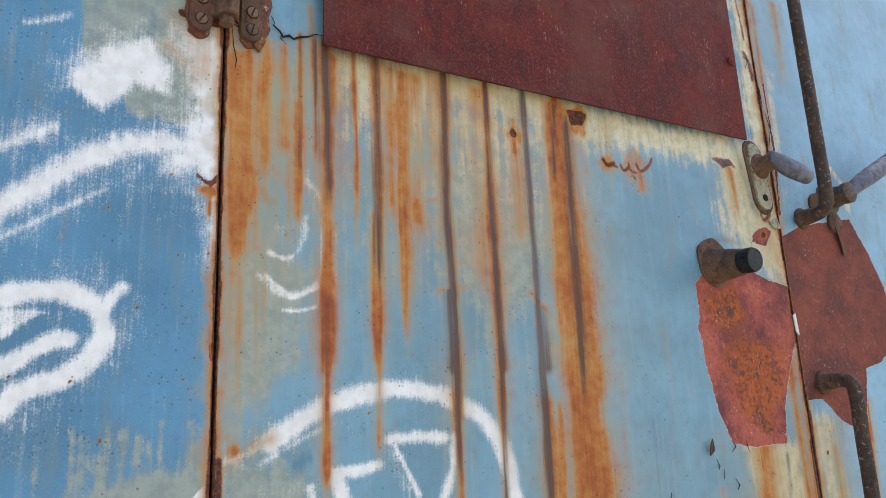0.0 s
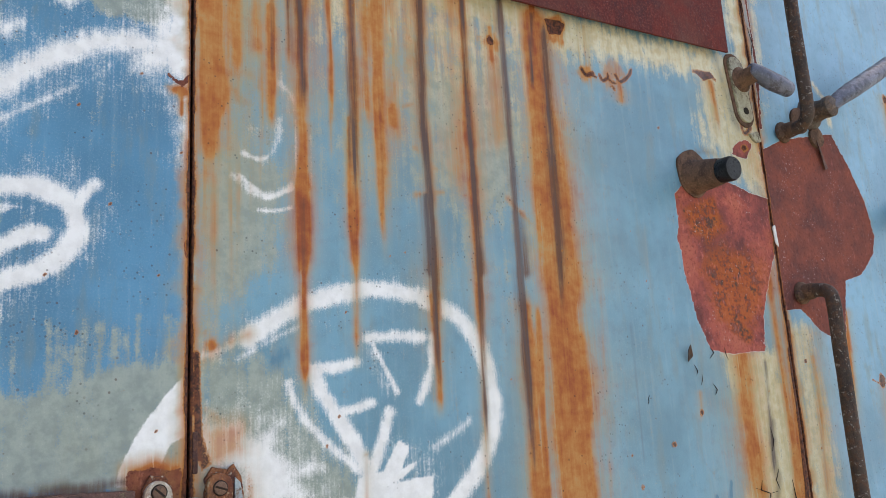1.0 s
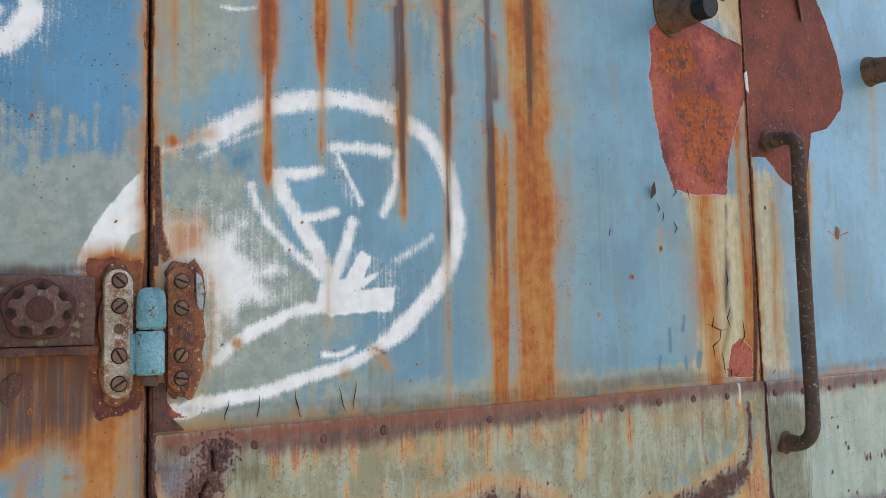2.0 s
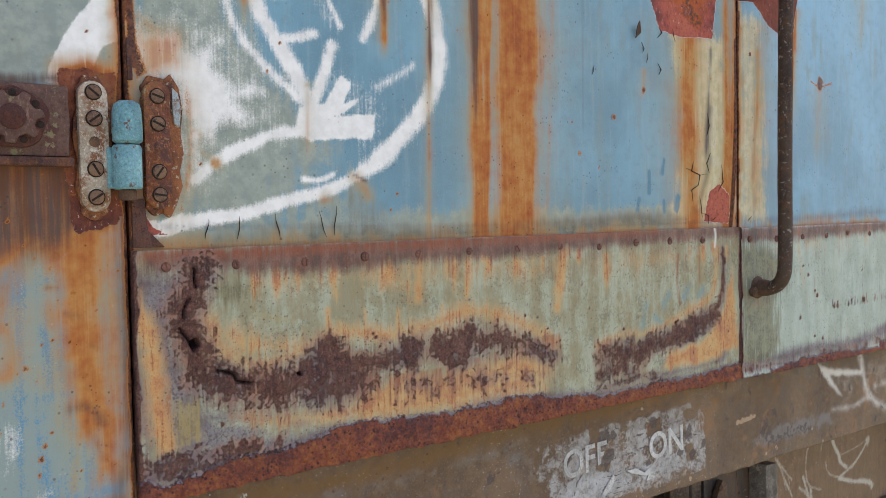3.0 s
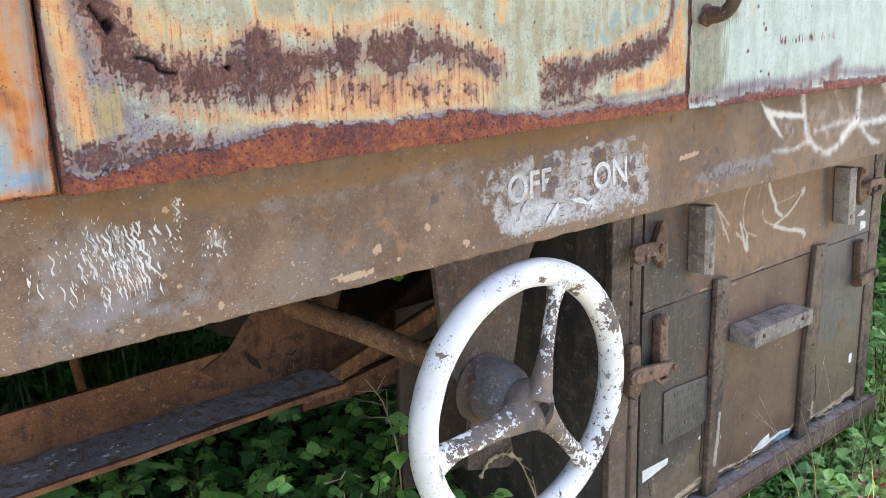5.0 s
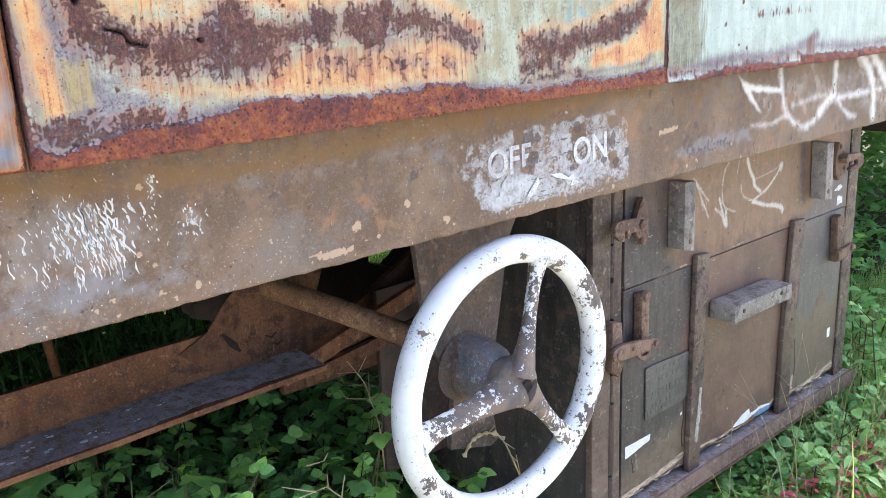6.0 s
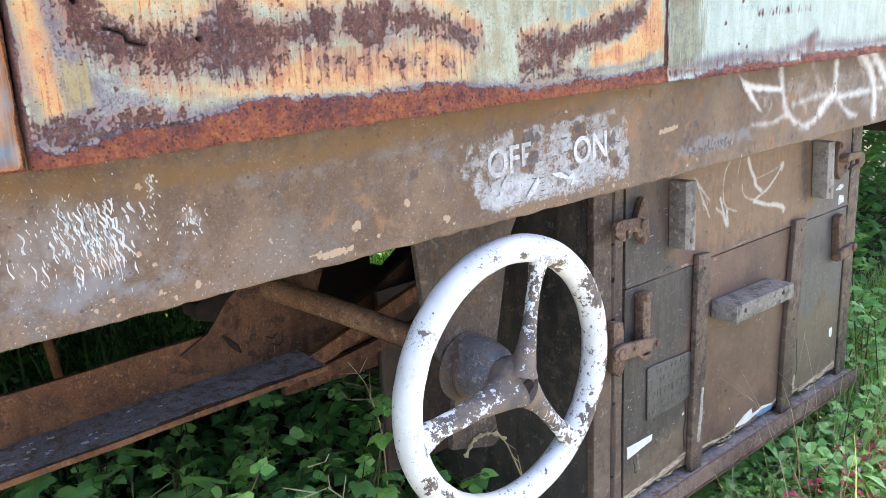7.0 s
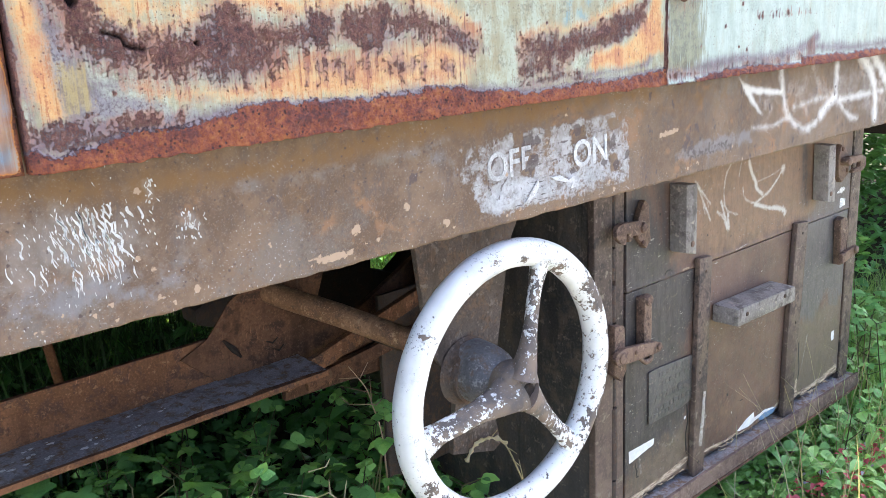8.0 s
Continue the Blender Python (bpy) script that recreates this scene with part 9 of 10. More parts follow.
part("inner_bar", block(-4, 6.5, 1.9, 1.92, 0.93, 1.10, 0.002), iron_dark, under)

# ---- battery box under the side ----
bbox = thing("battery_box", "dark brown steel battery box slung under the coach", "battery box")
BOX = ("blackish", "grey", "warm", "olive", "chalk", "white", "wood", "blue", "crack")
part("body", roughen(block(0.966, 2.03, 0.156, 0.62, 0.19, 1.0, 0.003, 4), 0.0015, 12), box_black, bbox)
part("post", roughen(block(0.958, 1.0115, 0.138, 0.1545, 0.19, 0.96, 0.003, 5), 0.0015, 20), post_brown, bbox, "dull brown upright corner post")
part("hinge_strip", roughen(block(1.022, 1.0475, 0.140, 0.1545, 0.20, 0.96, 0.003, 6), 0.0018, 20), post_brown, bbox, "narrow upright hinge strip")
part("post", roughen(block(1.984, 2.036, 0.137, 0.1545, 0.18, 0.96, 0.003, 4), 0.0012, 20), post_brown, bbox, "dull brown upright corner post")


def upper_flap():
    s = Sheet(1.0535, 1.981, 0.7025, 0.96, 0.0032, BOX)
    s.patch("warm", [(1.12, 0.97), (1.96, 0.97), (1.93, 0.78), (1.80, 0.71), (1.35, 0.71), (1.24, 0.80)], 0.030, 0.95, 1)
    s.patch("blackish", [(1.04, 0.90), (1.10, 0.90), (1.15, 0.82), (1.20, 0.76), (1.22, 0.69), (1.04, 0.69)], 0.030, 1.0, 1)
    # darker bands to the left of the cleats and the far latch
    s.stroke("blackish", [(1.165, 0.90), (1.170, 0.83), (1.178, 0.765)], 0.050, 0.75, 1.2)
    s.stroke("blackish", [(1.735, 0.90), (1.742, 0.83), (1.750, 0.765)], 0.045, 0.8, 1.2)
    s.stroke("blackish", [(1.86, 0.87), (1.875, 0.78)], 0.035, 0.6, 1.2)
    s.patch("grey", [(1.83, 0.80), (1.99, 0.86), (1.99, 0.69), (1.72, 0.69), (1.78, 0.745)], 0.022, 0.75, 1)
    s.patch("grey", [(1.19, 0.88), (1.26, 0.88), (1.26, 0.74), (1.19, 0.73)], 0.020, 0.35, 1)
    s.patch("white", [(1.899, 0.750), (1.930, 0.764), (1.948, 0.766), (1.966, 0.753), (1.935, 0.746)], 0.003, 0.56, 0.6)
    s.patch("white", [(1.930, 0.738), (1.962, 0.733), (1.962, 0.712), (1.928, 0.709)], 0.003, 0.56, 0.6)
    for line, wide, much in (([(1.426, 0.912), (1.399, 0.885), (1.390, 0.867), (1.388, 0.828), (1.398, 0.803), (1.412, 0.794), (1.445, 0.783)], 0.0075, 0.70),
                             ([(1.456, 0.911), (1.449, 0.889), (1.443, 0.867)], 0.0070, 0.62),
                             ([(1.478, 0.912), (1.486, 0.885), (1.496, 0.866), (1.514, 0.842), (1.518, 0.829), (1.544, 0.811)], 0.0120, 0.95),
                             ([(1.520, 0.842), (1.585, 0.848), (1.630, 0.857)], 0.0060, 0.62),
                             ([(1.634, 0.858), (1.622, 0.846), (1.608, 0.833), (1.571, 0.811), (1.515, 0.795)], 0.0095, 0.80),
                             ([(1.461, 0.838), (1.466, 0.822), (1.480, 0.808), (1.515, 0.795)], 0.0080, 0.70),
                             ([(1.515, 0.793), (1.574, 0.775), (1.620, 0.766), (1.652, 0.752)], 0.0120, 0.95),
                             ([(1.628, 0.856), (1.636, 0.858), (1.632, 0.848)], 0.0150, 0.85), ([(1.642, 0.762), (1.654, 0.752), (1.650, 0.746)], 0.0150, 0.85),
                             ([(1.530, 0.900), (1.524, 0.862), (1.517, 0.835)], 0.0045, 0.50), ([(1.660, 0.845), (1.672, 0.830), (1.664, 0.812)], 0.0050, 0.45),
                             ([(1.364, 0.802), (1.388, 0.787), (1.404, 0.760)], 0.0090, 0.85), ([(1.378, 0.823), (1.390, 0.796), (1.406, 0.760)], 0.0090, 0.90), ([(1.405, 0.790), (1.410, 0.757)], 0.0120, 0.85),
                             ([(1.279, 0.880), (1.297, 0.855), (1.318, 0.822), (1.338, 0.790)], 0.0065, 0.80), ([(1.286, 0.876), (1.310, 0.850), (1.336, 0.826)], 0.0075, 0.80), ([(1.292, 0.868), (1.306, 0.838), (1.318, 0.806)], 0.0060, 0.70), ([(1.300, 0.852), (1.322, 0.835), (1.330, 0.815)], 0.0045, 0.60)):
        s.stroke("chalk", line, wide, much, 0.9)
    for x, z in ((1.706, 0.838), (1.712, 0.842), (1.42, 0.74), (1.60, 0.72), (1.33, 0.76), (1.16, 0.835)):
        s.blob("crack", x, z, 0.0032, 0.9)
    s.stroke("crack", [(1.150, 0.93), (1.151, 0.885), (1.156, 0.85)], 0.0030, 0.8, 0.8)
    s.stroke("crack", [(1.178, 0.71), (1.19, 0.7165), (1.204, 0.712)], 0.0040, 0.9, 0.8)
    s.stroke("wood", [(1.240, 0.7055), (1.262, 0.706)], 0.0040, 0.9, 0.7)
    s.stroke("white", [(1.44, 0.7065), (1.49, 0.708)], 0.0042, 0.7, 0.8)
    low = np.clip(1 - (s.gz - s.gz.min()) / 0.010, 0, 1)
    s.gz = s.gz + low * (grid_noise(s.gx * 16, s.gx * 0, 71, 3) - 0.5) * 0.010 * np.clip((1.30 - s.gx) / 0.1, 0.15, 1)
    s.relief -= low * 0.0022
    return s.build("upper_door", 0.140, 0.013, box_skin, bbox, "brown upper flap with a chalked scrawl")


def lower_leaf():
    s = Sheet(1.0535, 1.981, 0.250, 0.6995, 0.0032, BOX)
    s.patch("blackish", [(1.04, 0.71), (1.30, 0.71), (1.30, 0.62), (1.24, 0.52), (1.30, 0.43), (1.26, 0.36), (1.13, 0.33), (1.04, 0.30)], 0.030, 1.0, 1)
    s.patch("blackish", [(1.04, 0.71), (1.14, 0.71), (1.12, 0.45), (1.15, 0.36), (1.04, 0.30)], 0.020, 1.0, 1)
    s.patch("grey", [(1.04, 0.71), (1.30, 0.71), (1.30, 0.56), (1.04, 0.58)], 0.040, 0.5, 1.2)
    s.patch("olive", [(1.14, 0.40), (1.30, 0.40), (1.30, 0.24), (1.04, 0.24), (1.04, 0.30)], 0.028, 0.8, 1)
    s.patch("grey", [(1.73, 0.71), (1.99, 0.71), (1.99, 0.46), (1.90, 0.50), (1.82, 0.445), (1.73, 0.46)], 0.016, 0.95, 1)
    s.patch("blackish", [(1.75, 0.70), (1.98, 0.70), (1.96, 0.57), (1.84, 0.52), (1.75, 0.55)], 0.030, 0.5, 1.2)
    s.patch("olive", [(1.73, 0.46), (1.99, 0.48), (1.99, 0.24), (1.73, 0.24)], 0.022, 0.95, 1)
    s.patch("grey", [(1.89, 0.53), (1.96, 0.55), (1.965, 0.44), (1.90, 0.46)], 0.008, 0.75, 0.8)
    s.patch("warm", [(1.34, 0.40), (1.66, 0.37), (1.66, 0.28), (1.34, 0.29)], 0.040, 0.45, 1.2)
    s.patch("white", [(1.066, 0.368), (1.110, 0.367), (1.153, 0.367), (1.151, 0.352), (1.112, 0.347), (1.089, 0.342), (1.067, 0.341)], 0.0022, 1, 0.5)
    s.stroke("chalk", [(1.10, 0.345), (1.105, 0.325), (1.108, 0.305)], 0.010, 0.5, 1.2)
    s.stroke("chalk", [(1.165, 0.352), (1.19, 0.335), (1.212, 0.332), (1.226, 0.345)], 0.010, 0.5, 1.2)
    s.stroke("chalk", [(1.212, 0.335), (1.228, 0.368)], 0.005, 0.45, 1.2)
    s.stroke("crack", [(1.088, 0.335), (1.090, 0.322), (1.094, 0.315), (1.092, 0.303), (1.100, 0.300)], 0.0035, 1, 0.8)
    s.stroke("wood", [(1.06, 0.256), (1.12, 0.258), (1.20, 0.262), (1.28, 0.275)], 0.016, 1, 0.8)
    s.stroke("crack", [(1.06, 0.266), (1.16, 0.268), (1.24, 0.276), (1.28, 0.288)], 0.0028, 0.8, 0.9)
    s.patch("white", [(1.476, 0.262), (1.500, 0.272), (1.517, 0.279), (1.549, 0.285), (1.556, 0.270), (1.604, 0.274), (1.660, 0.262), (1.60, 0.262), (1.540, 0.258), (1.500, 0.256)], 0.0022, 1, 0.5)
    s.patch("blue", [(1.570, 0.262), (1.604, 0.266), (1.665, 0.258), (1.640, 0.250), (1.580, 0.250)], 0.0025, 1, 0.5)
    s.stroke("wood", [(1.345, 0.262), (1.40, 0.259), (1.44, 0.254), (1.48, 0.256)], 0.009, 1, 0.7)
    s.stroke("wood", [(1.650, 0.262), (1.678, 0.276), (1.692, 0.300)], 0.012, 1, 0.7)
    s.blob("white", 1.378, 0.268, 0.0045, 1)
    s.blob("white", 1.339, 0.345, 0.0080, 1)
    s.blob("white", 1.262, 0.372, 0.0060, 0.9)
    s.stroke("crack", [(1.336, 0.33), (1.337, 0.30), (1.338, 0.275)], 0.0060, 1, 0.7)
    s.stroke("crack", [(1.268, 0.40), (1.272, 0.36), (1.266, 0.33), (1.270, 0.29)], 0.0050, 1, 0.7)
    s.stroke("wood", [(1.745, 0.253), (1.80, 0.253), (1.88, 0.256), (1.97, 0.268)], 0.020, 1, 0.8)
    s.stroke("wood", [(1.758, 0.262), (1.752, 0.282), (1.757, 0.300)], 0.013, 0.9, 0.7)
    s.stroke("crack", [(1.756, 0.40), (1.760, 0.36), (1.766, 0.33), (1.762, 0.30)], 0.0050, 1, 0.7)
    s.stroke("chalk", [(1.80, 0.41), (1.79, 0.37), (1.775, 0.32)], 0.006, 0.6, 1)
    s.stroke("chalk", [(1.84, 0.50), (1.87, 0.46), (1.86, 0.43)], 0.010, 0.4, 1.2)
    s.patch("white", [(1.934, 0.378), (1.951, 0.380), (1.951, 0.353), (1.936, 0.352)], 0.0015, 1, 0.4)
    for x, z in ((1.21, 0.545), (1.098, 0.448), (1.158, 0.395), (1.535, 0.56), (1.56, 0.45), (1.43, 0.37), (1.62, 0.52)):
        s.blob("crack", x, z, 0.0036, 0.9)
    for x, z in ((1.37, 0.66), (1.07, 0.455), (1.45, 0.32), (1.62, 0.64), (1.56, 0.63)):
        s.blob("chalk", x, z, 0.0030, 0.9)
    s.stroke("chalk", [(1.35, 0.46), (1.46, 0.462), (1.58, 0.468)], 0.004, 0.35, 1.4)
    s.stroke("crack", [(1.46, 0.352), (1.48, 0.338), (1.50, 0.336)], 0.0030, 0.8, 0.8)
    low = np.clip(1 - (s.gz - s.gz.min()) / 0.016, 0, 1)
    s.gz = s.gz + low * (grid_noise(s.gx * 30, s.gx * 0, 72, 4) - 0.4) * 0.012
    s.relief += low * (grid_noise(s.gx * 90, s.gz * 90, 73) - 0.5) * 0.008
    return s.build("lower_door", 0.141, 0.012, box_skin, bbox, "brown lower door with a torn foot")


top_panel, low_door = upper_flap(), lower_leaf()
for outline, label in (([(1.282, 0.722), (1.328, 0.718), (1.325, 0.52), (1.321, 0.30), (1.317, 0.232), (1.309, 0.222), (1.276, 0.230), (1.274, 0.252), (1.279, 0.45)], "brown upright batten"),
                       ([(1.690, 0.718), (1.744, 0.714), (1.730, 0.52), (1.718, 0.34), (1.722, 0.230), (1.712, 0.222), (1.668, 0.228), (1.666, 0.250), (1.672, 0.45)], "brown upright batten")):
    batten = part("strip", roughen(prism(outline, 0.127, 0.140, 0.003), 0.0014, 20), post_brown, low_door, label)
    for z in (0.69, 0.47, 0.262):
        part("nail", turned([(0.0035, 0.001), (0.0035, -0.0006), (0.002, -0.0012)], ((outline[0][0] + outline[1][0]) / 2 - (0.012 if z < 0.6 else 0), 0.1268, z), (0, 1, 0), 8), iron_dark, batten)
part("paint_dab", roughen(prism([(1.308, 0.424), (1.316, 0.420), (1.313, 0.36), (1.305, 0.296), (1.293, 0.300), (1.300, 0.36)], 0.1258, 0.1266, 0), 0.0016, 60), chalk_grey, low_door, "smear of grey white paint")
grip = part("grip_block", roughen(prism([(1.352, 0.606), (1.596, 0.600), (1.600, 0.562), (1.352, 0.566)], 0.076, 0.140, 0.006), 0.0022, 26), grip_wood, low_door, "worn grey grip block with bevelled ends")
for x in (1.385, 1.545):
    part("nail", turned([(0.005, 0.001), (0.005, -0.001), (0.003, -0.002)], (x, 0.0757, 0.588), (0, 1, 0), 8), iron_dark, grip)
for outline in ([(1.188, 0.892), (1.225, 0.889), (1.226, 0.748), (1.190, 0.757)], [(1.770, 0.893), (1.806, 0.891), (1.815, 0.751), (1.780, 0.757)]):
    cleat = part("cleat", roughen(prism(outline, 0.100, 0.139, 0.004), 0.0016, 24), grip_wood, top_panel, "upright worn wooden cleat")
    part("nail", turned([(0.006, 0.001), (0.006, -0.0008), (0.004, -0.0016)], (outline[1][0] - 0.014, 0.0998, outline[2][1] + 0.024), (0, 1, 0), 10), latch_rust, cleat)
sill = part("sill", roughen(block(0.962, 2.05, 0.110, 0.166, 0.194, 0.2015, 0.002, 6), 0.0015, 14), iron_brown, bbox, "brown angle iron sill")
part("sill_face", roughen(block(0.962, 2.05, 0.110, 0.118, 0.2025, 0.238, 0.002, 6), 0.0018, 14), sill_rust, sill)
part("sill_ledge", roughen(block(0.962, 2.05, 0.119, 0.166, 0.2025, 0.232, 0.002, 6), 0.0015, 14), flange_grey, sill, "grimy grey ledge of the sill")
splinters = random.Random(19)
for k in range(26):  # torn fibres along the foot of the doors
    x = splinters.choice((splinters.uniform(1.06, 1.28), splinters.uniform(1.75, 1.97), splinters.uniform(1.34, 1.48)))
    long, z = splinters.uniform(0.012, 0.045), splinters.uniform(0.242, 0.266)
    part("splinter", tube([(x, 0.139, z), (x + long * 0.5, 0.1365, z + splinters.uniform(-0.004, 0.005)), (x + long, 0.138, z + splinters.uniform(-0.006, 0.006))], [0.0006, 0.0020, 0.0004], 5), bare_wood, low_door)


# hinge rod in pieces, dark and oily
for z0, z1, r in ((0.915, 0.80, 0.0055), (0.795, 0.735, 0.0070), (0.725, 0.655, 0.0085), (0.540, 0.485, 0.0085), (0.480, 0.330, 0.0110), (0.325, 0.205, 0.0095)):
    part("hinge_rod", roughen(tube([(1.0165, 0.146, z0), (1.0165, 0.145, (z0 + z1) / 2), (1.0165, 0.146, z1)], r, 10), 0.0012, 40), iron_dark, bbox)


def swing_latch(keeper, pawl, pin, owner):
    """A flat three-cornered keeper with a bent pawl that turns on a round pin."""
    a = part("latch", roughen(prism(keeper, 0.126, 0.139, 0.0025), 0.0010, 40), latch_rust, owner, "rusty three-cornered keeper plate")
    part("pawl", roughen(prism(pawl, 0.108, 0.119, 0.003), 0.0010, 40), latch_rust, a, "rusty hooked pawl")
    part("pivot", roughen(turned([(0.0105, 0.018), (0.0105, 0), (0.009, -0.005), (0.005, -0.007)], (pin[0], 0.109, pin[1]), (0, 1, 0), 14), 0.0006, 60), latch_rust, a)
    for x, z in (keeper[0], keeper[3]):
        part("rivet", turned([(0.006, 0.001), (0.006, -0.001), (0.004, -0.002)], (x * 0.6 + pin[0] * 0.4 + 0.004, 0.1256, z * 0.72 + pin[1] * 0.28), (0, 1, 0), 10), iron_brown, a)
    return a


swing_latch([(1.091, 0.876), (1.104, 0.868), (1.111, 0.796), (1.097, 0.782), (1.073, 0.806), (1.068, 0.830), (1.076, 0.852)],
            [(0.984, 0.840), (0.989, 0.848), (1.002, 0.851), (1.050, 0.847), (1.072, 0.838), (1.074, 0.824), (1.053, 0.820), (1.033, 0.822), (1.027, 0.813), (1.021, 0.812), (1.020, 0.829), (1.014, 0.829), (1.012, 0.809), (0.997, 0.814), (0.985, 0.826)], (1.063, 0.832), top_panel)
swing_latch([(1.892, 0.878), (1.912, 0.868), (1.938, 0.842), (1.939, 0.800), (1.903, 0.781), (1.886, 0.797), (1.878, 0.840)],
            [(1.878, 0.838), (1.903, 0.848), (1.971, 0.844), (1.992, 0.834), (1.994, 0.812), (1.972, 0.802), (1.921, 0.804), (1.925, 0.813), (1.960, 0.815), (1.962, 0.828), (1.905, 0.828)], (1.896, 0.836), top_panel)
hasp = part("latch", roughen(prism([(0.978, 0.600), (0.985, 0.609), (1.009, 0.613), (1.103, 0.600), (1.124, 0.592), (1.128, 0.582), (1.120, 0.574), (1.050, 0.578), (1.009, 0.581), (0.984, 0.586)], 0.106, 0.116, 0.003), 0.0010, 40), latch_rust, low_door, "rusty round-ended hasp")
part("hasp_bracket", roughen(prism([(0.995, 0.656), (1.024, 0.650), (1.030, 0.562), (1.016, 0.541), (0.992, 0.560)], 0.120, 0.137, 0.003), 0.0012, 40), latch_rust, hasp)
part("hasp_loop", roughen(tube(smooth_line([(1.066, 0.118, 0.576), (1.078, 0.114, 0.564), (1.096, 0.114, 0.564), (1.104, 0.118, 0.578)], 4), 0.0055, 10), 0.0008, 60), latch_rust, hasp)
part("hasp_bar", roughen(block(1.082, 1.107, 0.118, 0.139, 0.560, 0.690, 0.004, 4), 0.0012, 40), latch_rust, hasp, "upright rusty bar")
for x, z, r in ((1.095, 0.683, 0.012), (1.000, 0.596, 0.013), (1.112, 0.587, 0.007), (1.040, 0.596, 0.005)):
    part("pivot", roughen(turned([(r, 0.006), (r, 0), (r * 0.8, -0.005), (r * 0.4, -0.0065)], (x, 0.108 if x != 1.095 else 0.119, z), (0, 1, 0), 12), 0.0006, 60), latch_rust, hasp)
far_hasp = part("latch", roughen(prism([(1.900, 0.686), (1.918, 0.693), (1.939, 0.686), (1.946, 0.655), (1.938, 0.570), (1.913, 0.568)], 0.120, 0.139, 0.003), 0.0010, 40), latch_rust, low_door, "upright rusty hasp bar")
part("hasp_arm", roughen(prism([(1.896, 0.602), (1.974, 0.611), (1.984, 0.590), (1.900, 0.576)], 0.108, 0.1185, 0.003), 0.0010, 40), latch_rust, far_hasp)
part("pivot", turned([(0.010, 0.004), (0.010, -0.003), (0.006, -0.006)], (1.968, 0.108, 0.600), (0, 1, 0), 12), latch_rust, far_hasp)

# cast plate with raised writing
name_plate = part("cast_plate", roughen(prism([(1.126, 0.518), (1.150, 0.520), (1.276, 0.513), (1.288, 0.502), (1.277, 0.494), (1.280, 0.412), (1.240, 0.404), (1.128, 0.406)], 0.1372, 0.1400, 0.0012), 0.0008, 30), cast_black, low_door, "black cast plate with raised lettering")
for z, x0, x1 in ((0.499, 1.160, 1.262), (0.479, 1.170, 1.268), (0.426, 1.150, 1.268), (0.413, 1.134, 1.225)):
    k, x = 0, x0
    while x < x1:
        long = 0.006 + 0.012 * ((k * 7) % 5) / 4
        part("raised_bar", block(x, min(x + long, x1), 0.1364, 0.1376, z, z + 0.0095, 0.0006), cast_black, name_plate)
        x, k = x + long + 0.004, k + 1
lettering("ALKALINE", 1.146, 0.1370, 0.447, 0.0225, name_plate, cast_black, deep=0.0006)
part("raised_bar", block(1.246, 1.272, 0.1364, 0.1376, 0.447, 0.462, 0.0006), cast_black, name_plate)

# grey stone half hidden under the sill
stone = bmesh.new()
bmesh.ops.create_icosphere(stone, subdivisions=3, radius=1)
for v in stone.verts:
    v.co = Vector((v.co.x * 0.10, v.co.y * 0.07, v.co.z * 0.075)) * (1 + 0.35 * noise.noise(v.co * 1.8))
stone = part("stone", stone, stone_grey, None)
stone.location = (1.30, 0.06, 0.075)
tagged(stone, "grey weathered stone among weeds below the box", "stone")


# ---- ground and plants ----
def ground_sheet():
    xs = np.concatenate([np.linspace(-300, -8, 12), np.linspace(-6, 8, 90), np.linspace(10, 300, 12)])
    ys = np.concatenate([np.linspace(-300, -6, 12), np.linspace(-5, 8, 84), np.linspace(10, 300, 12)])
    gx, gy = np.meshgrid(xs, ys)
    near = np.exp(-((gx / 9) ** 2 + (gy / 9) ** 2))
    gz = 0.0 + near * ((grid_noise(gx * 1.3, gy * 1.3, 51) - 0.5) * 0.16 + (grid_noise(gx * 6, gy * 6, 52) - 0.5) * 0.05)
    nx = len(xs)
    i = (np.arange(len(ys) - 1)[:, None] * nx + np.arange(nx - 1)).ravel()
    mesh = bpy.data.meshes.new("ground")
    mesh.from_pydata(np.stack([gx, gy, gz], -1).reshape(-1, 3).tolist(), [], np.stack([i, i + 1, i + nx + 1, i + nx], -1).tolist())
    mesh.polygons.foreach_set("use_smooth", np.ones(len(mesh.polygons), bool))
    a = mesh.attributes.new("litter", "FLOAT", "POINT")
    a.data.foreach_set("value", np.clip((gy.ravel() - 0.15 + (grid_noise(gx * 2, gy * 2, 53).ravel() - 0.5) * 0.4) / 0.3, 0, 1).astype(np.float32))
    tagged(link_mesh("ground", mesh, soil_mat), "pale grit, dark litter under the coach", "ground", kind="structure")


ground_sheet()


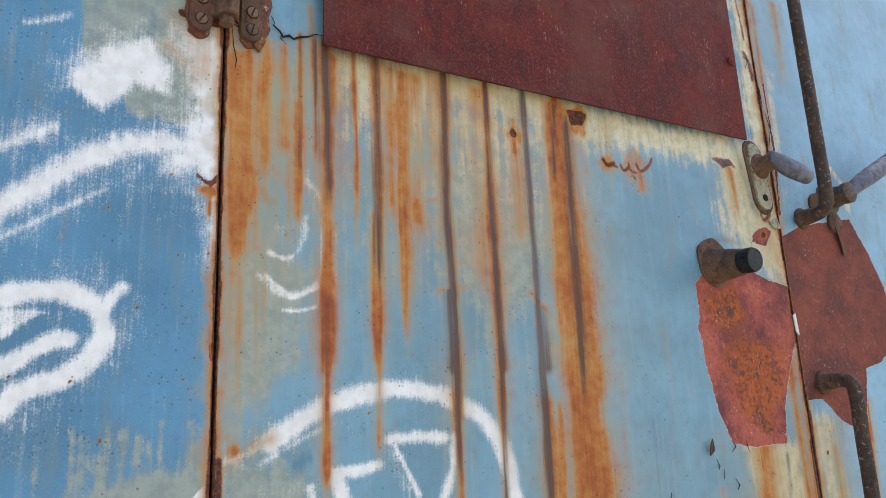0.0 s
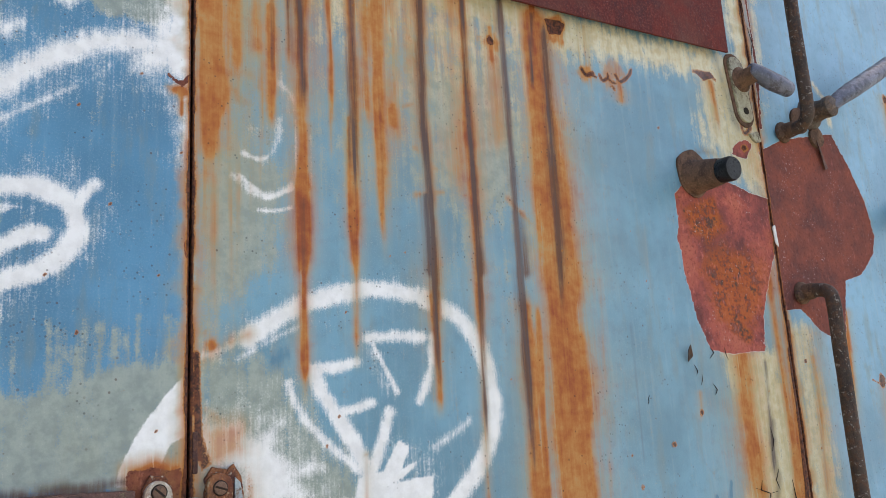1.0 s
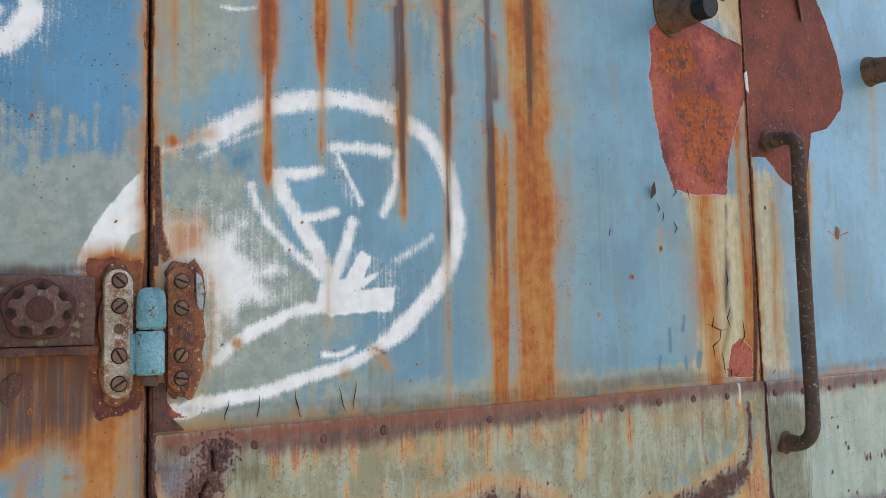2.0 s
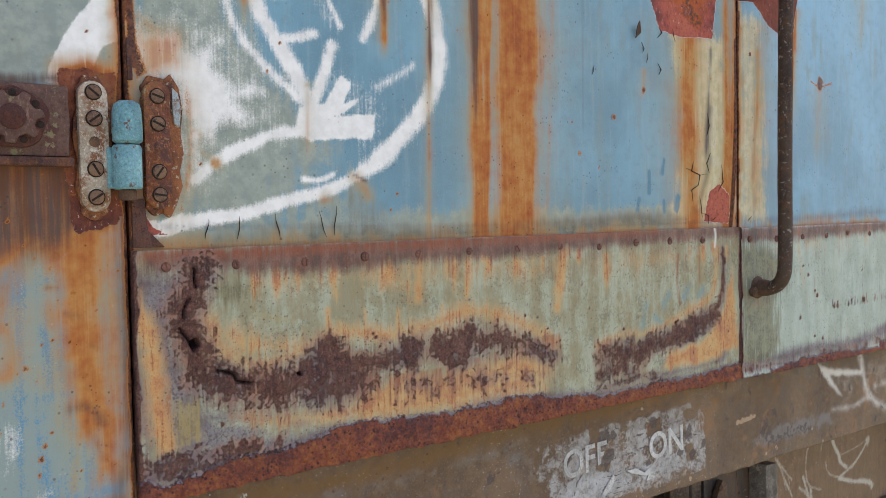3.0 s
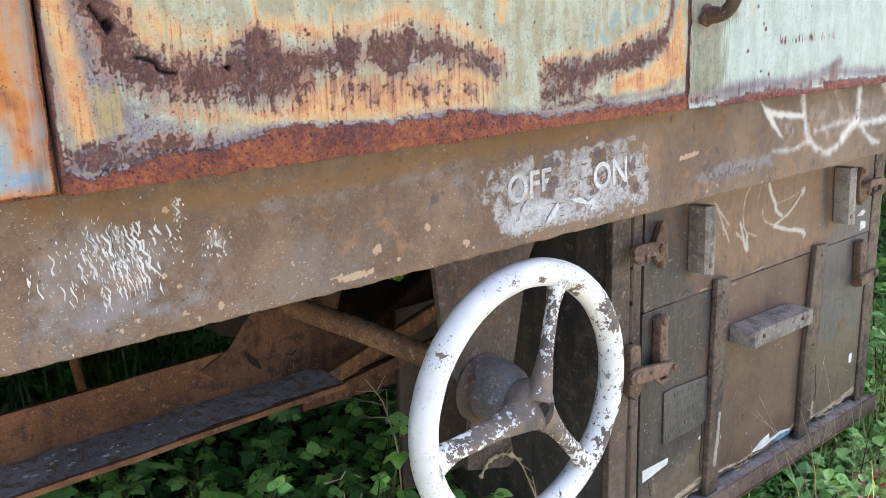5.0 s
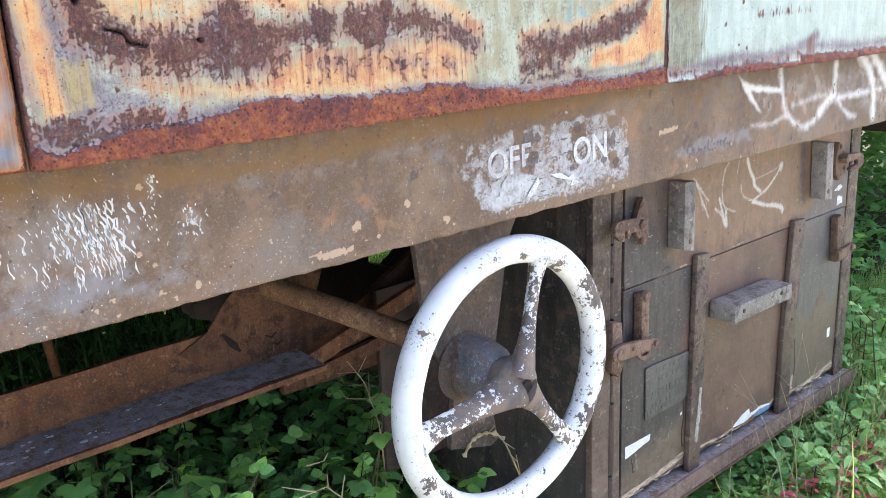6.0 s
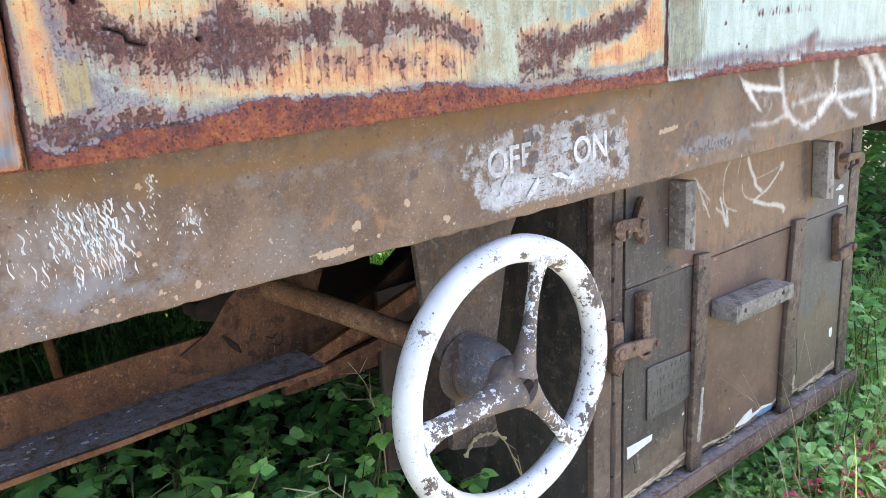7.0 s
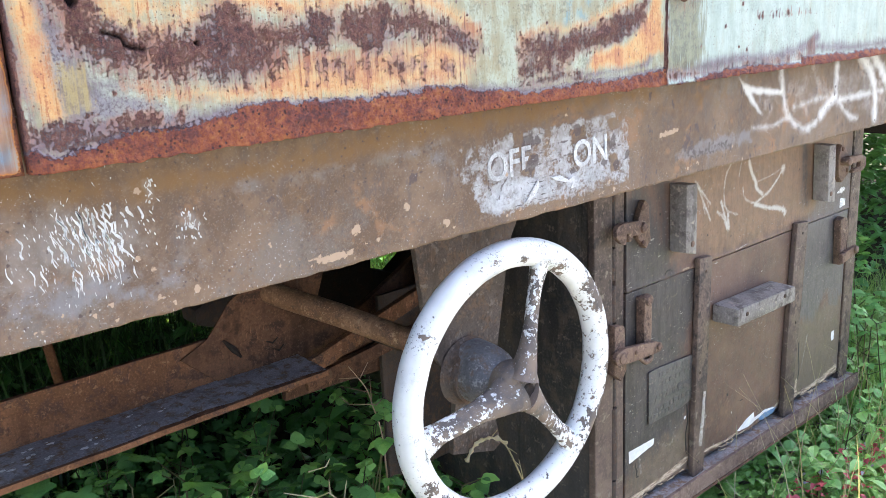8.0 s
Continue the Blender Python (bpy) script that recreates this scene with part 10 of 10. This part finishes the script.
def leaf_mesh(name, material, length, width, serrate=0.0, fold=0.12, n=10):
    """A single leaf from the origin along +x: egg-shaped, hollow along its rib, with a drawn-out drooping tip."""
    bm = bmesh.new()
    rows = []
    for i in range(n + 1):
        t = i / n
        w = width * 0.5 * math.sin(math.pi * t ** 0.74) ** 0.68 * (1 - 0.30 * t ** 3) * 1.15 * (1 + serrate * (i % 2)) if 0 < i < n else 0.0004
        x, z = t * length, -0.22 * length * t * t
        wave = 0.045 * width * math.sin(11 * t)
        rows.append([bm.verts.new((x - 0.16 * w * abs(k) + 0.03 * length * abs(k), w * k, z + w * fold * abs(k) ** 1.3 - 0.10 * w * k * k + wave * abs(k))) for k in (-1, -0.66, -0.33, 0, 0.33, 0.66, 1)])
    for p, q in zip(rows, rows[1:]):
        for k in range(6):
            bm.faces.new((p[k], q[k], q[k + 1], p[k + 1]))
    mesh = bpy.data.meshes.new(name)
    bm.to_mesh(mesh)
    bm.free()
    for p in mesh.polygons:
        p.use_smooth = True
    mesh.materials.append(material)
    return mesh


def lobed_leaf(name, material, size):
    """A five-lobed toothed leaf, from its stalk along +x."""
    bm = bmesh.new()
    mid = bm.verts.new((size * 0.30, 0, size * 0.03))
    tips = ((-150, 0.30), (-128, 0.52), (-112, 0.46), (-98, 0.40), (-82, 0.58), (-66, 0.84), (-56, 0.66), (-44, 0.62), (-30, 0.44), (-22, 0.66), (-14, 0.80), (0, 1.0))
    ring = [(a, r) for a, r in tips] + [(-a, r) for a, r in tips[-2::-1]]
    verts = []
    for a, r in ring:
        d = radians(a)
        verts.append(bm.verts.new((size * (0.30 + 0.68 * r * math.cos(d)), size * 0.68 * r * math.sin(d), -size * 0.14 * r * r + size * 0.02 * math.sin(a * 0.3))))
    foot = bm.verts.new((size * 0.12, 0, 0))
    verts.append(foot)
    for p, q in zip(verts, verts[1:] + verts[:1]):
        bm.faces.new((mid, p, q))
    mesh = bpy.data.meshes.new(name)
    bm.to_mesh(mesh)
    bm.free()
    for p in mesh.polygons:
        p.use_smooth = True
    mesh.materials.append(material)
    return mesh


NETTLE = [leaf_mesh("leaf", leaf_mid, 0.052, 0.040, 0.05), leaf_mesh("leaf", leaf_mid, 0.046, 0.034, 0.05, 0.2), leaf_mesh("leaf", leaf_deep, 0.056, 0.042, 0.04, 0.08)]
BRIGHT = [leaf_mesh("leaf", leaf_bright, 0.062, 0.044, 0.05), leaf_mesh("leaf", leaf_bright, 0.054, 0.036, 0.05, 0.2)]
FERN = [leaf_mesh("leaflet", fern_mat, 0.05, 0.014, 0.25, 0.1, 5), leaf_mesh("leaflet", fern_mat, 0.035, 0.011, 0.25, 0.1, 5)]
MAPLE = [lobed_leaf("lobed_leaf", leaf_shade, 0.085), lobed_leaf("lobed_leaf", leaf_deep, 0.070)]


def leafy_plant(place, height, pairs, rnd, label="green bramble shoot with leaves in threes"):
    """An upright stem with pairs of leaves, each leaf a part."""
    plant = thing("leafy_plant", label, "plant", place, "plants under the coach")
    lean = Vector((rnd.uniform(-0.25, 0.25), rnd.uniform(-0.35, 0.1), 1)).normalized()
    tip = lean * height
    part("stem", tube([(0, 0, -0.02), tuple(tip * 0.5 + Vector((rnd.uniform(-.01, .01), 0, 0))), tuple(tip)], [0.0026, 0.0020, 0.0010], 6), stem_mat, plant)
    for k in range(pairs):
        t = 0.35 + 0.65 * k / max(1, pairs - 1)
        turn = k * 137 + rnd.uniform(-25, 25)
        for side in (0, 180):
            way = pose(*(tip * t), 0, 0, 0) @ pose(0, 0, 0, 0, rnd.uniform(-40, -5), turn + side)
            reach, s = rnd.uniform(0.03, 0.075) * (1.2 - 0.6 * t), rnd.uniform(0.48, 0.82) * (0.85 if place[1] < 0.42 else 1.0)
            part("leaf_stalk", tube([way @ Vector((0, 0, 0)), way @ Vector((reach, 0, 0))], [0.0012, 0.0008], 4), stem_mat, plant)
            for spread in (0, 72, -72):
                leaf = new("leaf", BRIGHT[k % 2] if place[0] > 1.5 else NETTLE[2] if rnd.random() < 0.3 else NETTLE[k % 2])
                leaf.parent = plant
                leaf.matrix_basis = way @ pose(reach, 0, 0, rnd.uniform(-20, 20), rnd.uniform(-5, 25), spread + rnd.uniform(-12, 12)) @ Matrix.Scale(s * (1 if spread == 0 else 0.85), 4)
    return plant


def fern(place, reach, fronds, rnd):
    plant = thing("fern", "bright green fern with feathered fronds", "fern", place, "ferns beside the coach")
    for f in range(fronds):
        way = radians(f * 360 / fronds + rnd.uniform(-25, 25))
        line = [Vector((math.cos(way) * reach * t, math.sin(way) * reach * t, reach * (0.95 * t - 0.75 * t * t))) for t in (0, 0.2, 0.4, 0.6, 0.8, 1.0)]
        stem = part("frond", tube(line, [0.003, 0.0027, 0.0022, 0.0018, 0.0012, 0.0006], 5), fern_mat, plant)
        for k in range(14):
            t = 0.15 + 0.85 * k / 13
            at = Vector((math.cos(way) * reach * t, math.sin(way) * reach * t, reach * (0.95 * t - 0.75 * t * t)))
            for side in (62, -62):
                leaf = new("leaflet", FERN[k % 2])
                leaf.parent = stem
                leaf.matrix_basis = Matrix.Translation(at) @ pose(0, 0, 0, 0, 8, math.degrees(way) + side) @ Matrix.Scale((1.25 - t) * reach * 3.2, 4)
    return plant


def sapling(place, height, count, rnd):
    """A thin upright shoot with large lobed leaves on long stalks."""
    plant = thing("maple_sapling", "young maple shoot with dark lobed leaves", "sapling", place, "maple shoots under the coach")
    tip = Vector((rnd.uniform(-0.03, 0.03), rnd.uniform(-0.04, 0.02), height))
    part("stem", tube([(0, 0, -0.02), tuple(tip * 0.5 + Vector((rnd.uniform(-.01, .01), 0, 0))), tuple(tip)], [0.0030, 0.0024, 0.0014], 6), stem_mat, plant)
    for k in range(count):
        t = 0.55 + 0.45 * k / max(1, count - 1)
        way = pose(*(tip * t), 0, 0, 0) @ pose(0, 0, 0, 0, rnd.uniform(-30, 0), k * 137 + rnd.uniform(-20, 20))
        reach = rnd.uniform(0.03, 0.07)
        part("leaf_stalk", tube([way @ Vector((0, 0, 0)), way @ Vector((reach, 0, 0))], [0.0012, 0.0009], 4), stem_mat, plant)
        leaf = new("lobed_leaf", MAPLE[rnd.random() < 0.3])
        leaf.parent = plant
        leaf.matrix_basis = way @ pose(reach, 0, 0, rnd.uniform(-25, 25), rnd.uniform(5, 40), rnd.uniform(-15, 15)) @ Matrix.Scale(rnd.uniform(0.75, 1.15), 4)
    return plant


rnd = random.Random(4)
for x, y, z in ((0.044, 0.36, 0.603), (0.082, 0.36, 0.604), (0.141, 0.37, 0.598), (0.169, 0.36, 0.558), (0.114, 0.38, 0.555), (0.243, 0.4, 0.549)):
    sapling((x, y, 0.0), z - 0.02, 7, rnd)
for x, y, z in ((0.214, 0.16, 0.661), (0.26, 0.15, 0.644), (0.299, 0.14, 0.615), (0.222, 0.12, 0.643), (0.18, 0.15, 0.656), (0.533, 0.42, 0.569), (0.522, 0.34, 0.534), (0.468, 0.36, 0.547)):
    leafy_plant((x, y, 0.0), z, 4, rnd)
plant_spots = [(x0 + 0.085 * i, y0) for y0, x0, k in ((0.30, 0.16, 4), (0.38, 0.10, 7), (0.47, 0.02, 10), (0.62, 0.10, 10), (0.85, 0.10, 9), (1.05, -0.06, 8)) for i in range(k)]
for x, y in plant_spots:
    leafy_plant((x + rnd.uniform(-.04, .04), y + rnd.uniform(-.05, .05), 0.0), rnd.uniform(0.30, 0.46) + 0.12 * (0.6 - y) * (y < 0.6), rnd.randint(4, 6), rnd)
for x, y, r in ((0.80, 0.34, 0.26), (0.88, 0.42, 0.24), (2.55, 0.55, 0.34), (2.9, 0.75, 0.40), (2.35, 0.75, 0.36), (2.28, 0.20, 0.26), (2.42, 0.36, 0.30), (2.66, 0.30, 0.32), (2.50, 0.05, 0.24), (0.35, 1.55, 0.45), (0.75, 1.75, 0.45), (0.05, 1.40, 0.42)):
    fern((x, y, 0.03), r, 8, rnd)
for x, y in ((1.62, 0.02), (1.80, 0.04), (1.95, 0.06), (2.35, 0.22), (2.50, 0.12), (2.42, 0.34), (2.62, 0.30), (2.75, 0.15), (2.3, 0.36), (2.22, 0.26), (2.9, 0.35), (3.1, 0.2), (2.18, 0.14), (2.60, 0.45), (2.25, 0.18), (2.33, 0.30), (2.45, 0.22), (2.55, 0.05), (2.7, 0.4), (2.95, 0.1), (2.40, 0.08), (2.15, 0.06), (2.05, 0.04)):
    leafy_plant((x, y, 0.0), rnd.uniform(0.14, 0.24) if x < 2 else rnd.uniform(0.28, 0.50), rnd.randint(3, 5), rnd, "green broad-leaved weed beside the battery box")


def scatter_stuff(name, label, category, material, count, box, shape, seed):
    """Blades or leaves past counting, as one mesh."""
    r = random.Random(seed)
    verts, faces = [], []
    for _ in range(count):
        x, y = r.uniform(box[0], box[1]), r.uniform(box[2], box[3])
        z = r.uniform(box[4], box[5])
        vs, fs = shape(r)
        turn = Matrix.Translation((x, y, z)) @ Matrix.Rotation(r.uniform(0, 6.28), 4, "Z")
        base = len(verts)
        verts += [tuple(turn @ Vector(v)) for v in vs]
        faces += [tuple(base + i for i in f) for f in fs]
    mesh = bpy.data.meshes.new(name)
    mesh.from_pydata(verts, [], faces)
    return tagged(link_mesh(name, mesh, material), label, category, kind="stuff")


def blade(low, high, wide):
    def shape(r):
        h, bend = r.uniform(low, high), r.uniform(0.1, 0.9)
        w = wide * r.uniform(0.7, 1.3)
        pts, fs = [], []
        for i in range(5):
            t = i / 4
            x, z = bend * h * t * t, h * (t - 0.25 * bend * t * t)
            ww = w * (1 - t) + 0.0003
            pts += [(x, -ww, z), (x, ww, z)]
        for i in range(4):
            fs.append((2 * i, 2 * i + 1, 2 * i + 3, 2 * i + 2))
        return pts, fs
    return shape


def small_leaf(low, high):
    def shape(r):
        s, wide = r.uniform(low, high), r.uniform(0.26, 0.40)
        lift, roll, droop = r.uniform(-0.3, 0.8), r.uniform(-0.5, 0.5), r.uniform(0.2, 0.7)
        pts, fs = [(0, 0, 0)], []
        for t, w in ((0.28, 0.85), (0.58, 1.0), (0.82, 0.6)):
            z = s * (lift * t - droop * t * t)
            pts += [(s * t, s * wide * w, z + s * w * wide * (0.35 + roll)), (s * (t + 0.04), 0, z), (s * t, -s * wide * w, z + s * w * wide * (0.35 - roll))]
        pts.append((s, 0, s * (lift - droop)))
        fs += [(0, 2, 1), (0, 3, 2)]
        for k in (1, 4):
            fs += [(k, k + 1, k + 4, k + 3), (k + 1, k + 2, k + 5, k + 4)]
        fs += [(7, 8, 10), (8, 9, 10)]
        return pts, fs
    return shape


scatter_stuff("grass", "short green grass below the box", "grass", grass_mat, 2600, (1.42, 2.1, -0.45, 0.08, -0.02, 0.05), blade(0.04, 0.11, 0.0018), 1)
scatter_stuff("grass", "fresh green grass beside the coach", "grass", grass_mat, 4200, (2.05, 3.4, -0.45, 0.6, 0.0, 0.10), blade(0.08, 0.22, 0.0020), 20)
scatter_stuff("pale_grass", "pale thin grass blades beside the coach", "grass", pale_grass, 900, (1.80, 3.0, -0.42, 0.10, 0.02, 0.10), blade(0.08, 0.24, 0.0013), 21)
scatter_stuff("grass", "rough green grass in front of the coach", "grass", grass_mat, 5000, (-4, 6, -4, -0.4, -0.05, 0.02), blade(0.06, 0.16, 0.005), 2)
scatter_stuff("weed_leaves", "low green weeds with small leaves", "weeds", fern_mat, 15000, (1.22, 3.2, -0.35, 0.6, 0.0, 0.12), small_leaf(0.012, 0.036), 3)
scatter_stuff("broad_weeds", "broad bright green leaves in the bank", "weeds", leaf_bright, 900, (1.62, 3.0, -0.30, 0.5, 0.06, 0.18), small_leaf(0.02, 0.048), 22)
scatter_stuff("red_leaves", "small red leaves and flowers among the weeds", "weeds", flower_red, 520, (1.36, 2.05, -0.30, 0.04, 0.085, 0.150), small_leaf(0.008, 0.024), 4)
scatter_stuff("pale_flowers", "tiny lilac flowers among the weeds", "flowers", lilac, 40, (1.5, 2.2, -0.25, 0.08, 0.10, 0.16), small_leaf(0.010, 0.018), 23)
scatter_stuff("dry_grass", "long dry grass stalks", "grass", straw_mat, 110, (1.35, 2.3, -0.30, 0.1, 0.0, 0.03), blade(0.25, 0.5, 0.0015), 5)
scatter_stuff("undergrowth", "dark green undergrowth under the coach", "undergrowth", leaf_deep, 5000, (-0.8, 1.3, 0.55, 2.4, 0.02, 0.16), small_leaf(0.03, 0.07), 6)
# shade-coloured blades that screen the bright grass behind
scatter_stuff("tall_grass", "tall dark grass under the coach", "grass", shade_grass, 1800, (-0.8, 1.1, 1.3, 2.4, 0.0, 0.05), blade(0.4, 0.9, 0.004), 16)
# added leaves that fill the gap with a shaded green
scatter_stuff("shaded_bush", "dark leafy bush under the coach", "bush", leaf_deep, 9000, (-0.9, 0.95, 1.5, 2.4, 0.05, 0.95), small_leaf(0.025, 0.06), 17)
scatter_stuff("far_hedge", "dense hedge behind the coach", "hedge", leaf_mid, 26000, (-3, 9, 3.0, 4.6, 0.0, 1.9), small_leaf(0.05, 0.11), 7)
scatter_stuff("far_grass", "green grass behind the coach", "grass", grass_mat, 9000, (-2, 6, 2.0, 4.5, -0.05, 0.02), blade(0.2, 0.5, 0.006), 8)
scatter_stuff("sunlit_weeds", "bright green weeds beyond the coach", "weeds", leaf_bright, 1500, (1.9, 3.2, 2.45, 3.3, 0.0, 0.28), small_leaf(0.03, 0.07), 31)
# the deeper green takes sun brightness out of this hedge
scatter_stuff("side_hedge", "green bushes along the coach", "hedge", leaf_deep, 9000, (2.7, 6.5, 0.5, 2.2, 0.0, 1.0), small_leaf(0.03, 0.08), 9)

# dead twig and a dry grass head by the wheel
twig = thing("dry_twig", "bare pale branched twig", "twig")
part("stem", tube(smooth_line([(0.632, 0.36, 0.344), (0.629, 0.36, 0.442), (0.631, 0.37, 0.5), (0.617, 0.37, 0.55), (0.611, 0.38, 0.586), (0.578, 0.38, 0.636)], 4), [0.0019 - 0.00006 * i for i in range(21)], 6), twig_mat, twig)
for a, b in (((0.622, 0.37, 0.552), (0.567, 0.37, 0.571)), ((0.614, 0.38, 0.576), (0.557, 0.38, 0.606)), ((0.596, 0.38, 0.609), (0.556, 0.38, 0.62)), ((0.601, 0.38, 0.607), (0.621, 0.38, 0.632)), ((0.615, 0.37, 0.559), (0.608, 0.36, 0.614)), ((0.567, 0.37, 0.571), (0.553, 0.38, 0.588)), ((0.623, 0.37, 0.549), (0.636, 0.36, 0.564))):
    part("side_twig", tube([a, b], [0.0011, 0.0005], 5), twig_mat, twig)
low_twig = thing("dry_twig", "bare pale twig lying among leaves", "twig")
for k, (a, b) in enumerate((((0.354, 0.22, 0.525), (0.428, 0.24, 0.509)), ((0.428, 0.24, 0.509), (0.449, 0.22, 0.484)), ((0.4, 0.23, 0.516), (0.349, 0.24, 0.542)), ((0.431, 0.24, 0.507), (0.43, 0.24, 0.531)), ((0.447, 0.23, 0.486), (0.463, 0.24, 0.516)), ((0.431, 0.3, 0.521), (0.464, 0.3, 0.517)), ((0.464, 0.3, 0.517), (0.473, 0.3, 0.528)))):
    part("side_twig", tube([a, b], [0.0013, 0.0007], 5), straw_mat, low_twig)
straw = thing("grass_head", "dry drooping grass head behind the brake wheel", "grass")
part("stalk", tube(smooth_line([(0.779, 0.14, 0.387), (0.758, 0.15, 0.453), (0.741, 0.16, 0.5), (0.712, 0.16, 0.525), (0.685, 0.16, 0.528)], 5), [0.0015] * 21, 5), straw_mat, straw)
part("ear", roughen(tube(smooth_line([(0.744, 0.158, 0.503), (0.713, 0.158, 0.525), (0.683, 0.158, 0.532), (0.663, 0.158, 0.525), (0.646, 0.158, 0.505)], 5), [0.0020 + 0.0022 * (i % 3 == 1) for i in range(21)], 6), 0.0028, 160), straw_mat, straw)
for a, b in (((0.748, 0.15, 0.473), (0.766, 0.15, 0.453)), ((0.749, 0.16, 0.491), (0.759, 0.15, 0.48)), ((0.705, 0.158, 0.528), (0.718, 0.155, 0.539)), ((0.775, 0.15, 0.413), (0.773, 0.16, 0.46))):
    part("dry_blade", tube([a, b], [0.0012, 0.0005], 5), straw_mat, straw)
